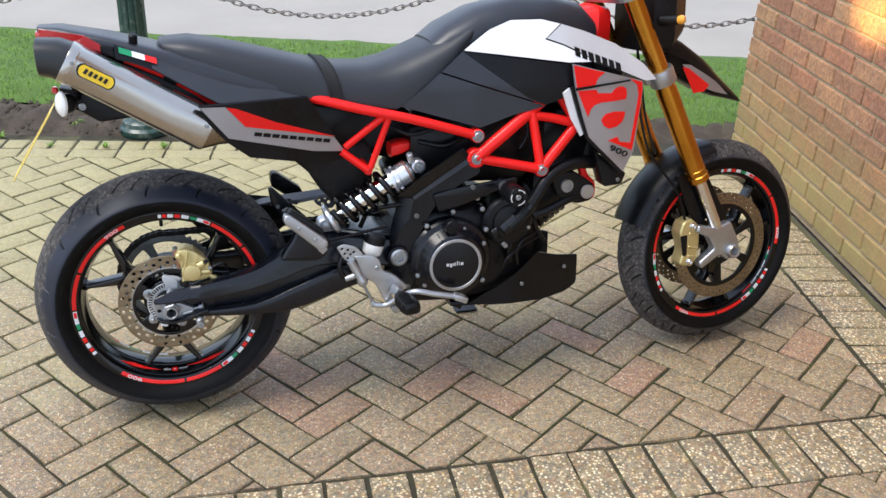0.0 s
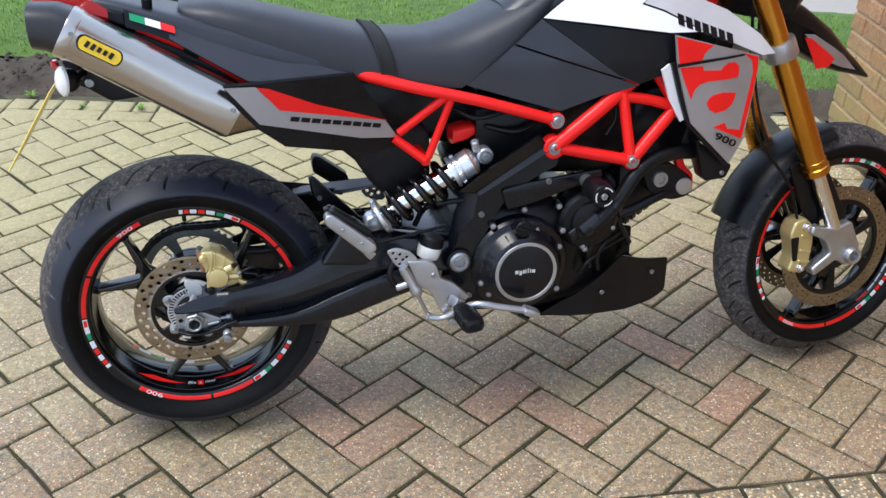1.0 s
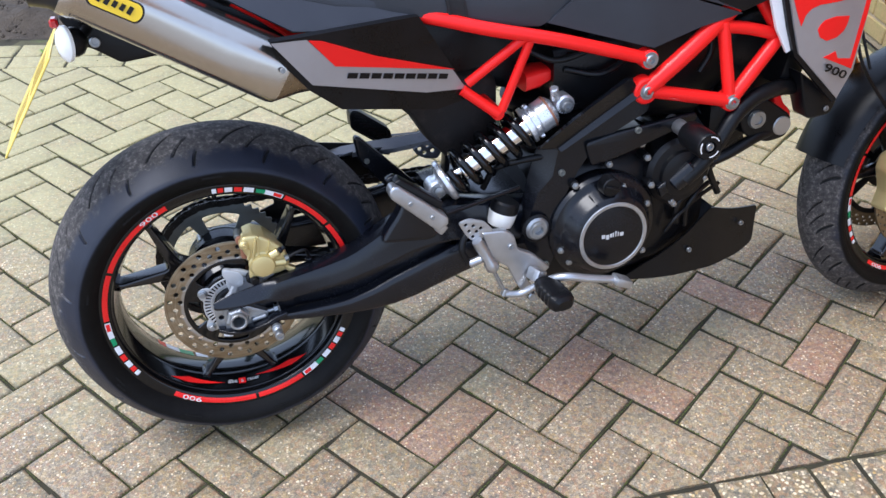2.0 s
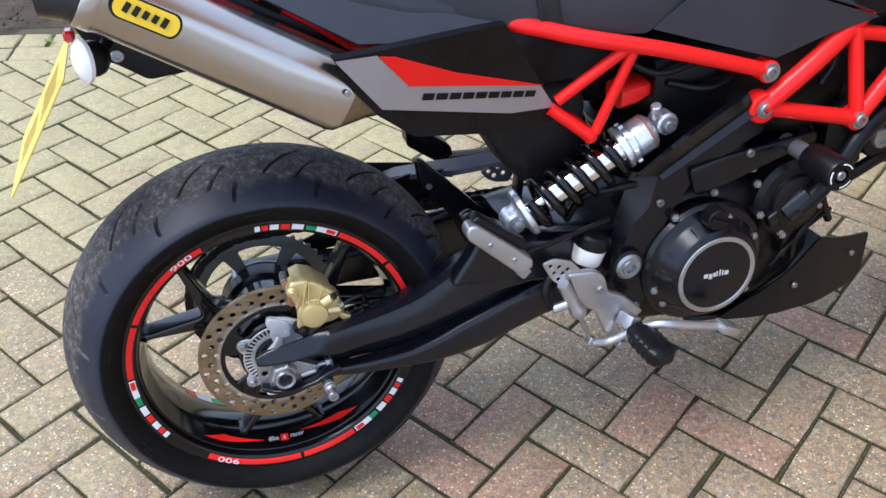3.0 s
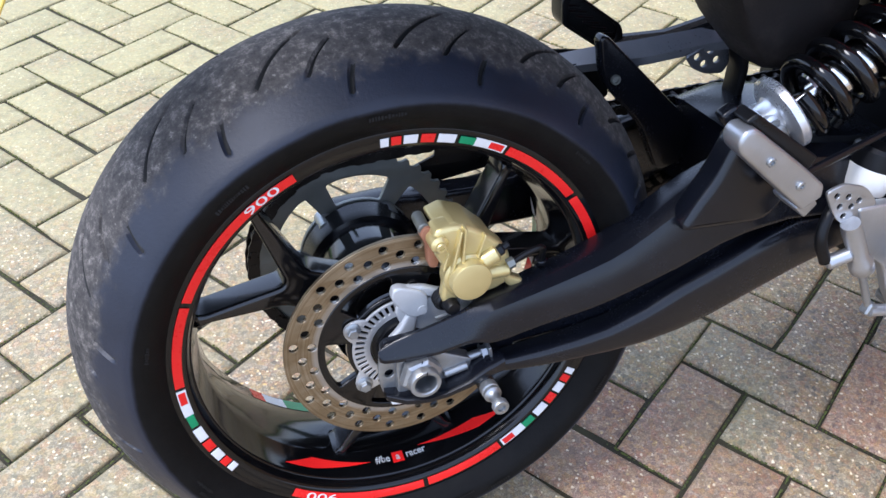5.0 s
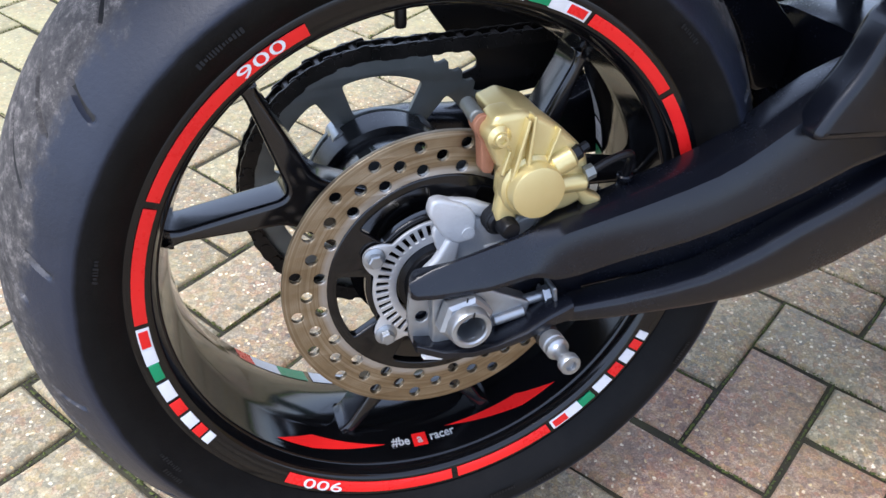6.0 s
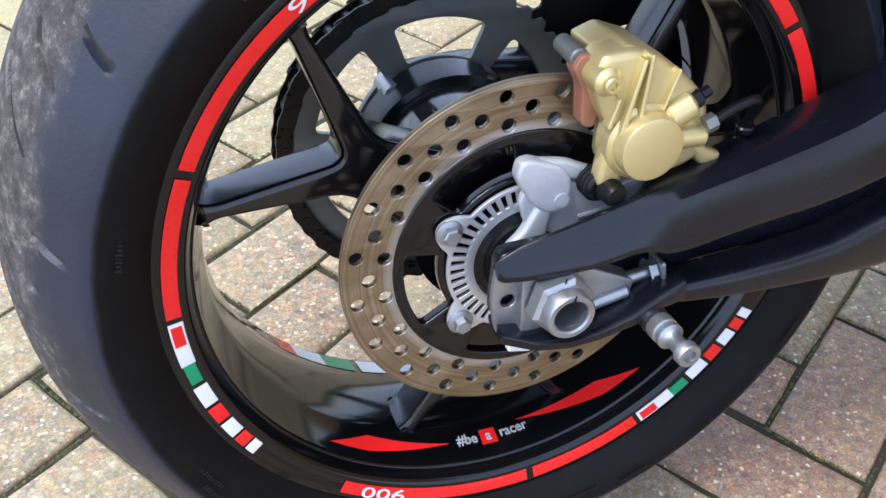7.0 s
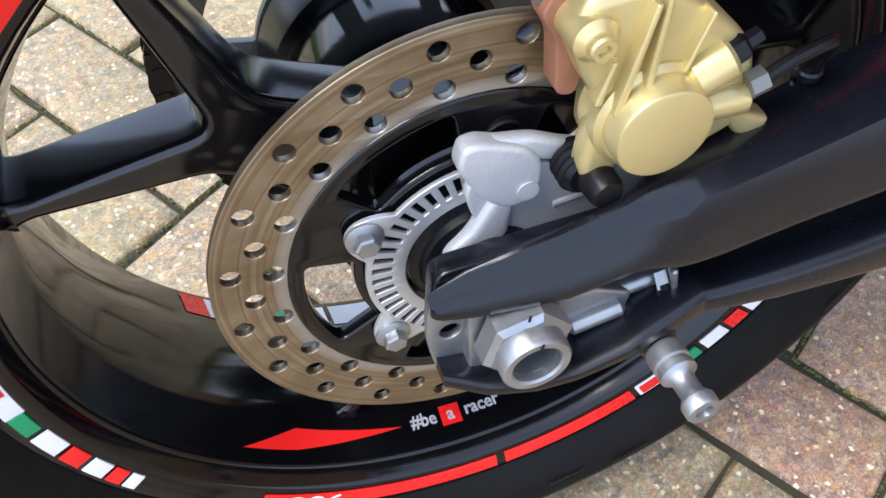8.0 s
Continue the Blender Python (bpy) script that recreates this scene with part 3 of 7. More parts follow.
def spoked_rim(name, parent, half, flange, barrel, hub, centres, spread, m=Matrix(), root=0.108):
    """A cast rim with forked spokes; returns the mesh."""
    prof = [(flange, -half), (flange - 0.003, -half - 0.001), (flange - 0.0073, -half - 0.0006), (flange - 0.0178, -half + 0.0018), (flange - 0.0202, -half + 0.0028), (flange - 0.0216, -half + 0.005), (flange - 0.0247, -half + 0.0125), (flange - 0.0258, -half + 0.0131), (flange - 0.0265, -half + 0.0143), (flange - 0.0269, -half + 0.016), (flange - 0.0271, -half + 0.0195), (flange - 0.0346, -half + 0.043), (flange - 0.0356, -half + 0.048),
            (flange - 0.0362, -half + 0.054), (barrel - 0.0036, -0.005), (barrel - 0.0036, 0.012), (barrel, half - 0.042), (flange - 0.027, half - 0.028), (flange - 0.0225, half - 0.006),
            (flange - 0.018, half), (flange, half), (flange - 0.006, half - 0.008), (barrel + 0.01, half - 0.02), (barrel + 0.006, 0), (barrel + 0.01, -half + 0.02), (flange - 0.006, -half + 0.008)]
    bm = lathe(prof, m, 120, closed=True)
    fixed(bm)
    wheel = part(name, bm, gloss_black, parent, "gloss black cast wheel with red and tricolour rim stickers", 38)
    part("hub", fixed(lathe([(0.018, -0.052), (hub - 0.006, -0.052), (hub, -0.045), (hub - 0.004, 0.0), (hub, 0.045), (hub - 0.004, 0.055), (0.018, 0.055)], m, 60, closed=True)), gloss_black, wheel)

    for c in centres:
        k = radians(spread)
        tip = Vector((barrel * math.cos(k), barrel * math.sin(k)))
        way = (tip - Vector((root - 0.008, 0))).normalized()
        side = Vector((-way.y, way.x))
        outer, inner = tip + side * 0.0052, tip - side * 0.0052
        upper = [(hub * 0.7, hub * 0.5), (root * 0.72, 0.024), (root - 0.006, 0.0205), tuple(outer - way * 0.01), tuple(outer + side * 0.003)]
        lower = [tuple(inner - side * 0.003), tuple(inner - way * 0.01), (root + 0.004, 0.0)]
        mirror = [(x, -y) for x, y in (upper + lower[:-1])[::-1]]
        fillet = [0.004, 0.02, 0.02, 0.012, 0.001, 0.001, 0.012, 0.012]
        out = rounded(upper + lower + mirror, fillet + fillet[:-1][::-1], 6)
        part("spoke", cut_sheet([out], -0.034, 0.002, 0.0045, m=m @ pose(0, 0, 0, 0, -c, 0), res=3), spoke_black, wheel, angle=30)
    return wheel


def perforated_disc(name, parent, r0, r1, y, holes, m=Matrix(), carrier=None, thick=0.0045):
    outs = [circle(0, 0, r1, 96), circle(0, 0, r0, 96)]
    outs += [circle(rr * math.cos(a), rr * math.sin(a), hr, 12) for rr, n, off, hr in holes for a in (math.tau * (i + off) / n for i in range(n))]
    return part(name, cut_sheet(outs, y - thick / 2, y + thick / 2, 0.0005, m=m), disc_mat, parent, "drilled brown-tinted steel brake disc")


# rear wheel
rear_wheel = spoked_rim("rear_wheel", bike, 0.075, 0.229, 0.196, 0.062, (148.3, 28.3, -91.7), 19.5, root=0.112)
tyre("tyre", rear_wheel, 0.3095, 0.0885, 0.227, 0.076, 15, REAR_LANES, (-1.5, 0.78), 0.0455, 40, 84)
rim_decals(rear_wheel, -0.0757, 0.2172)
# faint raised marks on the sidewall
bm = bmesh.new()
marks = random.Random(4)
for k in range(9):
    for row in range(2):
        if marks.random() < 0.3:
            continue
        a = math.tau * k / 9 + marks.uniform(0, 0.2)
        for j in range(marks.randrange(7, 15)):
            r = 0.2505 - 0.006 * row
            t = (0.262 - r) / 0.0345
            y = -(0.0938 + 0.0008 * math.sin(t * 3.14) - 0.0171 * max(0.0, (0.2567 - r) / 0.0297) ** 1.9 + 0.0009)
            h = marks.choice((0.0012, 0.0018, 0.002))
            wide = marks.uniform(0.004, 0.009)
            quad = [(r - h, a), (r + h, a), (r + h, a + wide), (r - h, a + wide)]
            bm.faces.new([bm.verts.new((rr * math.cos(c), y, rr * math.sin(c))) for rr, c in quad])
            a += wide + 0.004
tagged(part("sidewall_relief", bm, rubber_mat, rear_wheel), kind="stuff")
# slogan and red blades on the slope of the rim
def slope_at(lift, a, y):
    r = 0.2072 - 0.323 * (y + 0.0716) + lift
    return Vector((r * math.cos(a), y, r * math.sin(a)))


def rim_blade(a0, a1, ya, yb, material):
    bm = bmesh.new()
    n = 15
    low, top = [], []
    for i in range(n + 1):
        t = i / n
        a = radians(a0 + (a1 - a0) * t)
        k = max(t - 1 / 3, 0.0) * 1.5
        under = ya - 0.005 + (yb - ya + 0.009) * k
        over = ya - 0.0048 + 0.0125 * t * 3 if t < 1 / 3 else ya + 0.0077 + (yb - ya - 0.0035) * k
        low.append(bm.verts.new(slope_at(-0.0009, a, under)))
        top.append(bm.verts.new(slope_at(-0.0009, a, over)))
    for i in range(n):
        bm.faces.new((low[i], low[i + 1], top[i + 1], top[i]))
    part("rim_blade", bm, material, rear_wheel)


rim_blade(-131.5, -101.5, -0.047, -0.049, decal_red)
rim_blade(-53, -84.4, -0.0462, -0.042, decal_red)


def slope_text(text, degrees, size, material, name):
    bm = letters(text, size, 0.0001, 0.0003)
    for v in bm.verts:
        a = radians(degrees) + v.co.x / 0.203
        v.co = slope_at(-0.0014, a, -0.0443 + v.co.z)
    part(name, bm, material, rear_wheel)


slope_text("#be", -97.2, 0.0112, decal_white, "slogan")
slope_text("racer", -85.9, 0.0112, decal_white, "slogan")
bm = bmesh.new()
sq = [slope_at(-0.001, radians(a), y) for a, y in ((-93.9, -0.0507), (-90.1, -0.0507), (-90.1, -0.0385), (-93.9, -0.0385))]
bm.faces.new([bm.verts.new(p) for p in sq])
part("slogan_square", bm, decal_red, rear_wheel)
slope_text("a", -92.0, 0.0115, decal_white, "slogan")
# stickers inside the far edge of the rim
for turn in (0, 120, 240):
    for a, b, material in ((223, 228, decal_red), (228, 236, decal_white), (236, 244, decal_green), (245.5, 252, decal_white), (253, 264, decal_grey)):
        bm = lathe([(0.2015, 0.0475), (0.2035, 0.056), (0.2057, 0.0672)], seg=8, arc=(radians(a + turn), radians(b + turn)))
        part("inner_sticker", bm, material, rear_wheel)

# rear brake disc, carrier and slotted ring
rows = ((0.1105, 20, 0.39, 0.0046), (0.1015, 20, 0.91, 0.0046), (0.0925, 20, 0.41, 0.0046))
perforated_disc("brake_disc", rear_wheel, 0.0855, 0.1198, -0.0772, rows)
arms = [circle(0, 0, 0.087, 72), circle(0, 0, 0.045, 40)]
for k in range(5):
    a = 189.5 + 72 * k
    arms.append(rounded(arc_strip(0.0575, 0.0795, a - 21, a + 21, 8), 0.008, 4))
part("disc_carrier", cut_sheet(arms, -0.0805, -0.072, 0.0016, res=3), gloss_black, rear_wheel, "black disc carrier")
ears = [radians(149.5 + 72 * k) for k in range(5)]


def eared(a):
    gap = min(abs((a - e + math.pi) % math.tau - math.pi) for e in ears)
    return 0.0535 + 0.0145 * max(0.0, 1 - (gap / 0.27) ** 2) ** 1.1


ring = [[(eared(a) * math.cos(a), eared(a) * math.sin(a)) for a in (math.tau * i / 180 for i in range(180))], circle(0, 0, 0.0355, 60)]
slots = 46
for k in range(slots):
    a = 360 * k / slots
    ring.append(arc_strip(0.0415, 0.0508, a - 1.9, a + 1.9, 2))
part("sensor_ring", cut_sheet(ring, -0.085, -0.0825, 0.0004), ring_alu, rear_wheel, "slotted pale metal sensor ring")
for k in range(5):
    a = ears[k]
    c = Vector((0.0598 * math.cos(a), -0.0849, 0.0598 * math.sin(a)))
    bm = lathe([(0.0085, 0.0), (0.0085, 0.0012), (0.0066, 0.0022), (0.0058, 0.0022), (0.0058, 0.0068), (0.0048, 0.0076), (0.0, 0.0076)], along(c, (0, -1, 0), 20.0 * k), 6)
    part("disc_bolt", fixed(bm), zinc_mat, rear_wheel)
    part("bolt_flange", fixed(lathe([(0, 0), (0.0086, 0.0), (0.0086, 0.0012), (0.006, 0.0026), (0, 0.0026)], along(c, (0, -1, 0)), 24)), zinc_mat, rear_wheel)
part("hub_cap", fixed(lathe([(0.0, -0.097), (0.02, -0.097), (0.0235, -0.096), (0.0245, -0.09), (0.0285, -0.0885), (0.0295, -0.085), (0.0335, -0.083), (0.035, -0.07), (0.0, -0.07)])), plastic_black, rear_wheel)

# sprocket, its carrier and the drive chain
teeth = 46
gear = []
for k in range(teeth):
    for f, rr in ((0.0, 0.1155), (0.3, 0.1215), (0.5, 0.122), (0.7, 0.1175)):
        a = math.tau * (k + f) / teeth
        gear.append((rr * math.cos(a), rr * math.sin(a)))
holes = [gear, circle(0, 0, 0.05, 40)]
for k in range(6):
    a = 86 + 60 * k
    holes.append(rounded(arc_strip(0.067, 0.0965, a - 22, a + 22, 8), 0.009, 4))
part("sprocket", cut_sheet(holes, 0.091, 0.0965, 0.0006), steel_mat, rear_wheel, "dark toothed steel sprocket with open windows")
carrier = lathe([(0.05, 0.05), (0.066, 0.055), (0.068, 0.083), (0.06, 0.09), (0.05, 0.09)], seg=60)
for k in range(5):
    a = radians(54 + 72 * k)
    post = rod(bmesh.new(), (0.058 * math.cos(a), 0.07, 0.058 * math.sin(a)), (0.058 * math.cos(a), 0.104, 0.058 * math.sin(a)), 0.011, seg=18, round_end=0.003)
    part("carrier_post", fixed(post), zinc_mat, rear_wheel)
part("sprocket_carrier", fixed(carrier), satin_black, rear_wheel, "black sprocket carrier")
bm = bmesh.new()
loop = []
front = Vector((0.56, 0, 0.085))
r0, r1 = 0.1205, 0.034
back = [radians(a) for a in range(98, 262, 8)]
loop += [Vector((r0 * math.cos(a), 0.0935, r0 * math.sin(a))) for a in back]
loop += [front + Vector((r1 * math.cos(a), 0.0935, r1 * math.sin(a))) for a in (radians(k) for k in range(-80, 100, 20))]
loop.append(loop[0])
length = [0.0]
for p, q in zip(loop, loop[1:]):
    length.append(length[-1] + (q - p).length)
links = int(length[-1] / 0.0159)
for k in range(links):
    d = length[-1] * k / links
    i = max(j for j in range(len(length) - 1) if length[j] <= d)
    t = (d - length[i]) / (length[i + 1] - length[i])
    p, way = loop[i].lerp(loop[i + 1], t), loop[i + 1] - loop[i]
    ang = math.atan2(way.z, way.x)
    off = (0.0095, 0.0072)[k % 2]
    for s in (-1, 1):
        plate = rounded([(-0.0128, -0.0078), (0, -0.0056), (0.0128, -0.0078), (0.0128, 0.0078), (0, 0.0056), (-0.0128, 0.0078)], 0.006, 2)
        rows2 = [[Matrix.Translation(p) @ Matrix.Rotation(-ang, 4, "Y") @ Vector((x, s * off + dy, z)) for x, z in plate] for dy in (-0.0009, 0.0009)]
        skin(bm, rows2)
    rod(bm, p + Vector((0, -0.011, 0)), p + Vector((0, 0.011, 0)), 0.0045, seg=8)
part("drive_chain", fixed(bm), chain_black, bike, "oily black drive chain")

# ---- front wheel and steering: turned a little to the far side about the steering head ----
STEER, RAKE = 6.0, 26.0
HEAD = Vector((1.165, 0, 0.60))
head_axis = Vector((-math.sin(radians(RAKE)), 0, math.cos(radians(RAKE))))
STEERED = Matrix.Translation((0.008, -0.03, 0)) @ Matrix.Translation(HEAD) @ Matrix.Rotation(radians(STEER), 4, head_axis) @ Matrix.Translation(-HEAD)
FRONT = STEERED @ pose(1.512, 0, -0.012)
front_wheel = spoked_rim("front_wheel", bike, 0.05, 0.229, 0.198, 0.036, (150, 30, -90), 20.0, root=0.09)
front_wheel.matrix_local = FRONT
tyre("tyre", front_wheel, 0.298, 0.0595, 0.227, 0.052, 15, FRONT_LANES, (1.2, -0.6), 0.04, 28, 60)
rim_decals(front_wheel, -0.051, 0.2175)
for turn in (0, 120, 240):
    for a, b, material in ((-10, -13, decal_red), (-13, -17, decal_white), (-17, -21, decal_green), (-22, -29, decal_white), (-30, -37, decal_white), (-38, -45, decal_white), (-46, -56, decal_red)):
        bm = lathe([(0.2058, -0.0445), (0.2016, -0.0125)], seg=6, arc=(radians(a + turn), radians(b + turn)))
        part("slope_sticker", bm, material, front_wheel)
rows = ((0.151, 36, 0.0, 0.0032), (0.142, 36, 0.5, 0.0032), (0.133, 36, 0.1, 0.0032))
for s in (-1, 1):
    perforated_disc("brake_disc", front_wheel, 0.121, 0.156, s * 0.062, rows)
    arms = [circle(0, 0, 0.1235, 72), circle(0, 0, 0.038, 40)]
    for k in range(6):
        arms.append(rounded(arc_strip(0.056, 0.112, 60 * k - 23, 60 * k + 23, 8), 0.008, 3))
    part("disc_carrier", cut_sheet(arms, s * 0.062 - 0.003, s * 0.062 + 0.003, 0.0008), plastic_black, front_wheel, "black disc carrier")


# ---- chassis ----
def beam(stations, n=20, power=0.5, bm=None):
    """A moulded arm: rings in the yz plane at x, with (x, z0, z1, y0, y1); power under 1 squares the section."""
    rings = []
    for x, z0, z1, y0, y1 in stations:
        ring = []
        for k in range(n):
            a = math.tau * k / n
            c, s = math.cos(a), math.sin(a)
            ring.append((x, (y0 + y1) / 2 + (y1 - y0) / 2 * math.copysign(abs(c) ** power, c), (z0 + z1) / 2 + (z1 - z0) / 2 * math.copysign(abs(s) ** power, s)))
        rings.append(ring)
    return fixed(skin(bm or bmesh.new(), rings))


def panel(outline, depth, thick=0.004, step=0.02, side=-1):
    """A bent sheet: an outline in xz, its y from depth(x, z); side -1 is the near one."""
    bm = bmesh.new()
    bm.faces.new([bm.verts.new((x, 0, z)) for x, z in outline])
    for axis in (0, 2):
        low, high = min(v.co[axis] for v in bm.verts), max(v.co[axis] for v in bm.verts)
        k = math.floor(low / step) + 1
        while k * step < high:
            at, way = Vector(), Vector()
            at[axis], way[axis] = k * step, 1
            bmesh.ops.bisect_plane(bm, geom=bm.verts[:] + bm.edges[:] + bm.faces[:], plane_co=at, plane_no=way)
            k += 1
    bmesh.ops.recalc_face_normals(bm, faces=bm.faces[:])
    for v in bm.verts:
        v.co.y = side * depth(v.co.x, v.co.z)
    made = bmesh.ops.extrude_face_region(bm, geom=bm.faces[:])
    for v in made["geom"]:
        if isinstance(v, bmesh.types.BMVert):
            v.co.y -= side * thick
    return fixed(bm)


def curve_of(*pts):
    """A number that follows x smoothly through (x, value) pairs."""
    xs, ys = [p[0] for p in pts], [p[1] for p in pts]
    return lambda x, z=0.0: float(np.interp(x, xs, ys))


part("valve_stem", fixed(lathe([(0, 0), (0.0048, 0), (0.0045, 0.012), (0.0042, 0.014), (0.0046, 0.016), (0.0046, 0.03), (0.004, 0.032), (0, 0.032)], along((-0.003, 0.0, 0.201), (0, 0, -1)), 20)), plastic_black, rear_wheel, "black rubber valve stem")


# swingarm: pressed upper beam, lower spar and the forked end that holds the axle
TOP_Z = curve_of((-0.0365, 0.029), (-0.03, 0.032), (-0.02, 0.0365), (0.0, 0.0425), (0.02, 0.0475), (0.04, 0.0515), (0.06, 0.056), (0.08, 0.0595), (0.1, 0.063), (0.12, 0.0655), (0.145, 0.069), (0.195, 0.079), (0.225, 0.091), (0.255, 0.109), (0.288, 0.128), (0.34, 0.145), (0.4, 0.15), (0.5, 0.13), (0.57, 0.12))
LOW_Z = curve_of((-0.0365, 0.0225), (-0.034, 0.0195), (-0.02, 0.0195), (0.0, 0.0212), (0.02, 0.0232), (0.036, 0.0258), (0.05, 0.0275), (0.058, 0.0262), (0.07, 0.0215), (0.09, 0.0225), (0.114, 0.0268), (0.153, 0.0305), (0.184, 0.0335), (0.232, 0.0444), (0.273, 0.0547), (0.335, 0.075), (0.42, 0.08), (0.5, 0.06), (0.57, 0.05))
rings = []
for x in (-0.0365, -0.035, -0.032, -0.02, 0.0, 0.018, 0.034, 0.046, 0.054, 0.061, 0.068, 0.076, 0.088, 0.105, 0.125, 0.15, 0.175, 0.2, 0.22, 0.24, 0.258, 0.275, 0.295, 0.32, 0.35, 0.4, 0.45, 0.5, 0.57):
    low, top = LOW_Z(x), TOP_Z(x)
    full = float(np.interp(x, (0.044, 0.082), (0.0, 1.0)))
    full = full * full * (3 - 2 * full)
    out = -0.1382 + float(np.interp(x, (-0.0365, -0.02, 0.02, 0.2, 0.57), (0.0115, 0.0075, 0.0, 0.001, 0.014)))
    crest = out + float(np.interp(x, (-0.0365, -0.02, 0.02, 0.1, 0.15, 0.2), (0.0045, 0.0088, 0.0142, 0.0168, 0.023, 0.0265)))
    top = max(top, low + 0.004)
    ridge_y, ridge_z = out + (crest - out) * 0.46 - 0.0052 * full, low + (top - low) * (0.56 + 0.2 * full)
    deep = 0.004 + 0.001 * full
    w = crest - out
    rings.append([(x, out + 0.04 * w, low - deep * 0.6), (x, out, low), (x, out + 0.015 * w, low + 0.0018), (x, out + 0.5 * (ridge_y - out) - 0.0014 * full, (low + ridge_z) / 2), (x, ridge_y - 0.0006 * full, ridge_z - 0.0015 * full), (x, ridge_y + 0.1 * w, ridge_z + (top - ridge_z) * (0.25 + 0.25 * full)),
                  (x, crest - 0.12 * w, top - 0.0005), (x, crest, top), (x, crest + 0.15 * w + 0.012 * full, top - 0.0006), (x, crest + 0.22 * w + 0.018 * full, top - 0.003), (x, crest + 0.22 * w + 0.018 * full, min(low - deep * 0.2, top - 0.005)), (x, out + 0.45 * w, low - deep)])
swing = part("swingarm", fixed(skin(bmesh.new(), rings)), swing_black, bike, "satin black alloy swingarm", 34)
part("lower_spar", beam([(0.072, -0.025, -0.012, -0.133, -0.112), (0.095, -0.0265, -0.0105, -0.1365, -0.111), (0.125, -0.0295, -0.0095, -0.1385, -0.109), (0.162, -0.033, -0.0085, -0.1385, -0.106), (0.2, -0.0365, -0.0055, -0.138, -0.104), (0.243, -0.0385, 0.0065, -0.137, -0.102), (0.284, -0.037, 0.022, -0.1345, -0.1), (0.326, -0.029, 0.036, -0.133, -0.098), (0.36, -0.018, 0.049, -0.132, -0.096), (0.42, 0.0, 0.068, -0.13, -0.092), (0.5, 0.02, 0.06, -0.126, -0.08)], 28, 0.55), swing_black, swing)
mount = rounded([(0.262, 0.1), (0.278, 0.128), (0.296, 0.152), (0.312, 0.19), (0.335, 0.197), (0.368, 0.165), (0.385, 0.12), (0.36, 0.09)], [0.01, 0.02, 0.02, 0.012, 0.012, 0.02, 0.02, 0.02])
part("hanger_mount", cut_sheet([mount], -0.145, -0.112, 0.008, res=3), swing_black, swing)
part("mount_pin", rod(bmesh.new(), (0.327, -0.12, 0.183), (0.327, -0.151, 0.183), 0.0085, seg=20, round_end=0.002), zinc_mat, swing)
back = rounded([(-0.034, -0.022), (0.0, -0.04), (0.04, -0.042), (0.075, -0.026), (0.105, -0.018), (0.105, 0.02), (0.06, 0.028), (-0.03, 0.026)], 0.008)
part("end_plate", cut_sheet([back], -0.112, -0.1, 0.002), swing_black, swing)
web = rounded([(0.074, 0.03), (0.2, 0.06), (0.5, 0.07), (0.5, 0.03), (0.3, -0.005), (0.2, -0.012), (0.1, -0.016), (0.078, -0.014)], 0.006)
part("swingarm_web", cut_sheet([web], -0.108, -0.099, 0.003), swing_black, swing)
part("lower_lip", beam([(-0.0335, -0.029, -0.02, -0.13, -0.105), (-0.016, -0.0325, -0.0235, -0.139, -0.105), (0.004, -0.0315, -0.0235, -0.1445, -0.105), (0.022, -0.0285, -0.0205, -0.147, -0.105), (0.045, -0.0245, -0.0145, -0.147, -0.105), (0.064, -0.019, -0.007, -0.1445, -0.105), (0.085, -0.022, -0.004, -0.139, -0.105)], 20, 0.5), swing_black, swing)
part("far_arm", beam([(-0.03, -0.03, 0.047, 0.112, 0.145), (0.04, -0.025, 0.049, 0.11, 0.145), (0.08, -0.025, 0.044, 0.11, 0.145), (0.15, -0.02, 0.0395, 0.11, 0.145), (0.2, -0.02, 0.043, 0.108, 0.145), (0.27, -0.02, 0.075, 0.106, 0.14), (0.4, 0.0, 0.105, 0.1, 0.13), (0.55, 0.03, 0.11, 0.06, 0.12)], 24, 0.28), swing_black, swing)
part("guard_plate", cut_sheet([rounded([(0.05, 0.165), (0.0626, 0.141), (0.0686, 0.129), (0.0833, 0.109), (0.1139, 0.0805), (0.1141, 0.072), (0.083, 0.061), (0.0946, 0.048), (0.0948, 0.034), (0.25, 0.05), (0.34, 0.11), (0.32, 0.17), (0.2, 0.19)], 0.004)], 0.147, 0.151, 0.001), plastic_black, swing, "black side plate of the chain guard")
part("cross_brace", beam([(0.39, 0.02, 0.13, -0.1, 0.1), (0.44, 0.015, 0.14, -0.1, 0.1), (0.56, 0.04, 0.12, -0.1, 0.1)], 20, 0.4), swing_black, swing)

part("bracket_wing", cut_sheet([rounded([(0.052, 0.05), (0.083, 0.057), (0.106, 0.0555), (0.124, 0.042), (0.12, 0.005), (0.05, 0.005)], 0.006)], -0.1, -0.094, 0.0015), bracket_alu, swing, "pale sprayed caliper bracket")

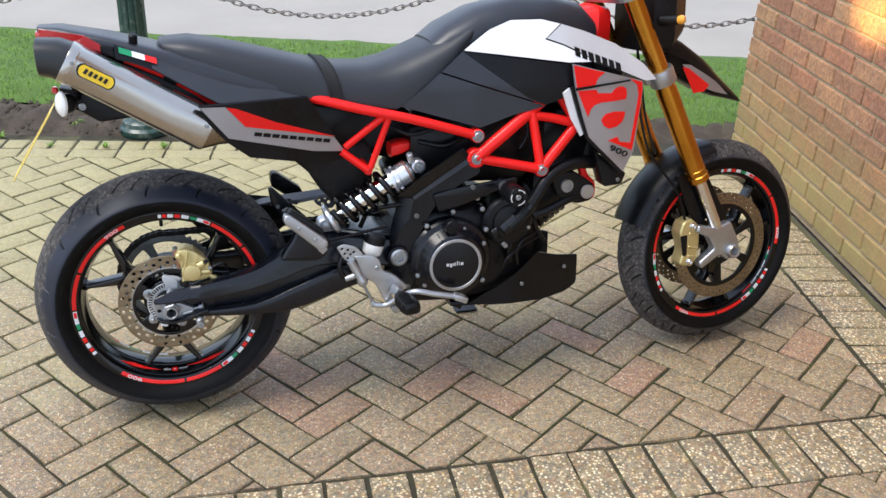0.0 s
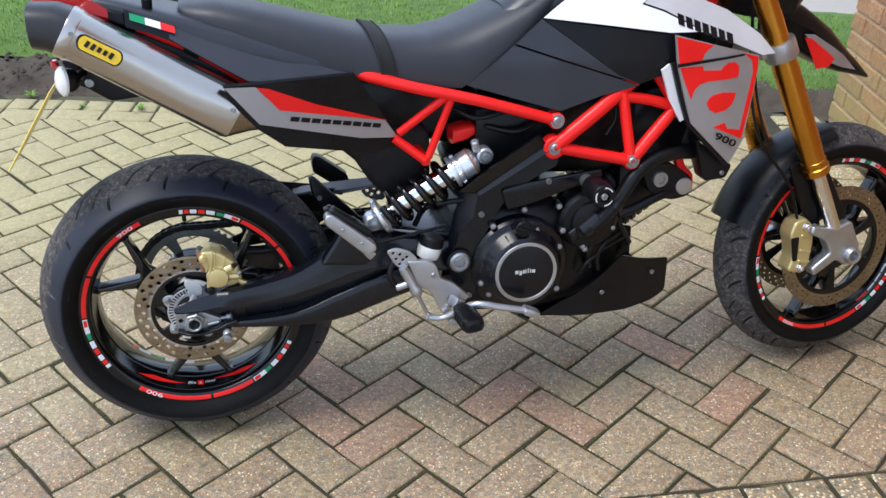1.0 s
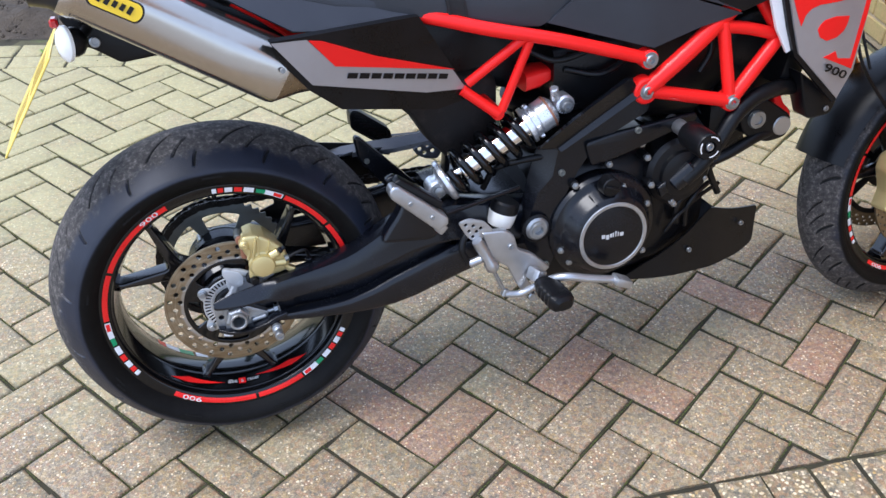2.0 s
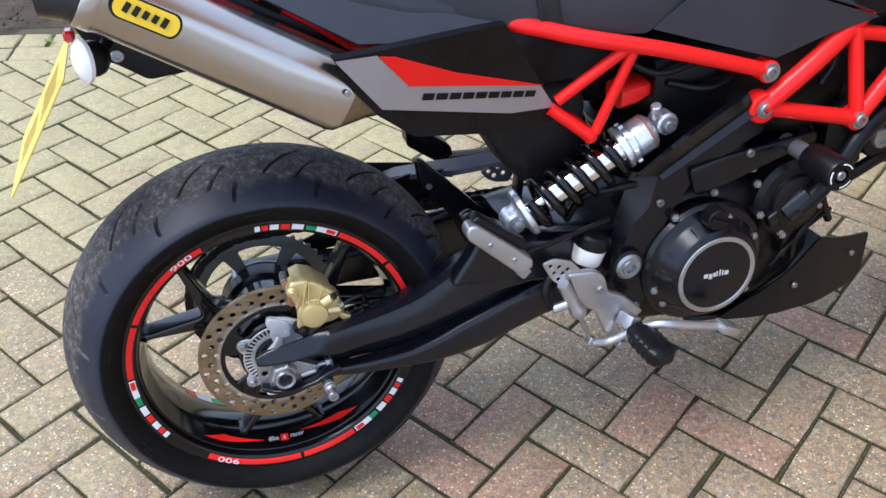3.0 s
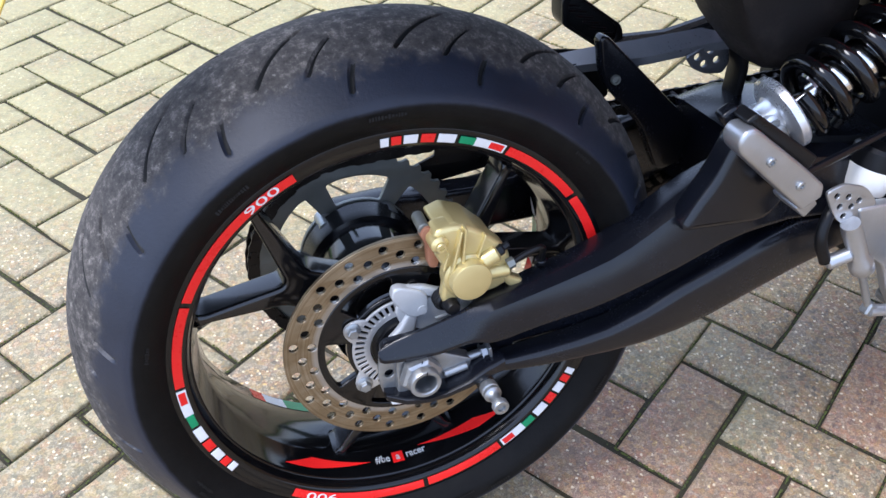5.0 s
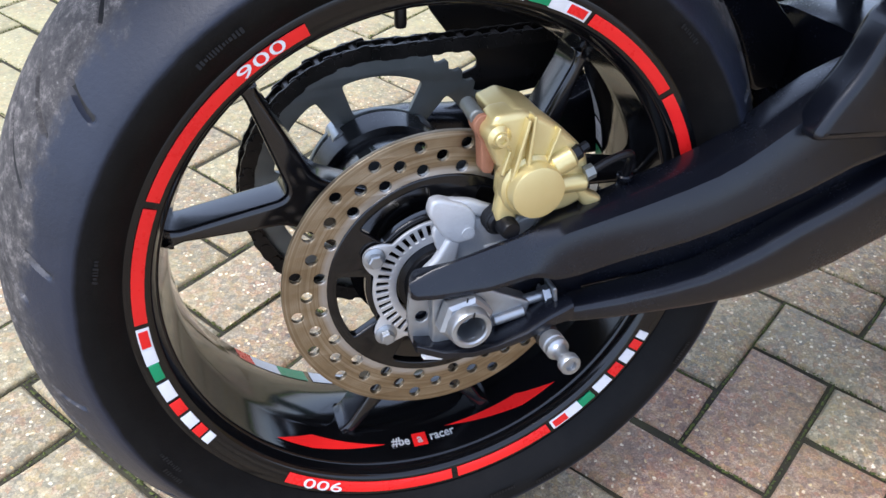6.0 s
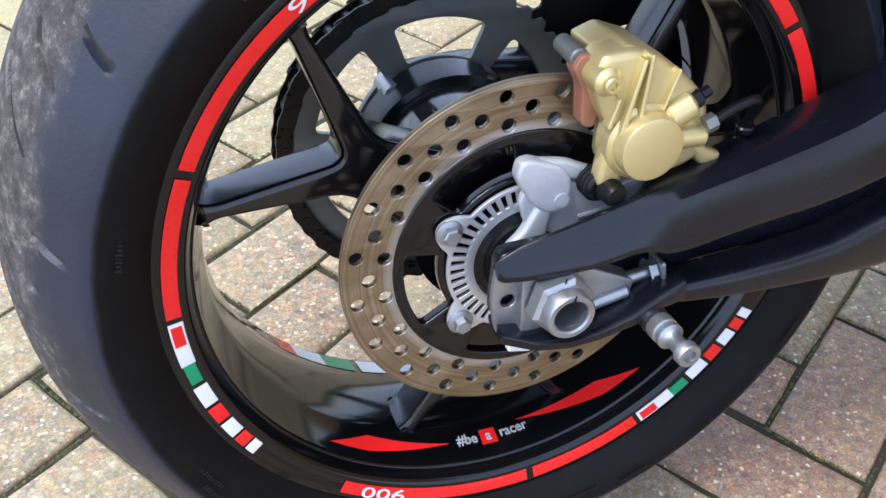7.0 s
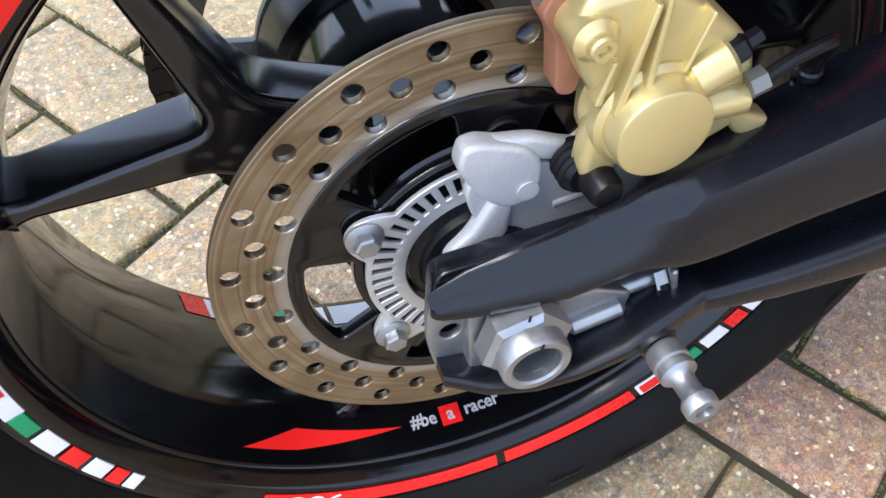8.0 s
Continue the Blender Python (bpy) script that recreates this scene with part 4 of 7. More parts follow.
# axle block, nut, spindle and chain adjuster
block_out = rounded([(-0.021, -0.026), (0.021, -0.024), (0.052, -0.0165), (0.055, -0.004), (0.021, 0.0145), (-0.021, 0.0165)], 0.003)
part("axle_block", cut_sheet([block_out, circle(0, 0, 0.011, 20)], -0.1265, -0.112, 0.0016), zinc_mat, bike, "pale metal axle block")
washer = rounded([(-0.0345, 0.02), (-0.0375, -0.002), (-0.0345, -0.026), (-0.0265, -0.041), (-0.01, -0.046), (-0.008, 0.018)], [0.004, 0.012, 0.008, 0.004, 0.004, 0.004])
part("axle_shim", cut_sheet([washer, circle(-0.0265, -0.004, 0.0048, 16)], -0.1185, -0.1145, 0.0006), zinc_mat, bike)
part("shim_tab", block((0.016, 0.006, 0.011), 0.001, m=pose(-0.0185, -0.1205, -0.037, 0, 14, 0)), decal_white, bike)
bm = lathe([(0.012, 0), (0.0205, 0), (0.0205, 0.010), (0.0175, 0.0125), (0.0155, 0.0125), (0.0155, 0.0165), (0.012, 0.0165)], along((0.0005, -0.1285, -0.001), (0, -1, 0), 12), 6)
part("axle_nut", fixed(bm), zinc_mat, bike, "large zinc-plated axle nut")
bm = lathe([(0.0155, 0.009), (0.0155, 0.020), (0.0145, 0.0215), (0.0118, 0.0215), (0.0108, 0.0205), (0.0105, -0.02), (0, -0.02)], along((0.0005, -0.1285, -0.001), (0, -1, 0)), 40)
part("axle_spindle", fixed(bm), zinc_mat, bike)
bm = bmesh.new()
rod(bm, (0.05, -0.121, -0.006), (0.074, -0.121, -0.003), 0.0042, seg=14)
part("adjuster_screw", bm, zinc_mat, bike)
bm = bmesh.new()
hex_bolt(bm, (0.0655, -0.121, -0.004), (1, 0, 0.12), 0.0066, 0.007, False)
part("adjuster_nut", bm, zinc_mat, bike)
part("adjuster_plate", block((0.003, 0.018, 0.026), 0.001, m=pose(0.0745, -0.121, -0.007, 0, -8, 0)), zinc_mat, bike)
bm = bmesh.new()
rod(bm, (0.024, -0.1275, -0.014), (0.0505, -0.1275, -0.0095), 0.0042, seg=20, round_end=0.002)
part("adjuster_sleeve", bm, zinc_mat, bike)
for x, y, z, h in ((0.0005, -0.1392, 0.0165, 0.006), (0.0015, -0.1508, 0.0125, 0.005)):
    part("paint_mark", block((0.0012, 0.0006, h), 0.0002, m=pose(x, y, z, 0, 8, 0)), plastic_black, bike)
# paddock spool
part("spool_boss", rod(bmesh.new(), (0.0635, -0.115, -0.0275), (0.0635, -0.1445, -0.0272), 0.0092, seg=24, round_end=0.003), swing_black, bike)
m = along((0.0635, -0.1445, -0.0272), (0.02, -1, 0.04))
part("paddock_spool", fixed(lathe([(0, 0), (0.009, 0.0), (0.0098, 0.002), (0.0098, 0.009), (0.0086, 0.0098), (0.0086, 0.0112), (0.0096, 0.012), (0.0096, 0.015), (0.0075, 0.0165), (0.006, 0.0185), (0.0058, 0.0265), (0.0074, 0.029), (0.0086, 0.0305), (0.0086, 0.0355), (0.0078, 0.0368), (0.0045, 0.0368), (0.004, 0.034), (0, 0.034)], m @ Matrix.Diagonal((0.92, 0.97, 0.92, 1)), 32)), zinc_mat, bike, "turned alloy paddock-stand bobbin")

# rear caliper bracket
def shifted(pts, dx=0.0075, dz=-0.02):
    return [(x + dx, z + dz) for x, z in pts]


arm = rounded(shifted([(-0.03, 0.004), (-0.026, 0.03), (-0.012, 0.05), (-0.014, 0.054), (-0.017, 0.068), (-0.012, 0.076), (0.022, 0.073), (0.045, 0.068), (0.075, 0.066), (0.118, 0.066), (0.122, 0.03), (0.06, 0.038), (0.03, 0.035), (0.016, 0.004)]), [0.01, 0.012, 0.006, 0.006, 0.012, 0.008, 0.01, 0.01, 0.01, 0.004, 0.004, 0.02, 0.01, 0.004])
bracket = part("caliper_bracket", cut_sheet([arm], -0.0925, -0.087, 0.0015), bracket_alu, bike, "cast aluminium brake caliper bracket")
pad = rounded([(x - 0.0045, z) for x, z in ((-0.0095, 0.066), (-0.0065, 0.0755), (0.0, 0.0765), (0.019, 0.069), (0.0265, 0.0605), (0.0275, 0.05), (0.0235, 0.0395), (0.0135, 0.0365), (0.0035, 0.043), (-0.005, 0.0565))], 0.007, 5)
part("sensor_boss", cut_sheet([pad], -0.0975, -0.0865, 0.0026, res=4), bracket_alu, bracket)
part("boss_dimple", rod(bmesh.new(), (0.016, -0.097, 0.0455), (0.016, -0.0982, 0.0455), 0.0048, seg=20), bracket_alu, bracket)
ledge = rounded([(0.0, 0.0745), (0.02, 0.0705), (0.032, 0.064), (0.046, 0.0585), (0.05, 0.052), (0.044, 0.046), (0.034, 0.05), (0.026, 0.056), (0.0, 0.06)], 0.005)
part("bracket_ledge", cut_sheet([ledge], -0.0945, -0.087, 0.003, res=3), bracket_alu, bracket)
web = rounded([(-0.018, -0.014), (-0.023, 0.002), (-0.02, 0.016), (-0.008, 0.026), (0.002, 0.044), (0.012, 0.042), (0.009, 0.022), (0.004, -0.012)], 0.006)
part("bracket_rib", cut_sheet([web], -0.0965, -0.087, 0.0038, res=4), bracket_alu, bracket)
for (x0, z0), (x1, z1), r in (((0.03, 0.028), (0.12, 0.038), 0.0016), ((0.06, 0.044), (0.066, 0.02), 0.0016), ((0.05, 0.012), (0.12, 0.026), 0.0014)):
    part("bracket_seam", rod(bmesh.new(), (x0, -0.0925, z0), (x1, -0.0925, z1), r, seg=8), bracket_alu, bracket)
bm = bmesh.new()
rod(bm, (0.036, -0.1085, 0.0555), (0.036, -0.09, 0.0545), 0.009, seg=24, round_end=0.002)
part("bracket_bush", bm, plastic_black, bracket)
for y in (-0.096, -0.1, -0.104):
    part("bush_fold", fixed(lathe([(0.0088, -0.0012), (0.0105, 0.0), (0.0088, 0.0012)], pose(0.036, y, 0.0552), 24)), rubber_mat, bracket)

# rear caliper: cylinder, body with ribs, guide pins, nipple, banjo and hose
body = rounded([(0.028, 0.141), (0.048, 0.142), (0.066, 0.135), (0.089, 0.115), (0.098, 0.104), (0.104, 0.078), (0.099, 0.067), (0.083, 0.06), (0.05, 0.061), (0.036, 0.07), (0.037, 0.094), (0.031, 0.104), (0.022, 0.126)], [0.006, 0.006, 0.01, 0.008, 0.006, 0.008, 0.006, 0.014, 0.014, 0.008, 0.01, 0.006, 0.006])
caliper = part("rear_caliper", cut_sheet([body], -0.113, -0.088, 0.005, res=3), gold_cal, bike, "gold painted brake caliper over the disc")
bm = lathe([(0, -0.1265), (0.0178, -0.1265), (0.0192, -0.126), (0.0198, -0.1245), (0.0203, -0.112), (0.023, -0.1)], pose(0.0566, 0, 0.0858), 48)
part("piston_housing", fixed(bm), gold_cal, caliper)
for a, b2, w, front in (((0.0395, 0.094), (0.0505, 0.138), 0.0034, -0.1195), ((0.0505, 0.099), (0.0545, 0.14), 0.0034, -0.1195), ((0.033, 0.098), (0.0385, 0.116), 0.003, -0.1165), ((0.0385, 0.116), (0.033, 0.124), 0.0026, -0.116), ((0.066, 0.1045), (0.074, 0.128), 0.0022, -0.1175)):
    a, b2 = Vector(a), Vector(b2)
    n = (b2 - a).normalized() * w / 2
    rib = rounded([(a.x - n.y, a.y + n.x), (a.x + n.y, a.y - n.x), (b2.x + n.y * 0.7, b2.y - n.x * 0.7), (b2.x - n.y * 0.7, b2.y + n.x * 0.7)], 0.0012)
    part("rib", cut_sheet([rib], front, -0.108, 0.0012), gold_cal, caliper)
part("piston_collar", fixed(lathe([(0.0235, -0.108), (0.0235, -0.1145), (0.021, -0.1165), (0.019, -0.1165)], pose(0.0566, 0, 0.0858), 48)), gold_cal, caliper)
part("bridge", cut_sheet([rounded([(0.031, 0.138), (0.046, 0.143), (0.066, 0.135), (0.09, 0.111), (0.084, 0.104), (0.058, 0.124), (0.034, 0.128)], 0.003)], -0.108, -0.062, 0.003), gold_cal, caliper)
part("bridge_bolt", rod(bmesh.new(), (0.022, -0.096, 0.134), (0.0235, -0.07, 0.134), 0.0058, seg=16, round_end=0.001), steel_mat, caliper)
bm = bmesh.new()
rod(bm, (0.03, -0.1185, 0.127), (0.03, -0.09, 0.127), 0.0085, seg=24, round_end=0.003)
part("guide_boss", bm, gold_cal, caliper)
bm = bmesh.new()
hex_bolt(bm, (0.03, -0.1185, 0.127), (0, -1, 0), 0.005, 0.0035)
part("guide_pin", bm, gold_cal, caliper)
low = rounded([(0.031, 0.06), (0.0375, 0.05), (0.046, 0.0515), (0.0485, 0.064), (0.05, 0.09), (0.036, 0.094)], 0.006)
part("lower_lug", cut_sheet([low], -0.1115, -0.099, 0.004, res=3), gold_cal, caliper)
bm = lathe([(0, 0.012), (0.0062, 0.012), (0.0074, 0.0095), (0.008, 0.0), (0.0, 0.0)], along((0.0395, -0.1085, 0.0555), (0.05, -1, -0.02)), 28)
part("pin_cap", fixed(bm), plastic_black, caliper)
bm = bmesh.new()
rod(bm, (0.07, -0.1135, 0.0975), (0.0865, -0.1135, 0.105), 0.0088, seg=20, round_end=0.002)
part("inlet_boss", bm, gold_cal, caliper)
bm = bmesh.new()
rod(bm, (0.076, -0.112, 0.083), (0.0985, -0.112, 0.082), 0.0074, seg=20, round_end=0.002)
part("outlet_boss", bm, gold_cal, caliper)
part("mount_ear", cut_sheet([rounded([(0.09, 0.088), (0.0985, 0.087), (0.1, 0.074), (0.1135, 0.0665), (0.109, 0.0575), (0.098, 0.062), (0.0905, 0.074)], 0.003)], -0.114, -0.102, 0.003), gold_cal, caliper)
bm = lathe([(0, 0), (0.0058, 0), (0.0058, 0.005), (0.0036, 0.0065), (0.0034, 0.012), (0, 0.013)], along((0.0865, -0.1135, 0.1055), (0.85, 0, 0.45)), 6)
part("bleed_nipple", fixed(bm), plastic_black, caliper)
bm = lathe([(0, 0), (0.0055, 0), (0.0055, 0.007), (0, 0.007)], along((0.0955, -0.116, 0.0895), (0.9, 0, 0.3)), 6)
part("banjo_bolt", fixed(bm), steel_mat, caliper)
bm = tube(bmesh.new(), spline([(0.1, -0.116, 0.0905), (0.115, -0.116, 0.0975), (0.131, -0.114, 0.099), (0.1375, -0.104, 0.085), (0.138, -0.098, 0.066), (0.14, -0.096, 0.04)]), 0.003, 10)
part("brake_hose", bm, plastic_black, bike)
for z in (0.062, 0.07):
    part("hose_ferrule", rod(bmesh.new(), (0.1385, -0.0985, z), (0.1382, -0.0992, z + 0.005), 0.0062, seg=16, round_end=0.001), satin_black, bike)
shoe = rounded([(0.024, 0.094), (0.032, 0.092), (0.038, 0.118), (0.034, 0.136), (0.022, 0.138), (0.0165, 0.13), (0.023, 0.118)], 0.004)
part("pad_plate", cut_sheet([shoe], -0.1, -0.088, 0.001), copper_mat, caliper, "rusty brown brake pad plate")

# hugger, chain guard and far rear footrest
rings = []
for x, low, high, y in ((0.235, 0.158, 0.168, 0.135), (0.255, 0.162, 0.175, 0.129), (0.3, 0.17, 0.187, 0.106), (0.345, 0.177, 0.196, 0.085), (0.405, 0.194, 0.21, 0.056), (0.43, 0.197, 0.204, 0.046)):
    rings.append([(x, y - 0.008, low + 0.006), (x, y + 0.012, high + 0.001), (x, y + 0.012, high - 0.003), (x, y - 0.006, low - 0.004), (x, y - 0.0085, low - 0.003)])
guard_top = part("chain_guard", fixed(skin(bmesh.new(), rings)), guard_mat, bike, "dark pressed chain guard with open sides")
plate = rounded([(0.378, 0.186), (0.41, 0.2), (0.43, 0.197), (0.436, 0.172), (0.428, 0.16), (0.405, 0.163), (0.388, 0.172)], 0.005)
spots = [circle(x, z, 0.0042, 12) for x, z in ((0.3925, 0.185), (0.4085, 0.1905), (0.402, 0.1755), (0.418, 0.178))]
part("guard_end", cut_sheet([plate, *spots], 0.05, 0.055, 0.001), guard_mat, guard_top)
part("guard_drop", cut_sheet([rounded([(0.424, 0.212), (0.442, 0.21), (0.449, 0.17), (0.444, 0.128), (0.434, 0.128), (0.438, 0.17)], 0.005)], 0.03, 0.058, 0.003), plastic_black, guard_top)
part("guard_stay", cut_sheet([rounded([(0.303, 0.184), (0.347, 0.182), (0.342, 0.165), (0.322, 0.17)], 0.004)], 0.088, 0.094, 0.001), satin_black, guard_top)
part("guard_side", cut_sheet([rounded([(0.235, 0.165), (0.3, 0.178), (0.33, 0.17), (0.3, 0.166), (0.235, 0.156)], 0.003)], 0.112, 0.118, 0.001), satin_black, guard_top)
foot = [(0.285, 0.225), (0.29, 0.2345), (0.302, 0.233), (0.365, 0.1855), (0.369, 0.1725), (0.366, 0.161), (0.343, 0.155), (0.286, 0.1965)]
far_peg = part("far_footrest", cut_sheet([rounded(foot, [0.006, 0.006, 0.008, 0.008, 0.004, 0.004, 0.01, 0.01])], 0.176, 0.206, 0.004, res=3), plastic_black, bike, "black far-side passenger footrest")
mid = Vector((0.326, 0.194))
inner = rounded([tuple(mid + (Vector(p) - mid) * 0.8) for p in foot], 0.006)
part("footrest_rim", cut_sheet([rounded(foot, 0.006), inner], 0.1725, 0.178, 0.0012), plastic_black, far_peg)
for k in range(7):
    c = Vector((0.298, 0.217)).lerp(Vector((0.352, 0.169)), k / 6)
    part("tread_bar", block((0.024, 0.004, 0.003), 0.0008, m=pose(c.x, 0.1755, c.y, 0, 12, 0)), plastic_black, far_peg)
bm = tube(bmesh.new(), [(0.355, 0.185, 0.158), (0.42, 0.16, 0.165), (0.5, 0.12, 0.2)], 0.011, 10)
part("far_hanger", bm, satin_black, bike)

# shock absorber on the near side
TOP, LOW = Vector((0.614, -0.108, 0.303)), Vector((0.379, -0.092, 0.169))
axis = (LOW - TOP).normalized()


def on_shock(d):
    return TOP + axis * d


full = (LOW - TOP).length
shock = part("shock_absorber", rod(bmesh.new(), on_shock(0.04), on_shock(full * 0.8), 0.0225, seg=32, round_end=0.002), chrome_mat, bike, "coil-over shock with a bright body")
part("shock_rod", rod(bmesh.new(), on_shock(full * 0.78), on_shock(full - 0.02), 0.009, seg=24), chrome_mat, shock)
m = along(on_shock(0.018), axis)
part("top_collar", fixed(lathe([(0, 0), (0.018, 0), (0.025, 0.004), (0.0285, 0.009), (0.0295, 0.012), (0.0295, 0.034), (0.0275, 0.0355), (0.0275, 0.0385), (0.0325, 0.0395), (0.0325, 0.0465), (0.0295, 0.048), (0.0295, 0.0505), (0.0345, 0.0515), (0.0345, 0.0585), (0, 0.0585)], m, 48)), bright_alloy, shock, "bright alloy preload collar")
part("collar_ring", fixed(lathe([(0.0288, 0.0085), (0.0303, 0.009), (0.0303, 0.0125), (0.0288, 0.013)], m, 48)), copper_mat, shock, "orange anodised ring")
for k in range(8):
    q = m @ pose(0, 0, 0, 0, 45 * k, 0)
    part("collar_notch", block((0.007, 0.0075, 0.004), 0.0008, m=q @ pose(0, 0.043, 0.0335)), bright_alloy, shock)
m = along(on_shock(full - 0.027), axis)
part("lower_cup", fixed(lathe([(0, 0), (0.0385, 0), (0.04, 0.002), (0.0395, 0.009), (0.035, 0.0125), (0.024, 0.0145), (0.021, 0.018), (0.0195, 0.028), (0, 0.028)], m, 48)), bright_alloy, shock, "pale alloy spring cup")
s0, s1, pitch = 0.074, full - 0.035, 0.0282
side_v = (Vector((-0.37, -0.74, 0.56)) - axis * Vector((-0.37, -0.74, 0.56)).dot(axis)).normalized()
up_v = axis.cross(side_v)
turns = (s1 - s0) / pitch
coil = []
for k in range(int(turns * 26) + 1):
    d = s0 + (s1 - s0) * k / (turns * 26)
    a = math.tau * (d - 0.1226) / pitch
    coil.append(on_shock(d) + (side_v * math.cos(a) + up_v * math.sin(a)) * 0.035)
part("spring", tube(bmesh.new(), coil, 0.0076, 12), gloss_black, shock, "black coil spring")
for p, way, nm in ((TOP, (0, -1, 0), "top_eye"), (LOW, (0, -1, 0), "bottom_eye")):
    p = Vector(p)
    part(nm, rod(bmesh.new(), p + Vector((0, 0.018, 0)), p - Vector((0, 0.018, 0)), 0.0175, seg=28, round_end=0.003), bright_alloy, shock)
    bm = bmesh.new()
    hex_bolt(bm, p - Vector((0, 0.018, 0)), way, 0.0105, 0.009, nm == "top_eye", 0.003)
    part("eye_bolt", bm, zinc_mat, shock)
part("damper_knob", rod(bmesh.new(), TOP + Vector((-0.018, -0.012, 0.012)), TOP + Vector((-0.026, -0.02, 0.036)), 0.008, seg=20, round_end=0.002), bright_alloy, shock)

# ---- red trellis frame ----
def frame_tube(pts, r, side, bend=1):
    pts = [(x, side * y, z) for x, y, z in pts]
    return tube(bmesh.new(), spline(pts, 6) if bend else pts, r, 16)


A, B, C, D = (0.75, 0.157, 0.323), (0.965, 0.13, 0.478), (0.919, 0.168, 0.285), (1.02, 0.15, 0.39)
trellis = None
for side in (-1, 1):
    ob = part("frame_rail", frame_tube([(0.335, 0.105, 0.489), (0.4, 0.125, 0.474), (0.466, 0.14, 0.457), (0.591, 0.15, 0.427), (0.753, 0.153, 0.378)], 0.0115, side), red_paint, bike, "red painted steel frame tube")
    trellis = trellis or ob
    for pts, r in (((A, (0.84, 0.158, 0.393), B), 0.0155), ((A, C), 0.0125), ((C, D), 0.0135), (((0.895, 0.154, 0.428), C), 0.0115), (((0.88, 0.154, 0.422), (0.95, 0.152, 0.41), D), 0.0115),
                   ((D, B), 0.011), (((0.527, 0.145, 0.44), (0.435, 0.115, 0.362)), 0.0085), (((0.537, 0.145, 0.438), (0.493, 0.125, 0.31)), 0.008), (((0.425, 0.115, 0.352), (0.486, 0.125, 0.304)), 0.0095)):
        part("frame_tube", frame_tube(pts, r, side, len(pts) > 2), red_paint, bike)
    for p, r in ((A, 0.024), (C, 0.0185), ((0.753, 0.153, 0.378), 0.017)):
        p = Vector((p[0], side * p[1], p[2]))
        out = Vector((0, side, 0))
        part("frame_lug", rod(bmesh.new(), p - out * 0.02, p + out * 0.009, r, seg=32, round_end=0.003), red_paint, bike)
        bm = hex_bolt(bmesh.new(), p + out * 0.009, out, min(r * 0.62, 0.0105), 0.006, True, 0.004)
        part("frame_bolt", bm, zinc_mat, bike, "bright socket-head bolt")
bm = tube(bmesh.new(), [(0.487, -0.125, 0.303), (0.487, 0.125, 0.303)], 0.011, 14)
part("frame_cross_tube", bm, red_paint, bike)
bm = beam([(0.555, 0.318, 0.352, -0.085, -0.03), (0.58, 0.325, 0.36, -0.09, -0.03), (0.62, 0.345, 0.358, -0.085, -0.03)], 16, 0.5)
part("red_rocker", bm, red_paint, bike)

# cast side plates that join frame and engine
plate = rounded([(0.722, 0.342), (0.757, 0.31), (0.762, 0.285), (0.7, 0.252), (0.655, 0.218), (0.632, 0.182), (0.604, 0.123), (0.6, 0.031), (0.585, -0.012), (0.556, 0.01), (0.538, 0.05), (0.558, 0.146), (0.584, 0.18), (0.596, 0.232), (0.69, 0.3)], [0.01, 0.012, 0.012, 0.02, 0.015, 0.02, 0.02, 0.02, 0.012, 0.008, 0.01, 0.01, 0.01, 0.01, 0.02])
for side in (-1, 1):
    bm = panel(plate, curve_of((0.5, 0.126), (0.56, 0.14), (0.66, 0.15), (0.76, 0.158)), 0.022, 0.02, side)
    part("side_plate", bm, satin_black, bike, "satin black cast frame plate")
# its folded upper arm and bevelled rear flank
rows = [[(0.548, -0.15, 0.238), (0.548, -0.165, 0.245), (0.588, -0.155, 0.236), (0.592, -0.161, 0.231), (0.592, -0.14, 0.228)],
        [(0.617, -0.15, 0.288), (0.617, -0.168, 0.294), (0.655, -0.157, 0.279), (0.66, -0.164, 0.271), (0.66, -0.14, 0.268)],
        [(0.715, -0.15, 0.349), (0.715, -0.17, 0.354), (0.734, -0.16, 0.328), (0.738, -0.167, 0.318), (0.738, -0.14, 0.314)]]
part("plate_rib", fixed(skin(bmesh.new(), rows)), satin_black, bike, "", 20)
rows = []
for xo, zo, xi, zi in ((0.566, 0.228, 0.594, 0.23), (0.556, 0.194, 0.584, 0.177), (0.543, 0.147, 0.559, 0.149), (0.53, 0.084, 0.544, 0.1), (0.523, 0.035, 0.536, 0.046), (0.54, 0.004, 0.55, 0.014)):
    face = curve_of((0.5, 0.126), (0.56, 0.14), (0.66, 0.15), (0.76, 0.158))
    rows.append([(xo, -0.112, zo), (xi, -face(xi) - 0.0012, zi), (xi + 0.012, -face(xi + 0.012) - 0.0006, zi), (xi + 0.012, -0.11, zi)])
part("plate_flank", fixed(skin(bmesh.new(), rows)), satin_black, bike, "", 25)
bm = lathe([(0, 0.0), (0.022, 0), (0.023, 0.004), (0.018, 0.008), (0.0135, 0.008), (0.0125, 0.012), (0.009, 0.012), (0.0085, 0.003), (0, 0.003)], along((0.555, -0.146, 0.08), (0, -1, 0)), 32)
part("pivot_bolt", fixed(bm), zinc_mat, bike, "hollow steel swingarm pivot bolt")
part("pivot_ring", fixed(lathe([(0.0225, 0), (0.027, 0), (0.028, 0.005), (0.023, 0.007)], along((0.555, -0.144, 0.08), (0, -1, 0)), 40)), plastic_black, bike)
for x, z in ((0.601, 0.184), (0.577, -0.002), (0.742, 0.25)):
    part("plate_bolt", hex_bolt(bmesh.new(), (x, -curve_of((0.5, 0.126), (0.56, 0.14), (0.66, 0.15), (0.76, 0.158))(x) - 0.001, z), (0, -1, 0), 0.0065, 0.005), steel_mat, bike)


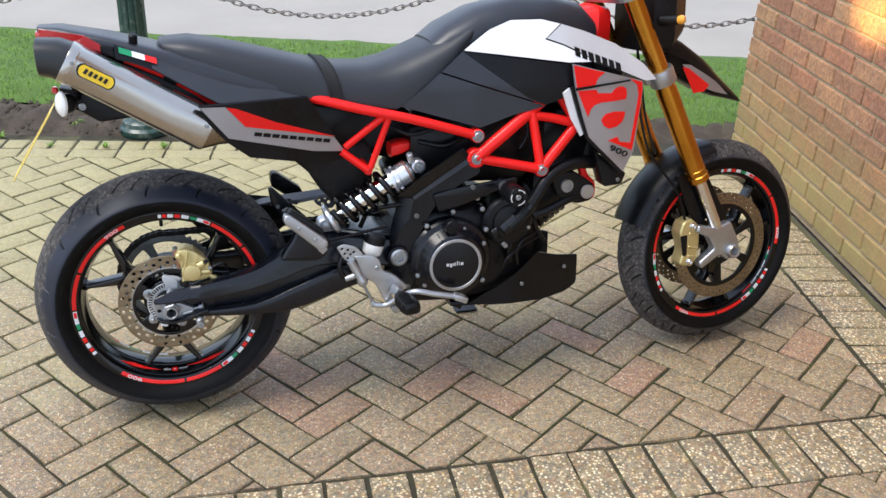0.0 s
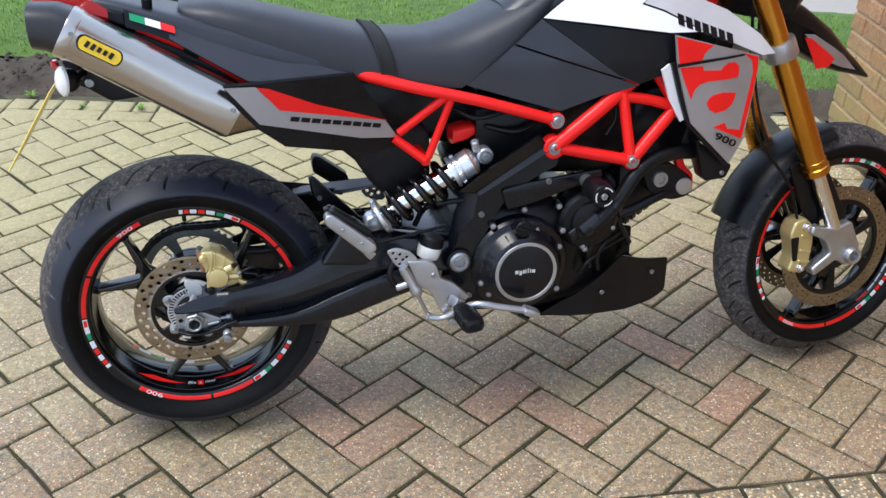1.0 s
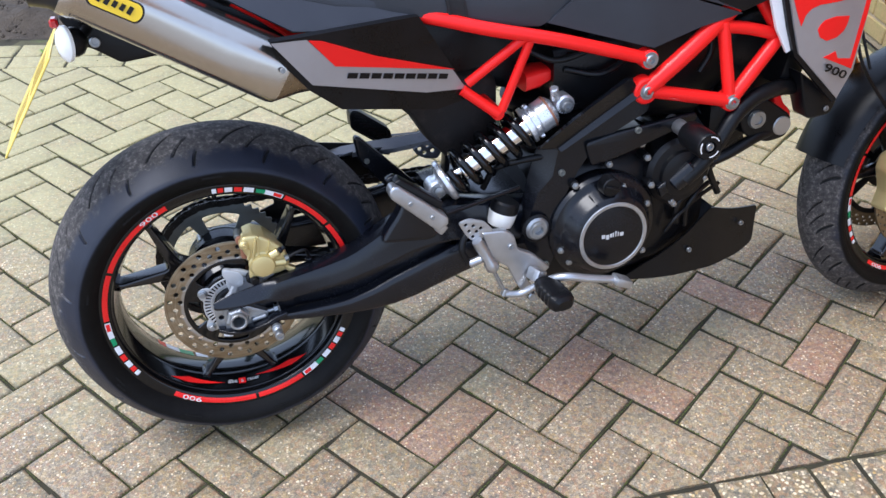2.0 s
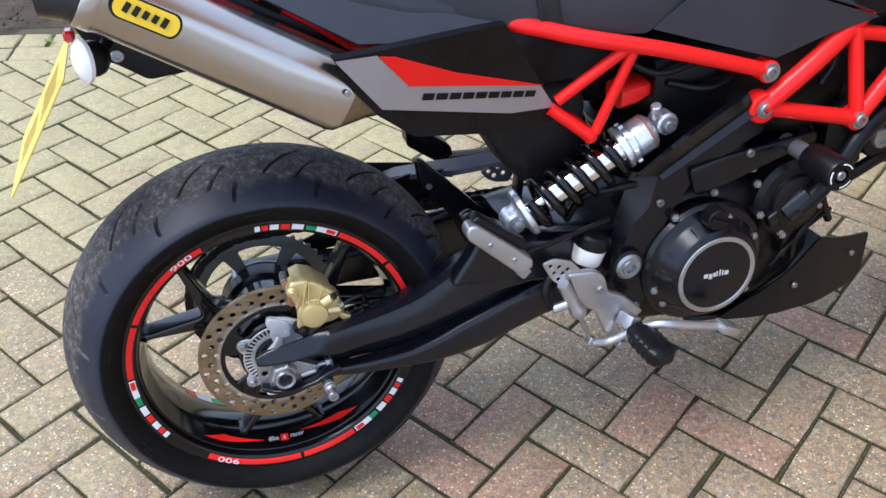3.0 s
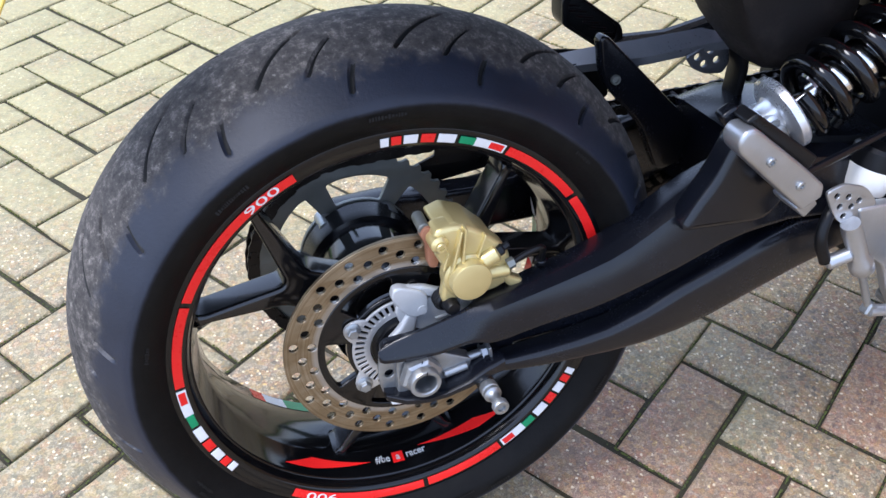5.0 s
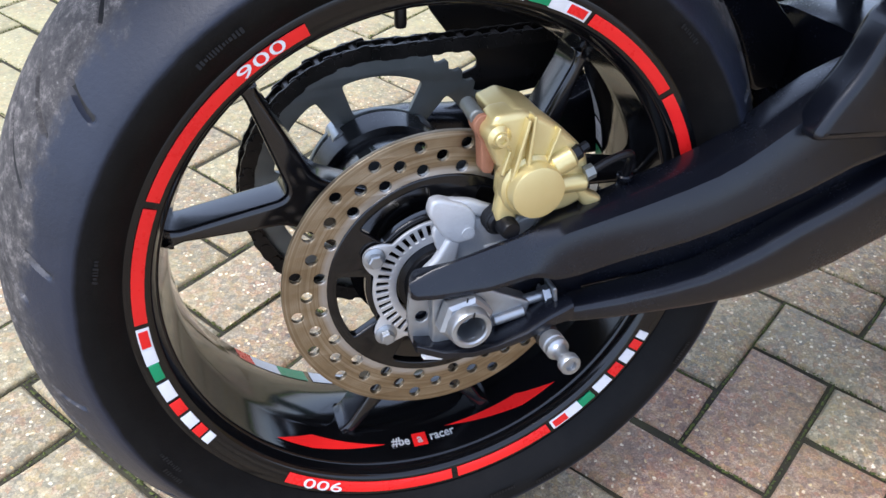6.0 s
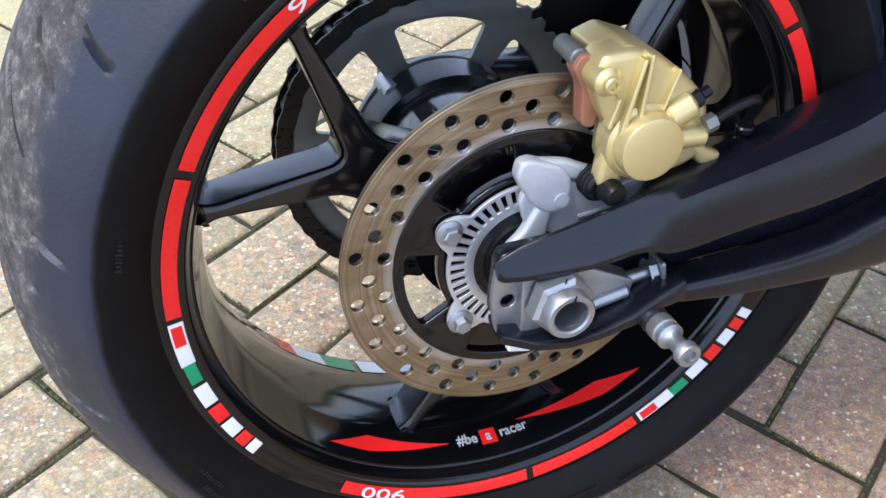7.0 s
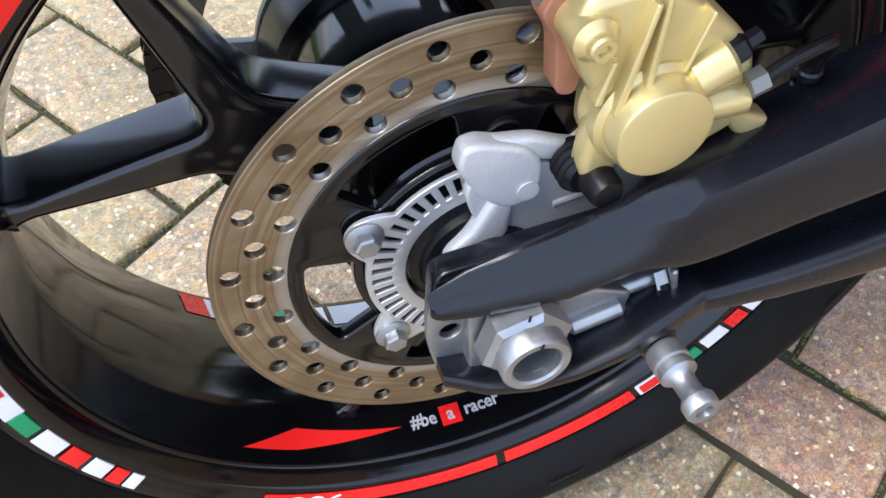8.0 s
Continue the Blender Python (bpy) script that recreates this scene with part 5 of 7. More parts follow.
# ---- engine ----
engine = part("engine", beam([(0.56, -0.05, 0.16, -0.1, 0.11), (0.6, -0.075, 0.2, -0.122, 0.13), (0.72, -0.08, 0.205, -0.135, 0.14), (0.82, -0.075, 0.2, -0.13, 0.13), (0.9, -0.05, 0.16, -0.11, 0.11), (0.94, -0.02, 0.12, -0.09, 0.09)], 28, 0.4), plastic_black, bike, "black V-twin engine with bright screws")


def blocky(stations, name, material=plastic_black, parent=engine, power=0.35):
    return part(name, beam(stations, 24, power), material, parent)


def cylinder(name, foot, way, fins, wide):
    """A finned barrel turned in one piece."""
    prof = [(0, 0)]
    for k in range(fins):
        prof += [(wide, 0.018 * k), (wide, 0.018 * k + 0.009), (wide - 0.012, 0.018 * k + 0.009), (wide - 0.012, 0.018 * k + 0.018)]
    part(name, fixed(lathe(prof + [(0, 0.018 * fins)], along(foot, way), 36)), plastic_black, engine)


cylinder("front_cylinder", (0.876, 0, 0.111), (0.82, 0, 0.57), 9, 0.092)
cylinder("rear_cylinder", (0.68, 0, 0.18), (-0.3, 0, 0.95), 8, 0.1)
blocky([(0.6, 0.3, 0.4, -0.1, 0.1), (0.7, 0.24, 0.43, -0.1, 0.115), (0.9, 0.23, 0.43, -0.1, 0.11), (0.98, 0.3, 0.4, -0.08, 0.08)], "air_box")
blocky([(0.93, 0.13, 0.27, -0.1, 0.1), (0.97, 0.14, 0.29, -0.105, 0.105), (1.02, 0.17, 0.3, -0.1, 0.1)], "front_head")
# clutch cover with a bright ring
cx, cz = 0.689, 0.061
m = pose(cx, 0, cz)
part("clutch_cover", fixed(lathe([(0.108, -0.12), (0.108, -0.148), (0.103, -0.155), (0.094, -0.157), (0.088, -0.163), (0.078, -0.186), (0.072, -0.192), (0.069, -0.193), (0.0685, -0.1905), (0.0605, -0.1905), (0.06, -0.193), (0.05, -0.1945), (0.0, -0.196)], m, 96)), satin_black, engine, "satin black clutch cover")
part("cover_ring", fixed(lathe([(0.0605, -0.189), (0.0605, -0.1935), (0.0615, -0.1945), (0.0675, -0.1945), (0.0685, -0.1935), (0.0685, -0.189)], m, 96)), cast_alu, engine, "pale machined ring on the clutch cover")
# wordmark on the cover as plain bars
for k, (w, h, dz) in enumerate(((0.007, 0.007, 0), (0.006, 0.009, -0.002), (0.004, 0.007, 0), (0.002, 0.009, 0.001), (0.002, 0.011, 0.002), (0.002, 0.009, 0.001), (0.007, 0.007, 0))):
    x = cx + (-0.022, -0.0135, -0.0065, -0.002, 0.003, 0.008, 0.015)[k] 
    part("cover_mark", block((w, 0.001, h), 0, m=pose(x, -0.1962, cz + 0.004 + dz)), decal_grey, engine)
for a in (152, 118, 58, -60, -140, 172):
    t = radians(a)
    bm = bmesh.new()
    rod(bm, (cx + 0.073 * math.cos(t), -0.1915, cz + 0.073 * math.sin(t)), (cx + 0.087 * math.cos(t), -0.166, cz + 0.087 * math.sin(t)), 0.0016, seg=6)
    part("cover_rib", bm, satin_black, engine)
part("oil_filler", fixed(lathe([(0, -0.188), (0.016, -0.188), (0.018, -0.186), (0.0185, -0.165), (0.0, -0.165)], pose(0.682, 0, 0.158), 20)), plastic_black, engine)
part("filler_grip", block((0.03, 0.007, 0.006), 0.002, 2, m=pose(0.682, -0.19, 0.158, 0, 20, 0)), plastic_black, engine)
for x, z in ((0.616, 0.094), (0.618, 0.002), (0.773, -0.002), (0.774, 0.098), (0.721, 0.142), (0.695, 0.186), (0.624, 0.159), (0.773, 0.187), (0.78, 0.135), (0.832, 0.089), (0.899, 0.127), (0.759, 0.217), (0.838, 0.082), (0.6, 0.03)):
    y = -0.158 if math.hypot(x - cx, z - cz) < 0.125 else -0.148
    bm = bmesh.new()
    rod(bm, (x, y + 0.03, z), (x, y, z), 0.0085, seg=14, round_end=0.002)
    part("screw_boss", bm, plastic_black, engine)
    bm = bmesh.new()
    hex_bolt(bm, (x, y, z), (0, -1, 0), 0.0052, 0.005, False)
    part("cover_screw", bm, zinc_mat, engine)
# generator side covers, water pump and hoses
part("pump_cover", fixed(lathe([(0.068, -0.1), (0.068, -0.142), (0.06, -0.15), (0.046, -0.152), (0.044, -0.16), (0.032, -0.164), (0.0, -0.165)], pose(0.845, 0, 0.148), 48)), plastic_black, engine)
part("pump_outlet", rod(bmesh.new(), (0.825, -0.155, 0.128), (0.862, -0.165, 0.165), 0.02, seg=20, round_end=0.004), satin_black, engine)
part("pump_lever", cut_sheet([rounded([(0.79, 0.13), (0.808, 0.142), (0.812, 0.118), (0.8, 0.108)], 0.004)], -0.166, -0.15, 0.003), satin_black, engine)
for pts, r, nm in (([(0.842, -0.168, 0.14), (0.87, -0.172, 0.168), (0.903, -0.172, 0.209), (0.933, -0.168, 0.253), (0.977, -0.16, 0.28), (1.03, -0.15, 0.288), (1.08, -0.13, 0.28)], 0.0155, "coolant_hose"),
                   ([(0.92, -0.13, 0.15), (0.96, -0.135, 0.165), (1.02, -0.13, 0.187), (1.07, -0.12, 0.19)], 0.011, "lower_hose"),
                   ([(0.86, -0.13, 0.03), (0.85, -0.14, 0.07), (0.87, -0.14, 0.1), (0.9, -0.13, 0.13)], 0.006, "oil_line"),
                   ([(0.88, -0.13, 0.02), (0.872, -0.14, 0.06), (0.89, -0.14, 0.09), (0.93, -0.12, 0.1)], 0.005, "oil_line"),
                   ([(0.83, -0.14, 0.02), (0.85, -0.145, 0.05), (0.9, -0.13, 0.075), (0.96, -0.11, 0.09)], 0.004, "wire_loom"),
                   ([(0.91, -0.12, 0.18), (0.93, -0.12, 0.12), (0.96, -0.11, 0.07)], 0.007, "wire_loom"),
                   ([(0.62, -0.1, 0.36), (0.68, -0.12, 0.35), (0.74, -0.11, 0.37)], 0.006, "wire_loom"),
                   ([(0.55, -0.09, 0.4), (0.6, -0.115, 0.382), (0.68, -0.115, 0.4)], 0.005, "wire_loom"),
                   ([(0.88, -0.12, 0.33), (0.9, -0.12, 0.37), (0.89, -0.11, 0.43)], 0.006, "wire_loom"),
                   ([(0.6, -0.12, 0.21), (0.53, -0.115, 0.205), (0.49, -0.1, 0.19), (0.47, -0.09, 0.15)], 0.006, "wire_loom")):
    part(nm, tube(bmesh.new(), spline(pts, 7), r, 14), plastic_black, engine)
part("hose_clip", rod(bmesh.new(), (0.885, -0.172, 0.186), (0.893, -0.172, 0.196), 0.018, seg=20), satin_black, engine)
# crash bobbin
slider = part("crash_bobbin", fixed(lathe([(0, 0), (0.023, 0.0), (0.0245, 0.004), (0.0245, 0.068), (0.0225, 0.0712), (0.0115, 0.0716), (0.0108, 0.064), (0, 0.064)], along((0.822, -0.2, 0.247), (-0.04, -1, 0.02)), 32)), plastic_black, bike, "black nylon crash bobbin")
part("bobbin_bolt", hex_bolt(bmesh.new(), (0.8195, -0.266, 0.2482), (0, -1, 0), 0.0075, 0.006), zinc_mat, slider)
part("bobbin_spacer", rod(bmesh.new(), (0.826, -0.13, 0.245), (0.822, -0.2, 0.247), 0.014, seg=24), cast_alu, slider)
arm = rounded([(0.64, 0.238), (0.7, 0.25), (0.78, 0.258), (0.862, 0.268), (0.864, 0.25), (0.79, 0.228), (0.72, 0.205), (0.655, 0.19)], [0.01, 0.02, 0.02, 0.008, 0.008, 0.02, 0.02, 0.01])
part("bobbin_stay", cut_sheet([arm], -0.158, -0.146, 0.004, res=2), satin_black, slider)
for a in (30, 150, 270):
    part("bobbin_mark", cut_sheet([arc_strip(0.0175, 0.0195, a, a + 62)], -0.2722, -0.2712, 0, m=pose(0.8193, 0, 0.2484)), decal_white, slider)
# bright boss and red cap ahead of the engine
part("front_boss", fixed(lathe([(0, -0.14), (0.009, -0.14), (0.0095, -0.143), (0.0165, -0.143), (0.018, -0.14), (0.018, -0.1), (0, -0.1)], pose(1.007, 0, 0.226), 32)), zinc_mat, bike, "bright engine mounting bolt")
part("front_mount", cut_sheet([rounded([(0.96, 0.26), (1.03, 0.262), (1.09, 0.22), (1.085, 0.18), (1.04, 0.172), (0.985, 0.195)], 0.015)], -0.135, -0.1, 0.004), plastic_black, bike)
part("under_seat_tray", beam([(0.33, 0.34, 0.475, -0.03, 0.08), (0.45, 0.33, 0.46, -0.03, 0.085), (0.56, 0.3, 0.44, -0.02, 0.08), (0.62, 0.3, 0.42, -0.02, 0.07)], 20, 0.4), plastic_black, bike, "black tray under the seat")
part("red_bracket", cut_sheet([rounded([(1.04, 0.284), (1.062, 0.28), (1.075, 0.245), (1.097, 0.225), (1.1, 0.19), (1.086, 0.172), (1.06, 0.178), (1.05, 0.21), (1.056, 0.245)], 0.01)], -0.12, -0.1, 0.004), red_paint, bike, "red painted horn bracket")
part("silver_cap", fixed(lathe([(0, -0.138), (0.018, -0.138), (0.0195, -0.136), (0.0195, -0.115), (0, -0.115)], pose(1.068, 0, 0.204), 32)), cast_alu, bike)
part("radiator_shroud", beam([(0.955, 0.27, 0.4, -0.085, 0.085), (1.0, 0.235, 0.42, -0.09, 0.09), (1.06, 0.24, 0.42, -0.085, 0.085), (1.085, 0.27, 0.4, -0.08, 0.08)], 20, 0.35), plastic_black, bike, "black shroud behind the radiator")
part("radiator", block((0.045, 0.26, 0.25), 0.006, 2, m=pose(1.1, 0, 0.4, 0, 14, 0)), plastic_black, bike, "black radiator behind the cowls")

# belly pan
pan = rounded([(0.79, -0.047), (0.822, -0.033), (0.889, 0.009), (0.935, 0.05), (0.997, 0.029), (1.066, 0.018), (1.067, -0.066), (1.03, -0.083), (0.96, -0.09), (0.806, -0.083), (0.74, -0.074)], [0.004, 0.01, 0.02, 0.01, 0.03, 0.006, 0.012, 0.012, 0.02, 0.01, 0.004])
belly = None
for s in (-1, 1):
    ob = part("belly_pan", panel(pan, curve_of((0.74, 0.138), (0.86, 0.142), (0.95, 0.13), (1.07, 0.1)), 0.004, 0.02, s), plastic_black, bike, "black plastic belly pan")
    belly = belly or ob
part("pan_floor", beam([(0.7, -0.086, -0.07, -0.12, 0.12), (0.82, -0.09, -0.075, -0.13, 0.13), (0.99, -0.094, -0.08, -0.11, 0.11), (1.03, -0.076, -0.06, -0.09, 0.09), (1.05, -0.05, -0.04, -0.08, 0.08)], 20, 0.35), plastic_black, belly)
for x, z, y in ((0.889, -0.032, -0.14), (1.02, -0.006, -0.117)):
    part("pan_bolt", hex_bolt(bmesh.new(), (x, y - 0.001, z), (0, -1, 0), 0.0055, 0.004), zinc_mat, belly)
part("stand_switch", block((0.03, 0.02, 0.012), 0.003, 2, m=pose(0.72, -0.1, -0.088, 0, 30, 0)), plastic_black, bike)
bm = tube(bmesh.new(), [(0.68, 0.1, -0.03), (0.82, 0.19, -0.15), (0.87, 0.262, -0.25)], 0.011, 12)
part("side_stand", bm, satin_black, bike, "black side stand on the far side")
part("stand_foot", block((0.07, 0.04, 0.006), 0.002, m=pose(0.87, 0.262, -0.262 - 0.01, 7, 0, 0)), satin_black, bike)

# rider's footrest hanger, brake pedal, master cylinder
hang = rounded([(0.434, 0.109), (0.48, 0.106), (0.497, 0.093), (0.505, 0.062), (0.534, 0.048), (0.569, 0.013), (0.558, 0.004), (0.528, 0.016), (0.522, 0.002), (0.535, -0.023), (0.548, -0.055), (0.532, -0.056), (0.504, -0.012), (0.485, 0.031), (0.456, 0.05)], [0.006, 0.008, 0.008, 0.008, 0.012, 0.005, 0.005, 0.006, 0.006, 0.008, 0.006, 0.006, 0.008, 0.008, 0.008])
hanger = part("footrest_hanger", cut_sheet([hang], -0.182, -0.168, 0.003, res=3), cast_alu, bike, "cast alloy rider footrest hanger")
part("hanger_bolt", hex_bolt(bmesh.new(), (0.49, -0.182, 0.072), (0, -1, 0), 0.006, 0.004), zinc_mat, hanger)
dots = [circle(x, z, 0.0032, 10) for x, z in ((0.406, 0.129), (0.42, 0.125), (0.412, 0.116), (0.426, 0.113), (0.419, 0.104), (0.434, 0.118))]
heel = rounded([(0.392, 0.135), (0.412, 0.141), (0.44, 0.131), (0.458, 0.11), (0.445, 0.1), (0.42, 0.094), (0.408, 0.105)], 0.006)
part("heel_plate", cut_sheet([heel, *dots], -0.18, -0.176, 0.0008), cast_alu, hanger, "perforated alloy heel plate")
part("master_cylinder", fixed(lathe([(0, 0), (0.0095, 0), (0.0105, 0.01), (0.0095, 0.05), (0.0125, 0.056), (0.0125, 0.068), (0.009, 0.073), (0, 0.073)], along((0.424, -0.186, 0.098), (0.45, 0, -0.9)), 24)), cast_alu, bike, "alloy rear brake master cylinder")
part("cylinder_inlet", rod(bmesh.new(), (0.434, -0.186, 0.06), (0.41, -0.182, 0.052), 0.0075, seg=18, round_end=0.002), cast_alu, bike)
part("push_rod", rod(bmesh.new(), (0.456, -0.186, 0.03), (0.478, -0.186, -0.02), 0.004, seg=12), zinc_mat, bike)
part("rod_end", block((0.012, 0.012, 0.014), 0.002, m=pose(0.478, -0.186, -0.02, 0, 25, 0)), zinc_mat, bike)
part("pedal_pivot", rod(bmesh.new(), (0.53, -0.15, -0.036), (0.53, -0.196, -0.036), 0.0085, seg=20, round_end=0.002), zinc_mat, bike)
pedal = part("brake_pedal", tube(bmesh.new(), spline([(0.478, -0.188, -0.022), (0.51, -0.192, -0.024), (0.545, -0.21, 0.004), (0.575, -0.233, 0.02), (0.62, -0.238, 0.01), (0.672, -0.24, -0.002)], 6), [0.0065] * 15 + [0.0075] * 16, 12, 0.9), cast_alu, bike, "alloy rear brake pedal")
part("pedal_tip", block((0.034, 0.028, 0.016), 0.004, 2, m=pose(0.684, -0.244, -0.005, 0, 25, 0)), cast_alu, pedal)
part("footrest_hinge", block((0.022, 0.03, 0.024), 0.004, 2, m=pose(0.535, -0.196, 0.012, 0, 25, 20)), cast_alu, bike)
pa, pb = Vector((0.54, -0.2, 0.004)), Vector((0.552, -0.288, -0.004))
rest_m = along(pa, pb - pa)
bm = bmesh.new()
rings = []
for k in range(15):
    y = 0.004 + 0.086 * k / 14
    grow = 1.0 if k % 2 else 0.93
    w = (0.011 + 0.007 * min(1, k / 4)) * grow * (0.6 if k in (0, 14) else 0.88 if k == 13 else 1)
    rings.append([rest_m @ Vector((w * 1.35 * math.copysign(abs(math.cos(a)) ** 0.6, math.cos(a)), y, w * 0.95 * math.copysign(abs(math.sin(a)) ** 0.6, math.sin(a)))) for a in (math.tau * j / 20 for j in range(20))])
part("footrest_rubber", fixed(skin(bm, rings)), plastic_black, bike, "ribbed black rubber footrest", 25)
# fluid reservoir
part("fluid_reservoir", fixed(lathe([(0, 0), (0.018, 0.0), (0.0235, 0.004), (0.0255, 0.012), (0.0265, 0.03), (0, 0.03)], along((0.488, -0.126, 0.088), (0.3, 0, 1)), 32)), lens_mat, bike, "milky brake fluid reservoir with black lid")
part("reservoir_lid", fixed(lathe([(0, 0), (0.026, 0.0), (0.026, 0.018), (0.022, 0.022), (0, 0.022)], along((0.4965, -0.126, 0.116), (0.3, 0, 1)), 32)), plastic_black, bike)
part("reservoir_hose", tube(bmesh.new(), spline([(0.49, -0.12, 0.096), (0.46, -0.15, 0.085), (0.415, -0.17, 0.11), (0.398, -0.18, 0.085), (0.408, -0.182, 0.055)], 7), 0.006, 12), plastic_black, bike)
# passenger footrest: black strut with folded alloy rest
fin = rounded([(0.2635, 0.227), (0.268, 0.232), (0.2755, 0.229), (0.31, 0.193), (0.35, 0.1515), (0.389, 0.11), (0.382, 0.06), (0.35, 0.056), (0.322, 0.12), (0.2785, 0.17), (0.269, 0.19)], [0.003, 0.003, 0.004, 0.02, 0.02, 0.01, 0.01, 0.01, 0.02, 0.012, 0.01])
fin_part = part("hugger_fin", cut_sheet([fin], 0.04, 0.056, 0.004, res=3), satin_black, bike, "black fin of the chain guard")
part("fin_bolt", hex_bolt(bmesh.new(), (0.285, 0.04, 0.181), (0, -1, 0), 0.0055, 0.004), steel_mat, fin_part)
stay = rounded([(0.268, 0.232), (0.284, 0.24), (0.372, 0.16), (0.384, 0.132), (0.362, 0.128), (0.33, 0.16)], 0.006)
passenger = part("passenger_hanger", cut_sheet([stay], -0.17, -0.156, 0.003), satin_black, bike, "black passenger footrest hanger")
part("hanger_stay", rod(bmesh.new(), (0.368, -0.16, 0.145), (0.53, -0.12, 0.155), 0.004, seg=14), satin_black, passenger)
peg = rounded([(0.268, 0.221), (0.273, 0.2305), (0.284, 0.2315), (0.345, 0.181), (0.369, 0.159), (0.369, 0.147), (0.35, 0.136), (0.271, 0.21)], [0.006, 0.008, 0.008, 0.02, 0.003, 0.003, 0.003, 0.012])
part("folded_footrest", cut_sheet([peg], -0.2, -0.172, 0.004, res=3), cast_alu, passenger, "folded alloy passenger footrest")
part("footrest_pad", cut_sheet([rounded([(0.279, 0.234), (0.29, 0.24), (0.364, 0.184), (0.356, 0.172)], 0.003)], -0.19, -0.165, 0.003), plastic_black, passenger)
for t in (0.3, 0.8):
    part("footrest_screw", hex_bolt(bmesh.new(), (0.281 + 0.074 * t, -0.2, 0.216 - 0.063 * t), (0, -1, 0), 0.0045, 0.003), zinc_mat, passenger)
part("footrest_clevis", block((0.018, 0.036, 0.018), 0.003, 2, m=pose(0.357, -0.178, 0.138, 0, 45, 0)), cast_alu, passenger)
# inner mudguard and tail underside
part("inner_mudguard", beam([(0.25, 0.345, 0.39, -0.07, 0.07), (0.31, 0.33, 0.39, -0.08, 0.08), (0.355, 0.285, 0.37, -0.06, 0.065), (0.385, 0.235, 0.365, -0.05, 0.06), (0.42, 0.195, 0.36, -0.045, 0.055), (0.46, 0.185, 0.36, -0.045, 0.055), (0.5, 0.19, 0.36, -0.045, 0.055), (0.515, 0.23, 0.34, -0.04, 0.05)], 20, 0.45), mud_black, bike, "dusty black plastic inner mudguard")

# ---- exhaust ----
E0, E1 = Vector((-0.155, -0.142, 0.593)), Vector((0.122, -0.151, 0.43))
ea = (E1 - E0).normalized()
eu = Vector((0, 1, 0)).cross(ea).normalized() * -1
eu = eu if eu.z > 0 else -eu
ew = Vector((0, 1, 0))


def oval(d, h, w, cut=0.0, n=48, power=0.72):
    c = E0 + ea * d
    ring = []
    for k in range(n):
        a = math.tau * k / n
        y, z = math.copysign(abs(math.cos(a)) ** power, math.cos(a)), math.copysign(abs(math.sin(a)) ** power, math.sin(a))
        ring.append(c + ew * (y * w) + eu * (z * h) + ea * (cut * z * h))
    return ring


def sunk(ring, by):
    return [p - eu * by for p in ring]


L = (E1 - E0).length
muffler = part("silencer", fixed(skin(bmesh.new(), [oval(0, 0.0425, 0.057), oval(0.004, 0.044, 0.059), oval(0.02, 0.044, 0.059), oval(0.022, 0.043, 0.058), oval(L * 0.7, 0.046, 0.058), oval(L - 0.012, 0.0475, 0.058), oval(L - 0.004, 0.0455, 0.056)])), titan_mat, bike, "brushed steel oval silencer")
part("silencer_band", fixed(skin(bmesh.new(), [oval(-0.002, 0.044, 0.0595), oval(0.0, 0.045, 0.0605), oval(0.016, 0.045, 0.0605), oval(0.018, 0.044, 0.0595)], caps=False)), titan_mat, muffler)
part("end_cap", fixed(skin(bmesh.new(), [oval(0.002, 0.043, 0.058), sunk(oval(-0.02, 0.04, 0.057, -0.25), 0.003), sunk(oval(-0.05, 0.033, 0.053, -0.6), 0.017), sunk(oval(-0.052, 0.03, 0.05, -0.6), 0.017), sunk(oval(-0.048, 0.024, 0.043, -0.5), 0.017), sunk(oval(-0.01, 0.022, 0.036, -0.2), 0.012)])), cap_mat, muffler, "dark grey silencer end cap")
part("inlet_cone", fixed(skin(bmesh.new(), [oval(L - 0.012, 0.0445, 0.055), oval(L - 0.002, 0.044, 0.054), sunk(oval(L + 0.03, 0.028, 0.038), -0.011), sunk(oval(L + 0.055, 0.02, 0.026), -0.018)])), heat_mat, muffler, "heat-browned inlet cone")
part("link_pipe", tube(bmesh.new(), spline([E0 + ea * (L + 0.045) + eu * 0.018, (0.22, -0.13, 0.39), (0.3, -0.09, 0.39), (0.4, -0.05, 0.36)], 6), 0.024, 18), heat_mat, bike)
badge = []
for k in range(28):
    a = math.tau * k / 28
    badge.append((0.039 * math.copysign(1, math.cos(a)) * (0.72 + 0.28 * abs(math.cos(a))), 0.0148 * math.sin(a)))
em = Matrix.Translation(E0 + ea * 0.064 + eu * 0.008 - ew * 0.0605) @ Matrix((ea.to_tuple(), ew.to_tuple(), eu.to_tuple())).transposed().to_4x4()
for nm, k, material, y in (("badge_border", 1.0, gloss_black, 0.0), ("badge", 0.93, yellow_mat, -0.0008)):
    bm = bmesh.new()
    bm.faces.new([bm.verts.new(em @ Vector((x * k, y + 0.35 * (z * z) , z * (k if k == 1 else 0.86)))) for x, z in badge])
    bmesh.ops.solidify(bm, geom=bm.faces[:], thickness=0.001)
    part(nm, bm, material, muffler)
for k in range(5):
    part("badge_mark", block((0.0062, 0.0006, 0.0115 if k in (0, 1, 4) else 0.0095), 0, m=em @ pose(-0.022 + 0.0105 * k, -0.0022, 0.0005, 0, 10, 0)), gloss_black, muffler)
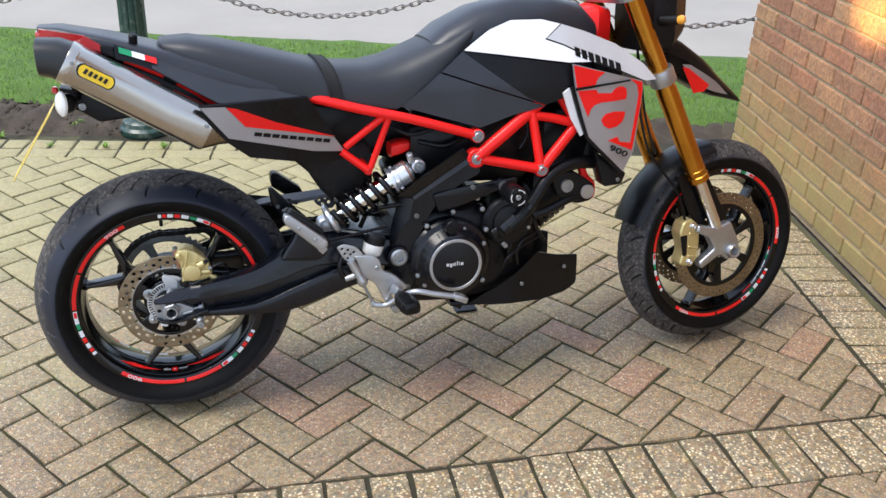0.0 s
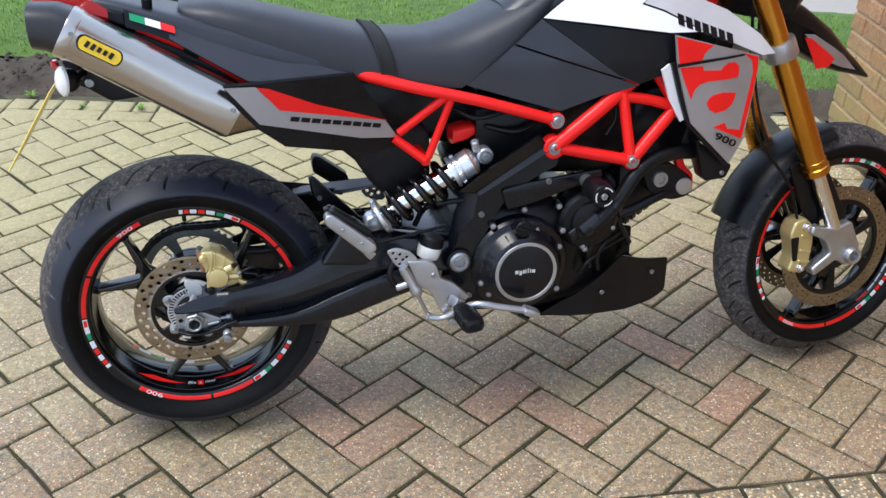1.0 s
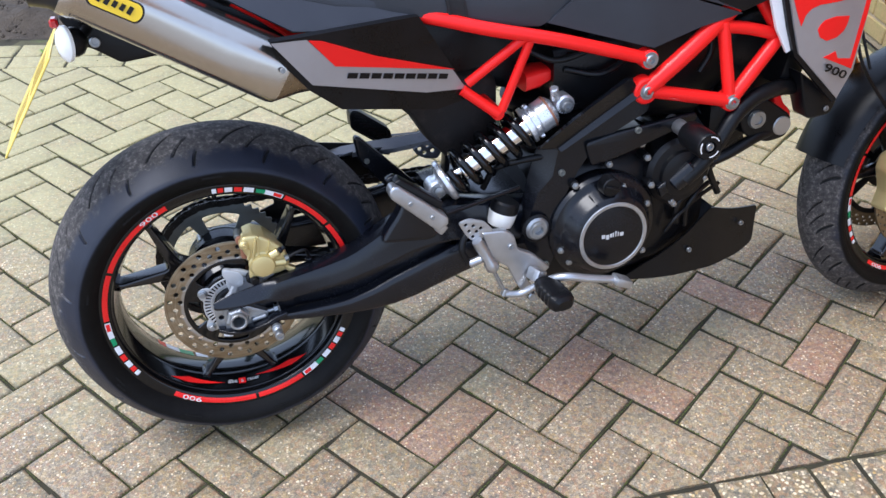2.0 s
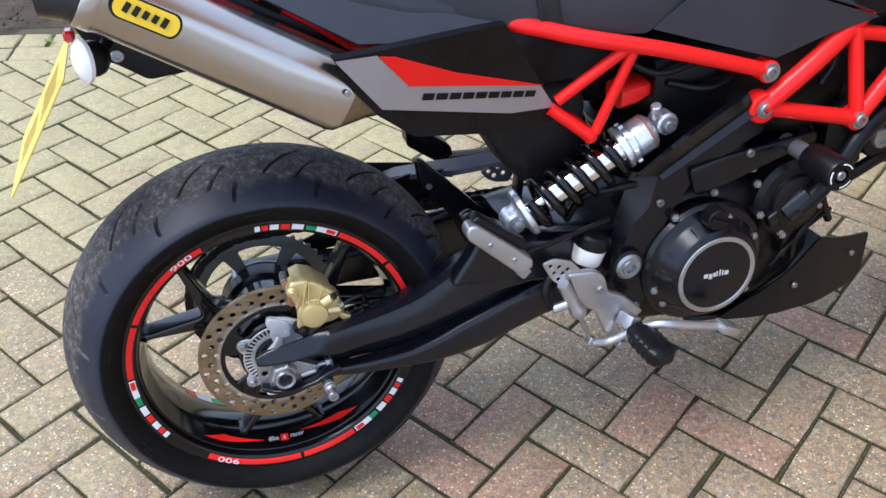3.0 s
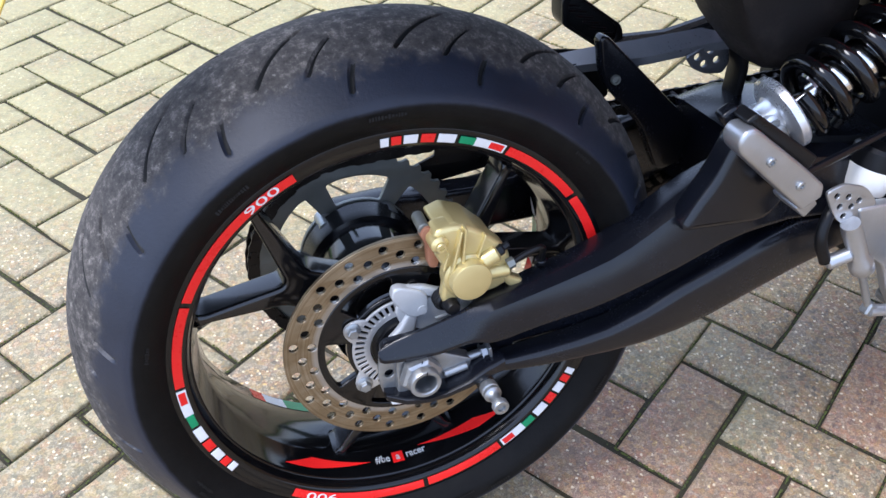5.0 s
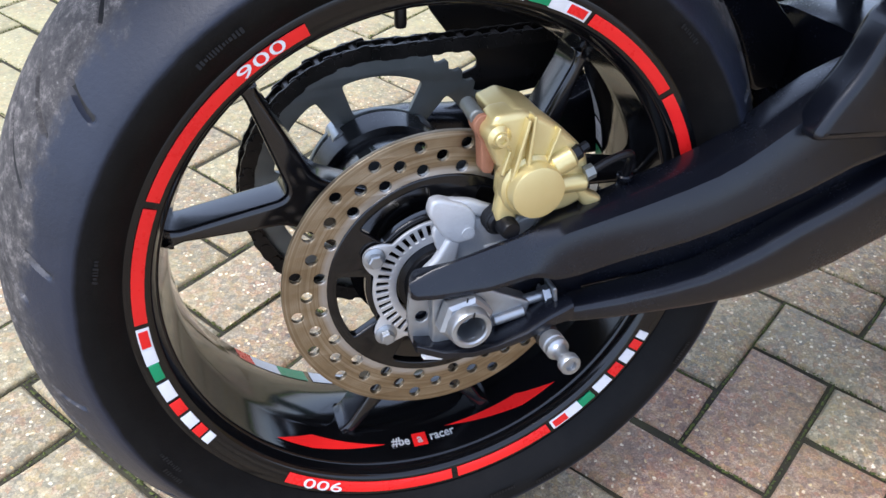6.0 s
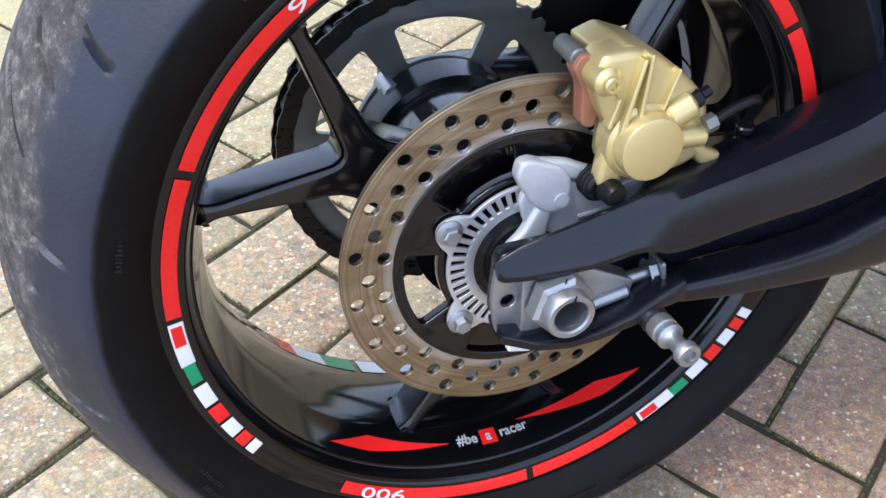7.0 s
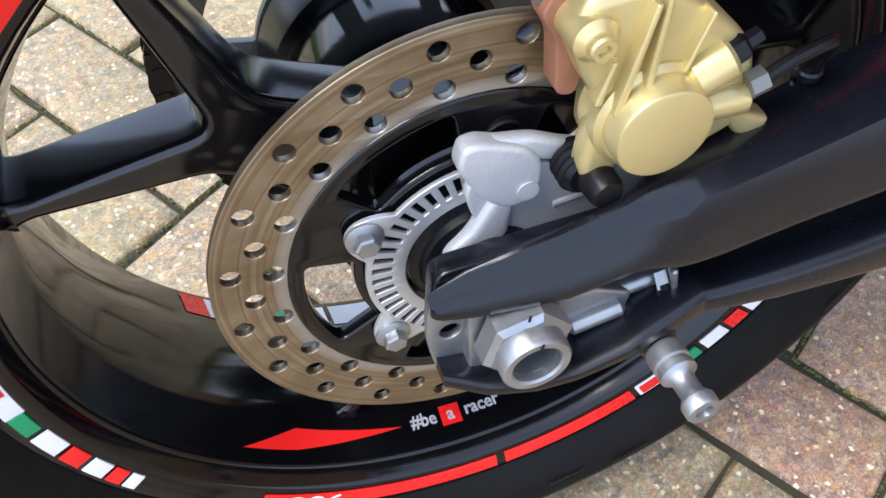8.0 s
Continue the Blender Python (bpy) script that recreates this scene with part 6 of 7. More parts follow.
for d, z in ((0.012, 0.012), (L - 0.016, 0.016)):
    part("sleeve_rivet", hex_bolt(bmesh.new(), E0 + ea * d - ew * 0.0605 + eu * z, (0, -1, 0), 0.0042, 0.003), zinc_mat, muffler)

# ---- bodywork ----
SIDE = lambda x, z: 0.2 - 0.32 * (x - 0.15)
shell = part("side_panel", panel([(0.101, 0.496), (0.155, 0.494), (0.347, 0.49), (0.436, 0.351), (0.43, 0.333), (0.379, 0.328), (0.205, 0.37), (0.155, 0.412), (0.125, 0.45)], SIDE, 0.02), plastic_black, bike, "black rear side panel with silver and red flash")
part("silver_flash", panel([(0.103, 0.494), (0.158, 0.489), (0.199, 0.441), (0.407, 0.391), (0.434, 0.352), (0.356, 0.363), (0.16, 0.42)], lambda x, z: SIDE(x, z) + 0.002, 0.002), silver_paint, shell)
part("red_flash", panel([(0.16, 0.488), (0.182, 0.483), (0.268, 0.443), (0.411, 0.391), (0.199, 0.441)], lambda x, z: SIDE(x, z) + 0.0034, 0.0014), red_paint, shell)
for k in range(9):
    x = 0.2205 + 0.0203 * k
    z = 0.4225 - 0.225 * (x - 0.2205)
    bm = panel([(x - 0.004, z - 0.0042), (x + 0.0125, z - 0.0079), (x + 0.0155, z + 0.0001), (x - 0.001, z + 0.0038)], lambda x, z: SIDE(x, z) + 0.0036, 0.001)
    part("name_bar", bm, plastic_black, shell)
far_shell = panel([(0.101, 0.496), (0.155, 0.494), (0.347, 0.49), (0.436, 0.351), (0.205, 0.37), (0.125, 0.45)], lambda x, z: SIDE(x, z) - 0.05, 0.02, side=1)
part("far_side_panel", far_shell, plastic_black, bike)
tail = part("tail_unit", beam([(-0.214, 0.636, 0.652, -0.035, 0.035), (-0.17, 0.618, 0.652, -0.062, 0.062), (-0.07, 0.585, 0.632, -0.085, 0.085), (0.02, 0.555, 0.608, -0.1, 0.1), (0.12, 0.498, 0.585, -0.112, 0.112), (0.22, 0.485, 0.545, -0.122, 0.122), (0.35, 0.476, 0.505, -0.118, 0.118)], 32, 0.42), matt_grey, bike, "matt graphite tail unit")
part("tail_lamp", beam([(-0.218, 0.626, 0.642, -0.04, 0.04), (-0.17, 0.61, 0.64, -0.066, 0.066), (-0.1, 0.594, 0.622, -0.081, 0.081), (-0.07, 0.59, 0.61, -0.083, 0.083)], 24, 0.42), red_lens, bike, "red tail lamp lens")
for c0, c1, material in ((-0.05, -0.024, decal_green), (-0.024, 0.002, decal_white), (0.002, 0.026, decal_red)):
    za, zb = 0.606 - 0.33 * (c0 + 0.05), 0.606 - 0.33 * (c1 + 0.05)
    bm = bmesh.new()
    ya, yb = -0.1005 - 0.14 * (c0 + 0.05), -0.1005 - 0.14 * (c1 + 0.05)
    bm.faces.new([bm.verts.new(p) for p in ((c0, ya - 0.0012, za - 0.006), (c1, yb - 0.0012, zb - 0.006), (c1, yb + 0.004, zb + 0.006), (c0, ya + 0.004, za + 0.006))])
    part("tricolour", bm, material, tail)
part("lens_side", panel([(-0.209, 0.65), (-0.119, 0.637), (-0.087, 0.617), (-0.087, 0.603), (-0.141, 0.617), (-0.208, 0.632)], curve_of((-0.21, 0.056), (-0.17, 0.072), (-0.12, 0.084), (-0.085, 0.09)), 0.012, 0.02), red_lens, bike, "red side of the tail lamp")
part("lens_end", cut_sheet([rounded([(-0.087, 0.617), (-0.06, 0.612), (-0.058, 0.587), (-0.087, 0.599)], 0.004)], -0.094, -0.07, 0.003), plastic_black, bike)
part("tail_facet", panel([(-0.059, 0.617), (-0.02, 0.6), (0.035, 0.58), (0.06, 0.562), (0.04, 0.55), (-0.016, 0.574), (-0.059, 0.587)], lambda x, z: 0.098 + 0.1 * (x + 0.06) - 0.25 * max(0.0, z - (0.596 - 0.5 * (x + 0.06))), 0.012, 0.02), plastic_black, bike, "black lower edge of the tail unit")
rings = []
for x, z0, z1, y0, y1 in ((0.015, 0.566, 0.6, 0.112, 0.088), (0.034, 0.555, 0.594, 0.12, 0.086), (0.087, 0.5235, 0.576, 0.132, 0.088), (0.147, 0.489, 0.558, 0.145, 0.095), (0.2, 0.484, 0.54, 0.146, 0.1), (0.266, 0.48, 0.519, 0.143, 0.11), (0.33, 0.482, 0.497, 0.132, 0.116), (0.35, 0.484, 0.49, 0.126, 0.118)):
    rings.append([(x, -y0 + 0.004, z0 - 0.003), (x, -y0, z0), (x, -y0 + (y0 - y1) * 0.4, z0 + (z1 - z0) * 0.5), (x, -y1, z1), (x, -y1 + 0.02, z1 + 0.002), (x, -y1 + 0.02, z0 - 0.003)])
part("tail_side", fixed(skin(bmesh.new(), rings)), matt_grey, bike, "matt graphite panel between seat and silencer", 30)
part("tube_sleeve", tube(bmesh.new(), [(0.04, -0.086, 0.547), (0.066, -0.088, 0.531)], 0.0115, 14), plastic_black, bike)
part("subframe_tube", tube(bmesh.new(), [(-0.04, -0.08, 0.584), (0.04, -0.086, 0.547), (0.1, -0.09, 0.51), (0.15, -0.08, 0.47), (0.335, -0.09, 0.45)], 0.0088, 12), red_paint, bike, "red subframe tube under the tail")
part("tail_underside", beam([(-0.17, 0.57, 0.61, -0.05, 0.05), (-0.02, 0.5, 0.58, -0.07, 0.07), (0.1, 0.44, 0.53, -0.08, 0.08), (0.3, 0.36, 0.48, -0.085, 0.085)], 20, 0.45), plastic_black, bike)
part("luggage_hook", rod(bmesh.new(), (-0.02, -0.07, 0.605), (-0.018, -0.08, 0.637), 0.0095, seg=18, round_end=0.003), plastic_black, bike)

# seat with a strap
seat_st = [(0.034, 0.604, 0.616, 0.05), (0.045, 0.592, 0.619, 0.075), (0.1, 0.575, 0.622, 0.098), (0.16, 0.552, 0.612, 0.108), (0.22, 0.529, 0.598, 0.115), (0.3, 0.5, 0.578, 0.121), (0.36, 0.482, 0.563, 0.124), (0.43, 0.466, 0.55, 0.125),
           (0.5, 0.455, 0.546, 0.126), (0.56, 0.449, 0.558, 0.127), (0.6, 0.468, 0.572, 0.128), (0.65, 0.508, 0.592, 0.128), (0.7, 0.552, 0.612, 0.122), (0.74, 0.592, 0.63, 0.112), (0.76, 0.612, 0.638, 0.1)]
rings = []
for x, z0, z1, w in seat_st:
    ring = [(x, w * math.copysign(abs(math.cos(a)) ** 0.62, math.cos(a)), z0 + (z1 - z0) * abs(math.sin(a)) ** 0.6) for a in (math.pi * k / 24 for k in range(25))]
    ring += [(x, w * 0.9 * (1 - 2 * k / 6) * -1, z0 - 0.004) for k in range(7)]
    rings.append(ring)
seat = part("seat", fixed(skin(bmesh.new(), rings)), seat_mat, bike, "grey-black vinyl dual seat", 50)


def seat_edge(x, a, lift):
    xs = [s[0] for s in seat_st]
    z0, z1, w = (float(np.interp(x, xs, [s[i] for s in seat_st])) for i in (1, 2, 3))
    return Vector((x, (w + lift) * math.copysign(abs(math.cos(a)) ** 0.62, math.cos(a)), z0 + (z1 + lift - z0) * abs(math.sin(a)) ** 0.6))


bm = bmesh.new()
rows = []
for k in range(31):
    a = math.pi * k / 30
    lean = 0.02 * math.sin(a)
    rows.append([seat_edge(0.405 + dx - lean * 0.3 + 0.012 * (1 - math.sin(a)), a, h) for dx, h in ((-0.0165, 0.001), (-0.016, 0.0055), (-0.013, 0.006), (-0.0125, 0.004), (0.0125, 0.004), (0.013, 0.006), (0.016, 0.0055), (0.0165, 0.001))])
skin(bm, rows, close=False)
part("seat_strap", fixed(bm), web_mat, seat, "black webbing strap over the seat")

# tank and its covers
TANK = lambda x, z: curve_of((0.56, 0.128), (0.64, 0.142), (0.75, 0.158), (0.9, 0.165), (1.02, 0.168))(x) - 0.22 * max(0.0, z - 0.5)
UP = curve_of((0.7, 0.582), (0.722, 0.579), (0.985, 0.543), (1.19, 0.492), (1.23, 0.482))
WING = lambda x, z: curve_of((0.7, 0.145), (0.85, 0.152), (1.0, 0.165), (1.2, 0.18))(x) - 0.48 * max(0.0, z - UP(x))
tank = part("fuel_tank", beam([(0.66, 0.5, 0.6, -0.1, 0.1), (0.7, 0.48, 0.632, -0.108, 0.108), (0.78, 0.44, 0.672, -0.106, 0.106), (0.88, 0.42, 0.694, -0.104, 0.104), (0.98, 0.42, 0.694, -0.1, 0.1), (1.06, 0.45, 0.675, -0.085, 0.085), (1.1, 0.5, 0.64, -0.07, 0.07)], 36, 0.62), matt_grey, bike, "matt graphite fuel tank")
for s in (-1, 1):
    near = s < 0
    part("tank_cover", panel([(0.572, 0.454), (0.664, 0.53), (0.925, 0.443), (0.846, 0.426), (0.76, 0.398)], TANK, 0.006, 0.02, s), matt_grey, bike, "matt graphite tank cover" if near else "")
    part("tank_shoulder", panel([(0.668, 0.533), (0.721, 0.578), (0.88, 0.465), (0.925, 0.447)], TANK, 0.006, 0.02, s), matt_grey, bike)
    part("tank_infill", panel([(0.723, 0.578), (0.987, 0.541), (1.012, 0.474), (0.925, 0.446), (0.88, 0.466)], TANK, 0.006, 0.02, s), plastic_black, bike)
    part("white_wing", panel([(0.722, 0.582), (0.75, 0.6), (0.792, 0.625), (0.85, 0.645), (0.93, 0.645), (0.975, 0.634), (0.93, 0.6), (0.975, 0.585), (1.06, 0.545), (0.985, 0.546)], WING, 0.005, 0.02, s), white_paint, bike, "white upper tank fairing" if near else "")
    part("silver_wing", panel([(0.98, 0.633), (1.04, 0.615), (1.12, 0.583), (1.19, 0.535), (1.222, 0.497), (1.19, 0.495), (1.063, 0.546), (0.978, 0.588), (0.936, 0.602)], WING, 0.005, 0.02, s), pale_silver, bike, "silver front fairing" if near else "")
    cowl = part("radiator_cowl", panel([(0.9825, 0.5465), (1.179, 0.4955), (1.181, 0.4725), (1.177, 0.4185), (1.167, 0.3175), (1.139, 0.2665), (1.081, 0.3205), (1.036, 0.3635), (1.016, 0.4165), (0.9935, 0.4825)], lambda x, z: 0.19 - 0.1 * max(0.0, x - 1.1), 0.006, 0.02, s), silver_paint, bike, "silver and red radiator cowl" if near else "")
    COWL = lambda x, z: 0.1912 - 0.1 * max(0.0, x - 1.1)
    for shape in ([(0.9845, 0.5435), (1.069, 0.5225), (1.056, 0.5145), (1.048, 0.5045), (1.046, 0.4945), (0.9965, 0.4855)],
                  [(0.9985, 0.4805), (1.048, 0.4815), (1.052, 0.4725), (1.091, 0.471), (1.097, 0.4795), (1.107, 0.4855), (1.121, 0.486), (1.131, 0.4795), (1.134, 0.4685), (1.133, 0.454), (1.101, 0.451), (1.063, 0.449), (1.046, 0.4435), (1.036, 0.4335), (1.03, 0.4145), (1.016, 0.4425)],
                  [(1.067, 0.4035), (1.071, 0.4125), (1.079, 0.42), (1.101, 0.4245), (1.133, 0.422), (1.131, 0.4075), (1.125, 0.3955), (1.111, 0.386), (1.089, 0.382), (1.075, 0.3895)],
                  [(1.141, 0.5035), (1.177, 0.4935), (1.179, 0.4725), (1.175, 0.4195), (1.161, 0.3205), (1.089, 0.3515), (1.115, 0.3595), (1.123, 0.3455), (1.155, 0.3405), (1.165, 0.4225), (1.169, 0.4615), (1.163, 0.4865)]):
        part("cowl_flash", panel(shape, COWL, 0.0012, 0.02, s), red_paint, cowl)
    part("cowl_seam", panel([(0.9915, 0.4815), (1.141, 0.4985), (1.141, 0.5025), (0.9915, 0.4885)], lambda x, z: 0.1935 - 0.1 * max(0.0, x - 1.1), 0.001, 0.05, s), plastic_black, cowl)
    part("cowl_trim", panel([(0.9655, 0.4745), (0.9815, 0.4865), (0.9975, 0.4525), (1.012, 0.4125), (1.03, 0.3705), (1.018, 0.3645), (0.9895, 0.4105)], lambda x, z: 0.178, 0.006, 0.02, s), white_paint, cowl)
    part("cowl_edge", panel([(0.9815, 0.4885), (0.9925, 0.4905), (1.018, 0.4145), (1.038, 0.3645), (1.141, 0.2665), (1.133, 0.2585), (1.03, 0.3585), (1.008, 0.4125)], lambda x, z: 0.186, 0.01, 0.02, s), plastic_black, cowl)
bm = letters("900", 0.03, 0.0002, 0.0006)
bmesh.ops.transform(bm, matrix=pose(1.1195, -0.1935, 0.3225, 0, 24, 0) @ Matrix.Diagonal((1.25, 1, 0.7, 1)), verts=bm.verts[:])
part("cowl_numerals", bm, plastic_black, bike)
for k in range(7):
    x = 1.004 + 0.0178 * k
    h = 0.021
    w = 0.0132
    z = 0.573 - 0.36 * (x - 1.0)
    part("name_bar", panel([(x, z - h / 2), (x + w, z - h / 2 - 0.4 * w), (x + w, z + h / 2 - 0.4 * w), (x, z + h / 2)], lambda x, z: WING(x, z) + 0.0015, 0.001), plastic_black, bike)
part("cowl_bracket", cut_sheet([rounded([(1.067, 0.32), (1.162, 0.255), (1.15, 0.226), (1.1, 0.222), (1.085, 0.26)], 0.008)], -0.165, -0.12, 0.004), plastic_black, bike)
part("bracket_screw", hex_bolt(bmesh.new(), (1.137, -0.166, 0.24), (0, -1, 0), 0.0055, 0.003), zinc_mat, bike)
part("steering_head", beam([(1.075, 0.56, 0.66, -0.05, 0.05), (1.11, 0.55, 0.67, -0.06, 0.06), (1.15, 0.56, 0.66, -0.045, 0.045)], 20, 0.5), red_paint, bike, "red frame head")

# ---- fork, front brake, mudguard, beak ----
def steered(name, bm, material, label="", parent=None, angle=35):
    ob = part(name, bm, material, parent or bike, label, angle)
    if parent is None:
        ob.matrix_local = STEERED
    return ob


for s in (-1, 1):
    top, low, foot = Vector((1.142, s * 0.098, 0.70)), Vector((1.379, s * 0.098, 0.225)), Vector((1.478, s * 0.098, 0.028))
    d = (low - top).normalized()
    leg = steered("fork_tube", lathe([(0, 0), (0.0245, 0), (0.0245, 0.26), (0.0275, 0.275), (0.0275, (low - top).length), (0, (low - top).length)], along(top, d), 40), gold_fork, "gold anodised fork tube")
    part("fork_seal", fixed(lathe([(0.026, -0.012), (0.0285, -0.01), (0.0285, 0.0), (0.0275, 0.002), (0.0275, 0.006), (0.0305, 0.008), (0.0305, 0.024), (0.026, 0.027), (0.02, 0.027)], along(low, d), 40)), gold_fork, leg)
    part("stanchion", rod(bmesh.new(), low, foot, 0.0172, seg=32), chrome_mat, leg, "bright fork stanchion")
    part("lower_clamp", fixed(lathe([(0.0245, 0), (0.034, 0), (0.0355, 0.004), (0.0355, 0.036), (0.034, 0.04), (0.0245, 0.04)], along(top + d * 0.215, d), 40)), cast_alu, leg, "silver fork clamp")
    part("top_clamp", fixed(lathe([(0.0, -0.008), (0.034, -0.008), (0.0355, 0.0), (0.0355, 0.02), (0.0245, 0.024)], along(top - d * 0.01, d), 40)), cast_alu, leg)
    part("axle_foot", cut_sheet([rounded([(1.452, 0.06), (1.5, 0.075), (1.535, 0.01), (1.53, -0.03), (1.5, -0.04), (1.47, -0.02), (1.41, -0.055), (1.4, -0.035), (1.45, 0.0), (1.43, 0.035), (1.385, 0.055), (1.39, 0.075)], 0.008)], s * 0.086, s * 0.116, 0.006, res=3), cast_alu, leg, "cast silver fork foot")
    part("axle_end", fixed(lathe([(0, 0), (0.011, 0.0), (0.0115, 0.012), (0.019, 0.014), (0.021, 0.01), (0.021, -0.02)], along((1.51, s * 0.116, -0.012), (0, s, 0)), 28)), cast_alu, leg)
    cal = part("front_caliper", cut_sheet([rounded([(1.345, 0.085), (1.375, 0.095), (1.398, 0.072), (1.404, 0.03), (1.398, -0.03), (1.37, -0.045), (1.34, -0.036), (1.352, 0.0), (1.345, 0.03), (1.335, 0.055)], 0.01)], s * 0.06, s * 0.105, 0.006, res=3), gold_cal, leg, "gold radial brake caliper")
    for x, z in ((1.378, 0.072), (1.374, -0.03)):
        part("caliper_bolt", hex_bolt(bmesh.new(), (x, s * 0.105, z), (0, s, 0), 0.0095, 0.007, True, 0.003), chrome_mat, leg)
    part("caliper_window", cut_sheet([rounded([(1.338, 0.048), (1.36, 0.05), (1.362, -0.01), (1.35, -0.012)], 0.005)], s * 0.1035, s * 0.1062, 0.0005), plastic_black, leg)
    for z in (0.052, 0.014, -0.012):
        part("caliper_rib", rod(bmesh.new(), (1.366, s * 0.104, z), (1.398, s * 0.104, z - 0.006), 0.004, seg=10, round_end=0.001), gold_cal, leg)
    part("fork_guard", cut_sheet([rounded([(1.33, 0.215), (1.4, 0.235), (1.44, 0.2), (1.52, 0.07), (1.5, 0.05), (1.455, 0.09), (1.42, 0.06), (1.385, 0.1)], 0.012)], s * 0.07, s * 0.078, 0.003), plastic_black, leg)
steered("fork_yoke", block((0.06, 0.2, 0.036), 0.006, 2, m=pose(1.225, 0, 0.495, 0, -26, 0)), cast_alu)
steered("top_yoke", block((0.06, 0.2, 0.022), 0.006, 2, m=pose(1.135, 0, 0.695, 0, -26, 0)), cast_alu, "silver top yoke")
R = 0.3035
guard = lathe([(R - 0.025, -0.068), (R - 0.012, -0.059), (R - 0.002, -0.036), (R + 0.001, 0.0), (R - 0.002, 0.036), (R - 0.012, 0.059), (R - 0.025, 0.068), (R - 0.0262, 0.0655), (R - 0.0145, 0.0555), (R - 0.0035, 0), (R - 0.0145, -0.0555), (R - 0.0262, -0.0655)],
              pose(1.505, 0, -0.012), 40, arc=(radians(97), radians(162)), closed=True)
steered("front_mudguard", fixed(guard), plastic_black, "black plastic front mudguard")
rings = []
for x, z0, z1, w in ((1.29, 0.49, 0.6, 0.06), (1.35, 0.47, 0.57, 0.065), (1.42, 0.434, 0.525, 0.06), (1.48, 0.413, 0.475, 0.045), (1.54, 0.4, 0.43, 0.026), (1.585, 0.389, 0.396, 0.006)):
    rings.append([(x, w * c * (0.7 + 0.3 * (s2 > 0)) if abs(c) > 0.01 else 0.0, (z0 + z1) / 2 + (z1 - z0) / 2 * s2) for c, s2 in ((math.copysign(abs(math.cos(a)) ** 0.6, math.cos(a)), math.copysign(abs(math.sin(a)) ** 0.8, math.sin(a))) for a in (math.tau * k / 20 for k in range(20)))])
beak = steered("beak", fixed(skin(bmesh.new(), rings)), plastic_black, "black beak mudguard with silver and red flash")
BEAK = lambda x, z: curve_of((1.3, 0.064), (1.36, 0.068), (1.42, 0.062), (1.48, 0.047), (1.55, 0.027))(x)
part("beak_flash", panel([(1.335, 0.512), (1.36, 0.51), (1.46, 0.458), (1.515, 0.418), (1.46, 0.43), (1.4, 0.45)], BEAK, 0.002), silver_paint, beak)
part("beak_red", panel([(1.335, 0.505), (1.352, 0.502), (1.43, 0.452), (1.412, 0.436), (1.375, 0.434)], lambda x, z: BEAK(x, z) + 0.0015, 0.0015), red_paint, beak)
steered("headlamp", beam([(1.22, 0.55, 0.72, -0.09, 0.09), (1.28, 0.54, 0.74, -0.1, 0.1), (1.33, 0.58, 0.72, -0.07, 0.07)], 24, 0.5), plastic_black, "black headlamp housing")
for pts, r in (([(1.17, -0.09, 0.66), (1.19, -0.07, 0.55), (1.21, -0.06, 0.42), (1.225, -0.07, 0.33), (1.25, -0.08, 0.27), (1.33, -0.088, 0.17), (1.36, -0.09, 0.09)], 0.0034), ([(1.18, -0.05, 0.66), (1.215, -0.05, 0.5), (1.235, -0.055, 0.38), (1.26, -0.075, 0.28)], 0.003)):
    steered("brake_line", tube(bmesh.new(), spline(pts, 6), r, 10), plastic_black, "black front brake hose")

steered("indicator", fixed(lathe([(0, 0), (0.010, 0.0), (0.012, 0.01), (0.008, 0.018), (0, 0.02)], along((1.26, -0.135, 0.632), (0.5, -0.7, 0.1)), 20)), amber_mat, "amber front indicator lens")
steered("indicator_stalk", rod(bmesh.new(), (1.24, -0.09, 0.628), (1.262, -0.138, 0.632), 0.014, 0.012, 16, 0.003), plastic_black)
steered("headlamp_glass", fixed(lathe([(0, 0.0), (0.04, 0.0), (0.042, -0.006), (0, -0.006)], along((1.345, 0, 0.64), (1, 0, -0.05)), 28)), lens_mat, "lit headlamp glass")
beam_lamp = new("headlamp_beam", bpy.data.lights.new("headlamp_beam", "SPOT"))
beam_lamp.data.energy, beam_lamp.data.color, beam_lamp.data.spot_size, beam_lamp.data.spot_blend, beam_lamp.data.shadow_soft_size = 170.0, (1.0, 0.62, 0.2), radians(19), 1.0, 0.03
beam_lamp.matrix_world = look(BIKE @ Vector((1.4, 0.0, 0.62)), (2.35, 0.43, 0.86))

# ---- tail plate carrier ----
part("plate_carrier", cut_sheet([rounded([(-0.19, 0.52), (-0.15, 0.51), (-0.03, 0.455), (-0.03, 0.445), (-0.11, 0.437), (-0.15, 0.465), (-0.165, 0.47)], 0.008)], -0.03, 0.03, 0.004), plastic_black, bike, "black number plate carrier")
part("carrier_bolt", hex_bolt(bmesh.new(), (-0.143, -0.031, 0.475), (0, -1, 0), 0.0085, 0.003), zinc_mat, bike)
part("carrier_arm", beam([(-0.16, 0.5, 0.58, -0.04, 0.04), (-0.1, 0.49, 0.57, -0.05, 0.05), (0.0, 0.47, 0.53, -0.05, 0.05)], 16, 0.5), plastic_black, bike)
lamp = part("indicator", fixed(lathe([(0, -0.014), (0.012, -0.012), (0.02, -0.004), (0.022, 0.004), (0.021, 0.012), (0, 0.014)], along((-0.163, -0.105, 0.498), (-0.85, -0.5, 0.05)), 28) ), plastic_black, bike, "black rear indicator with clear lens")
bmesh_m = along((-0.175, -0.112, 0.498), (-0.85, -0.5, 0.05))
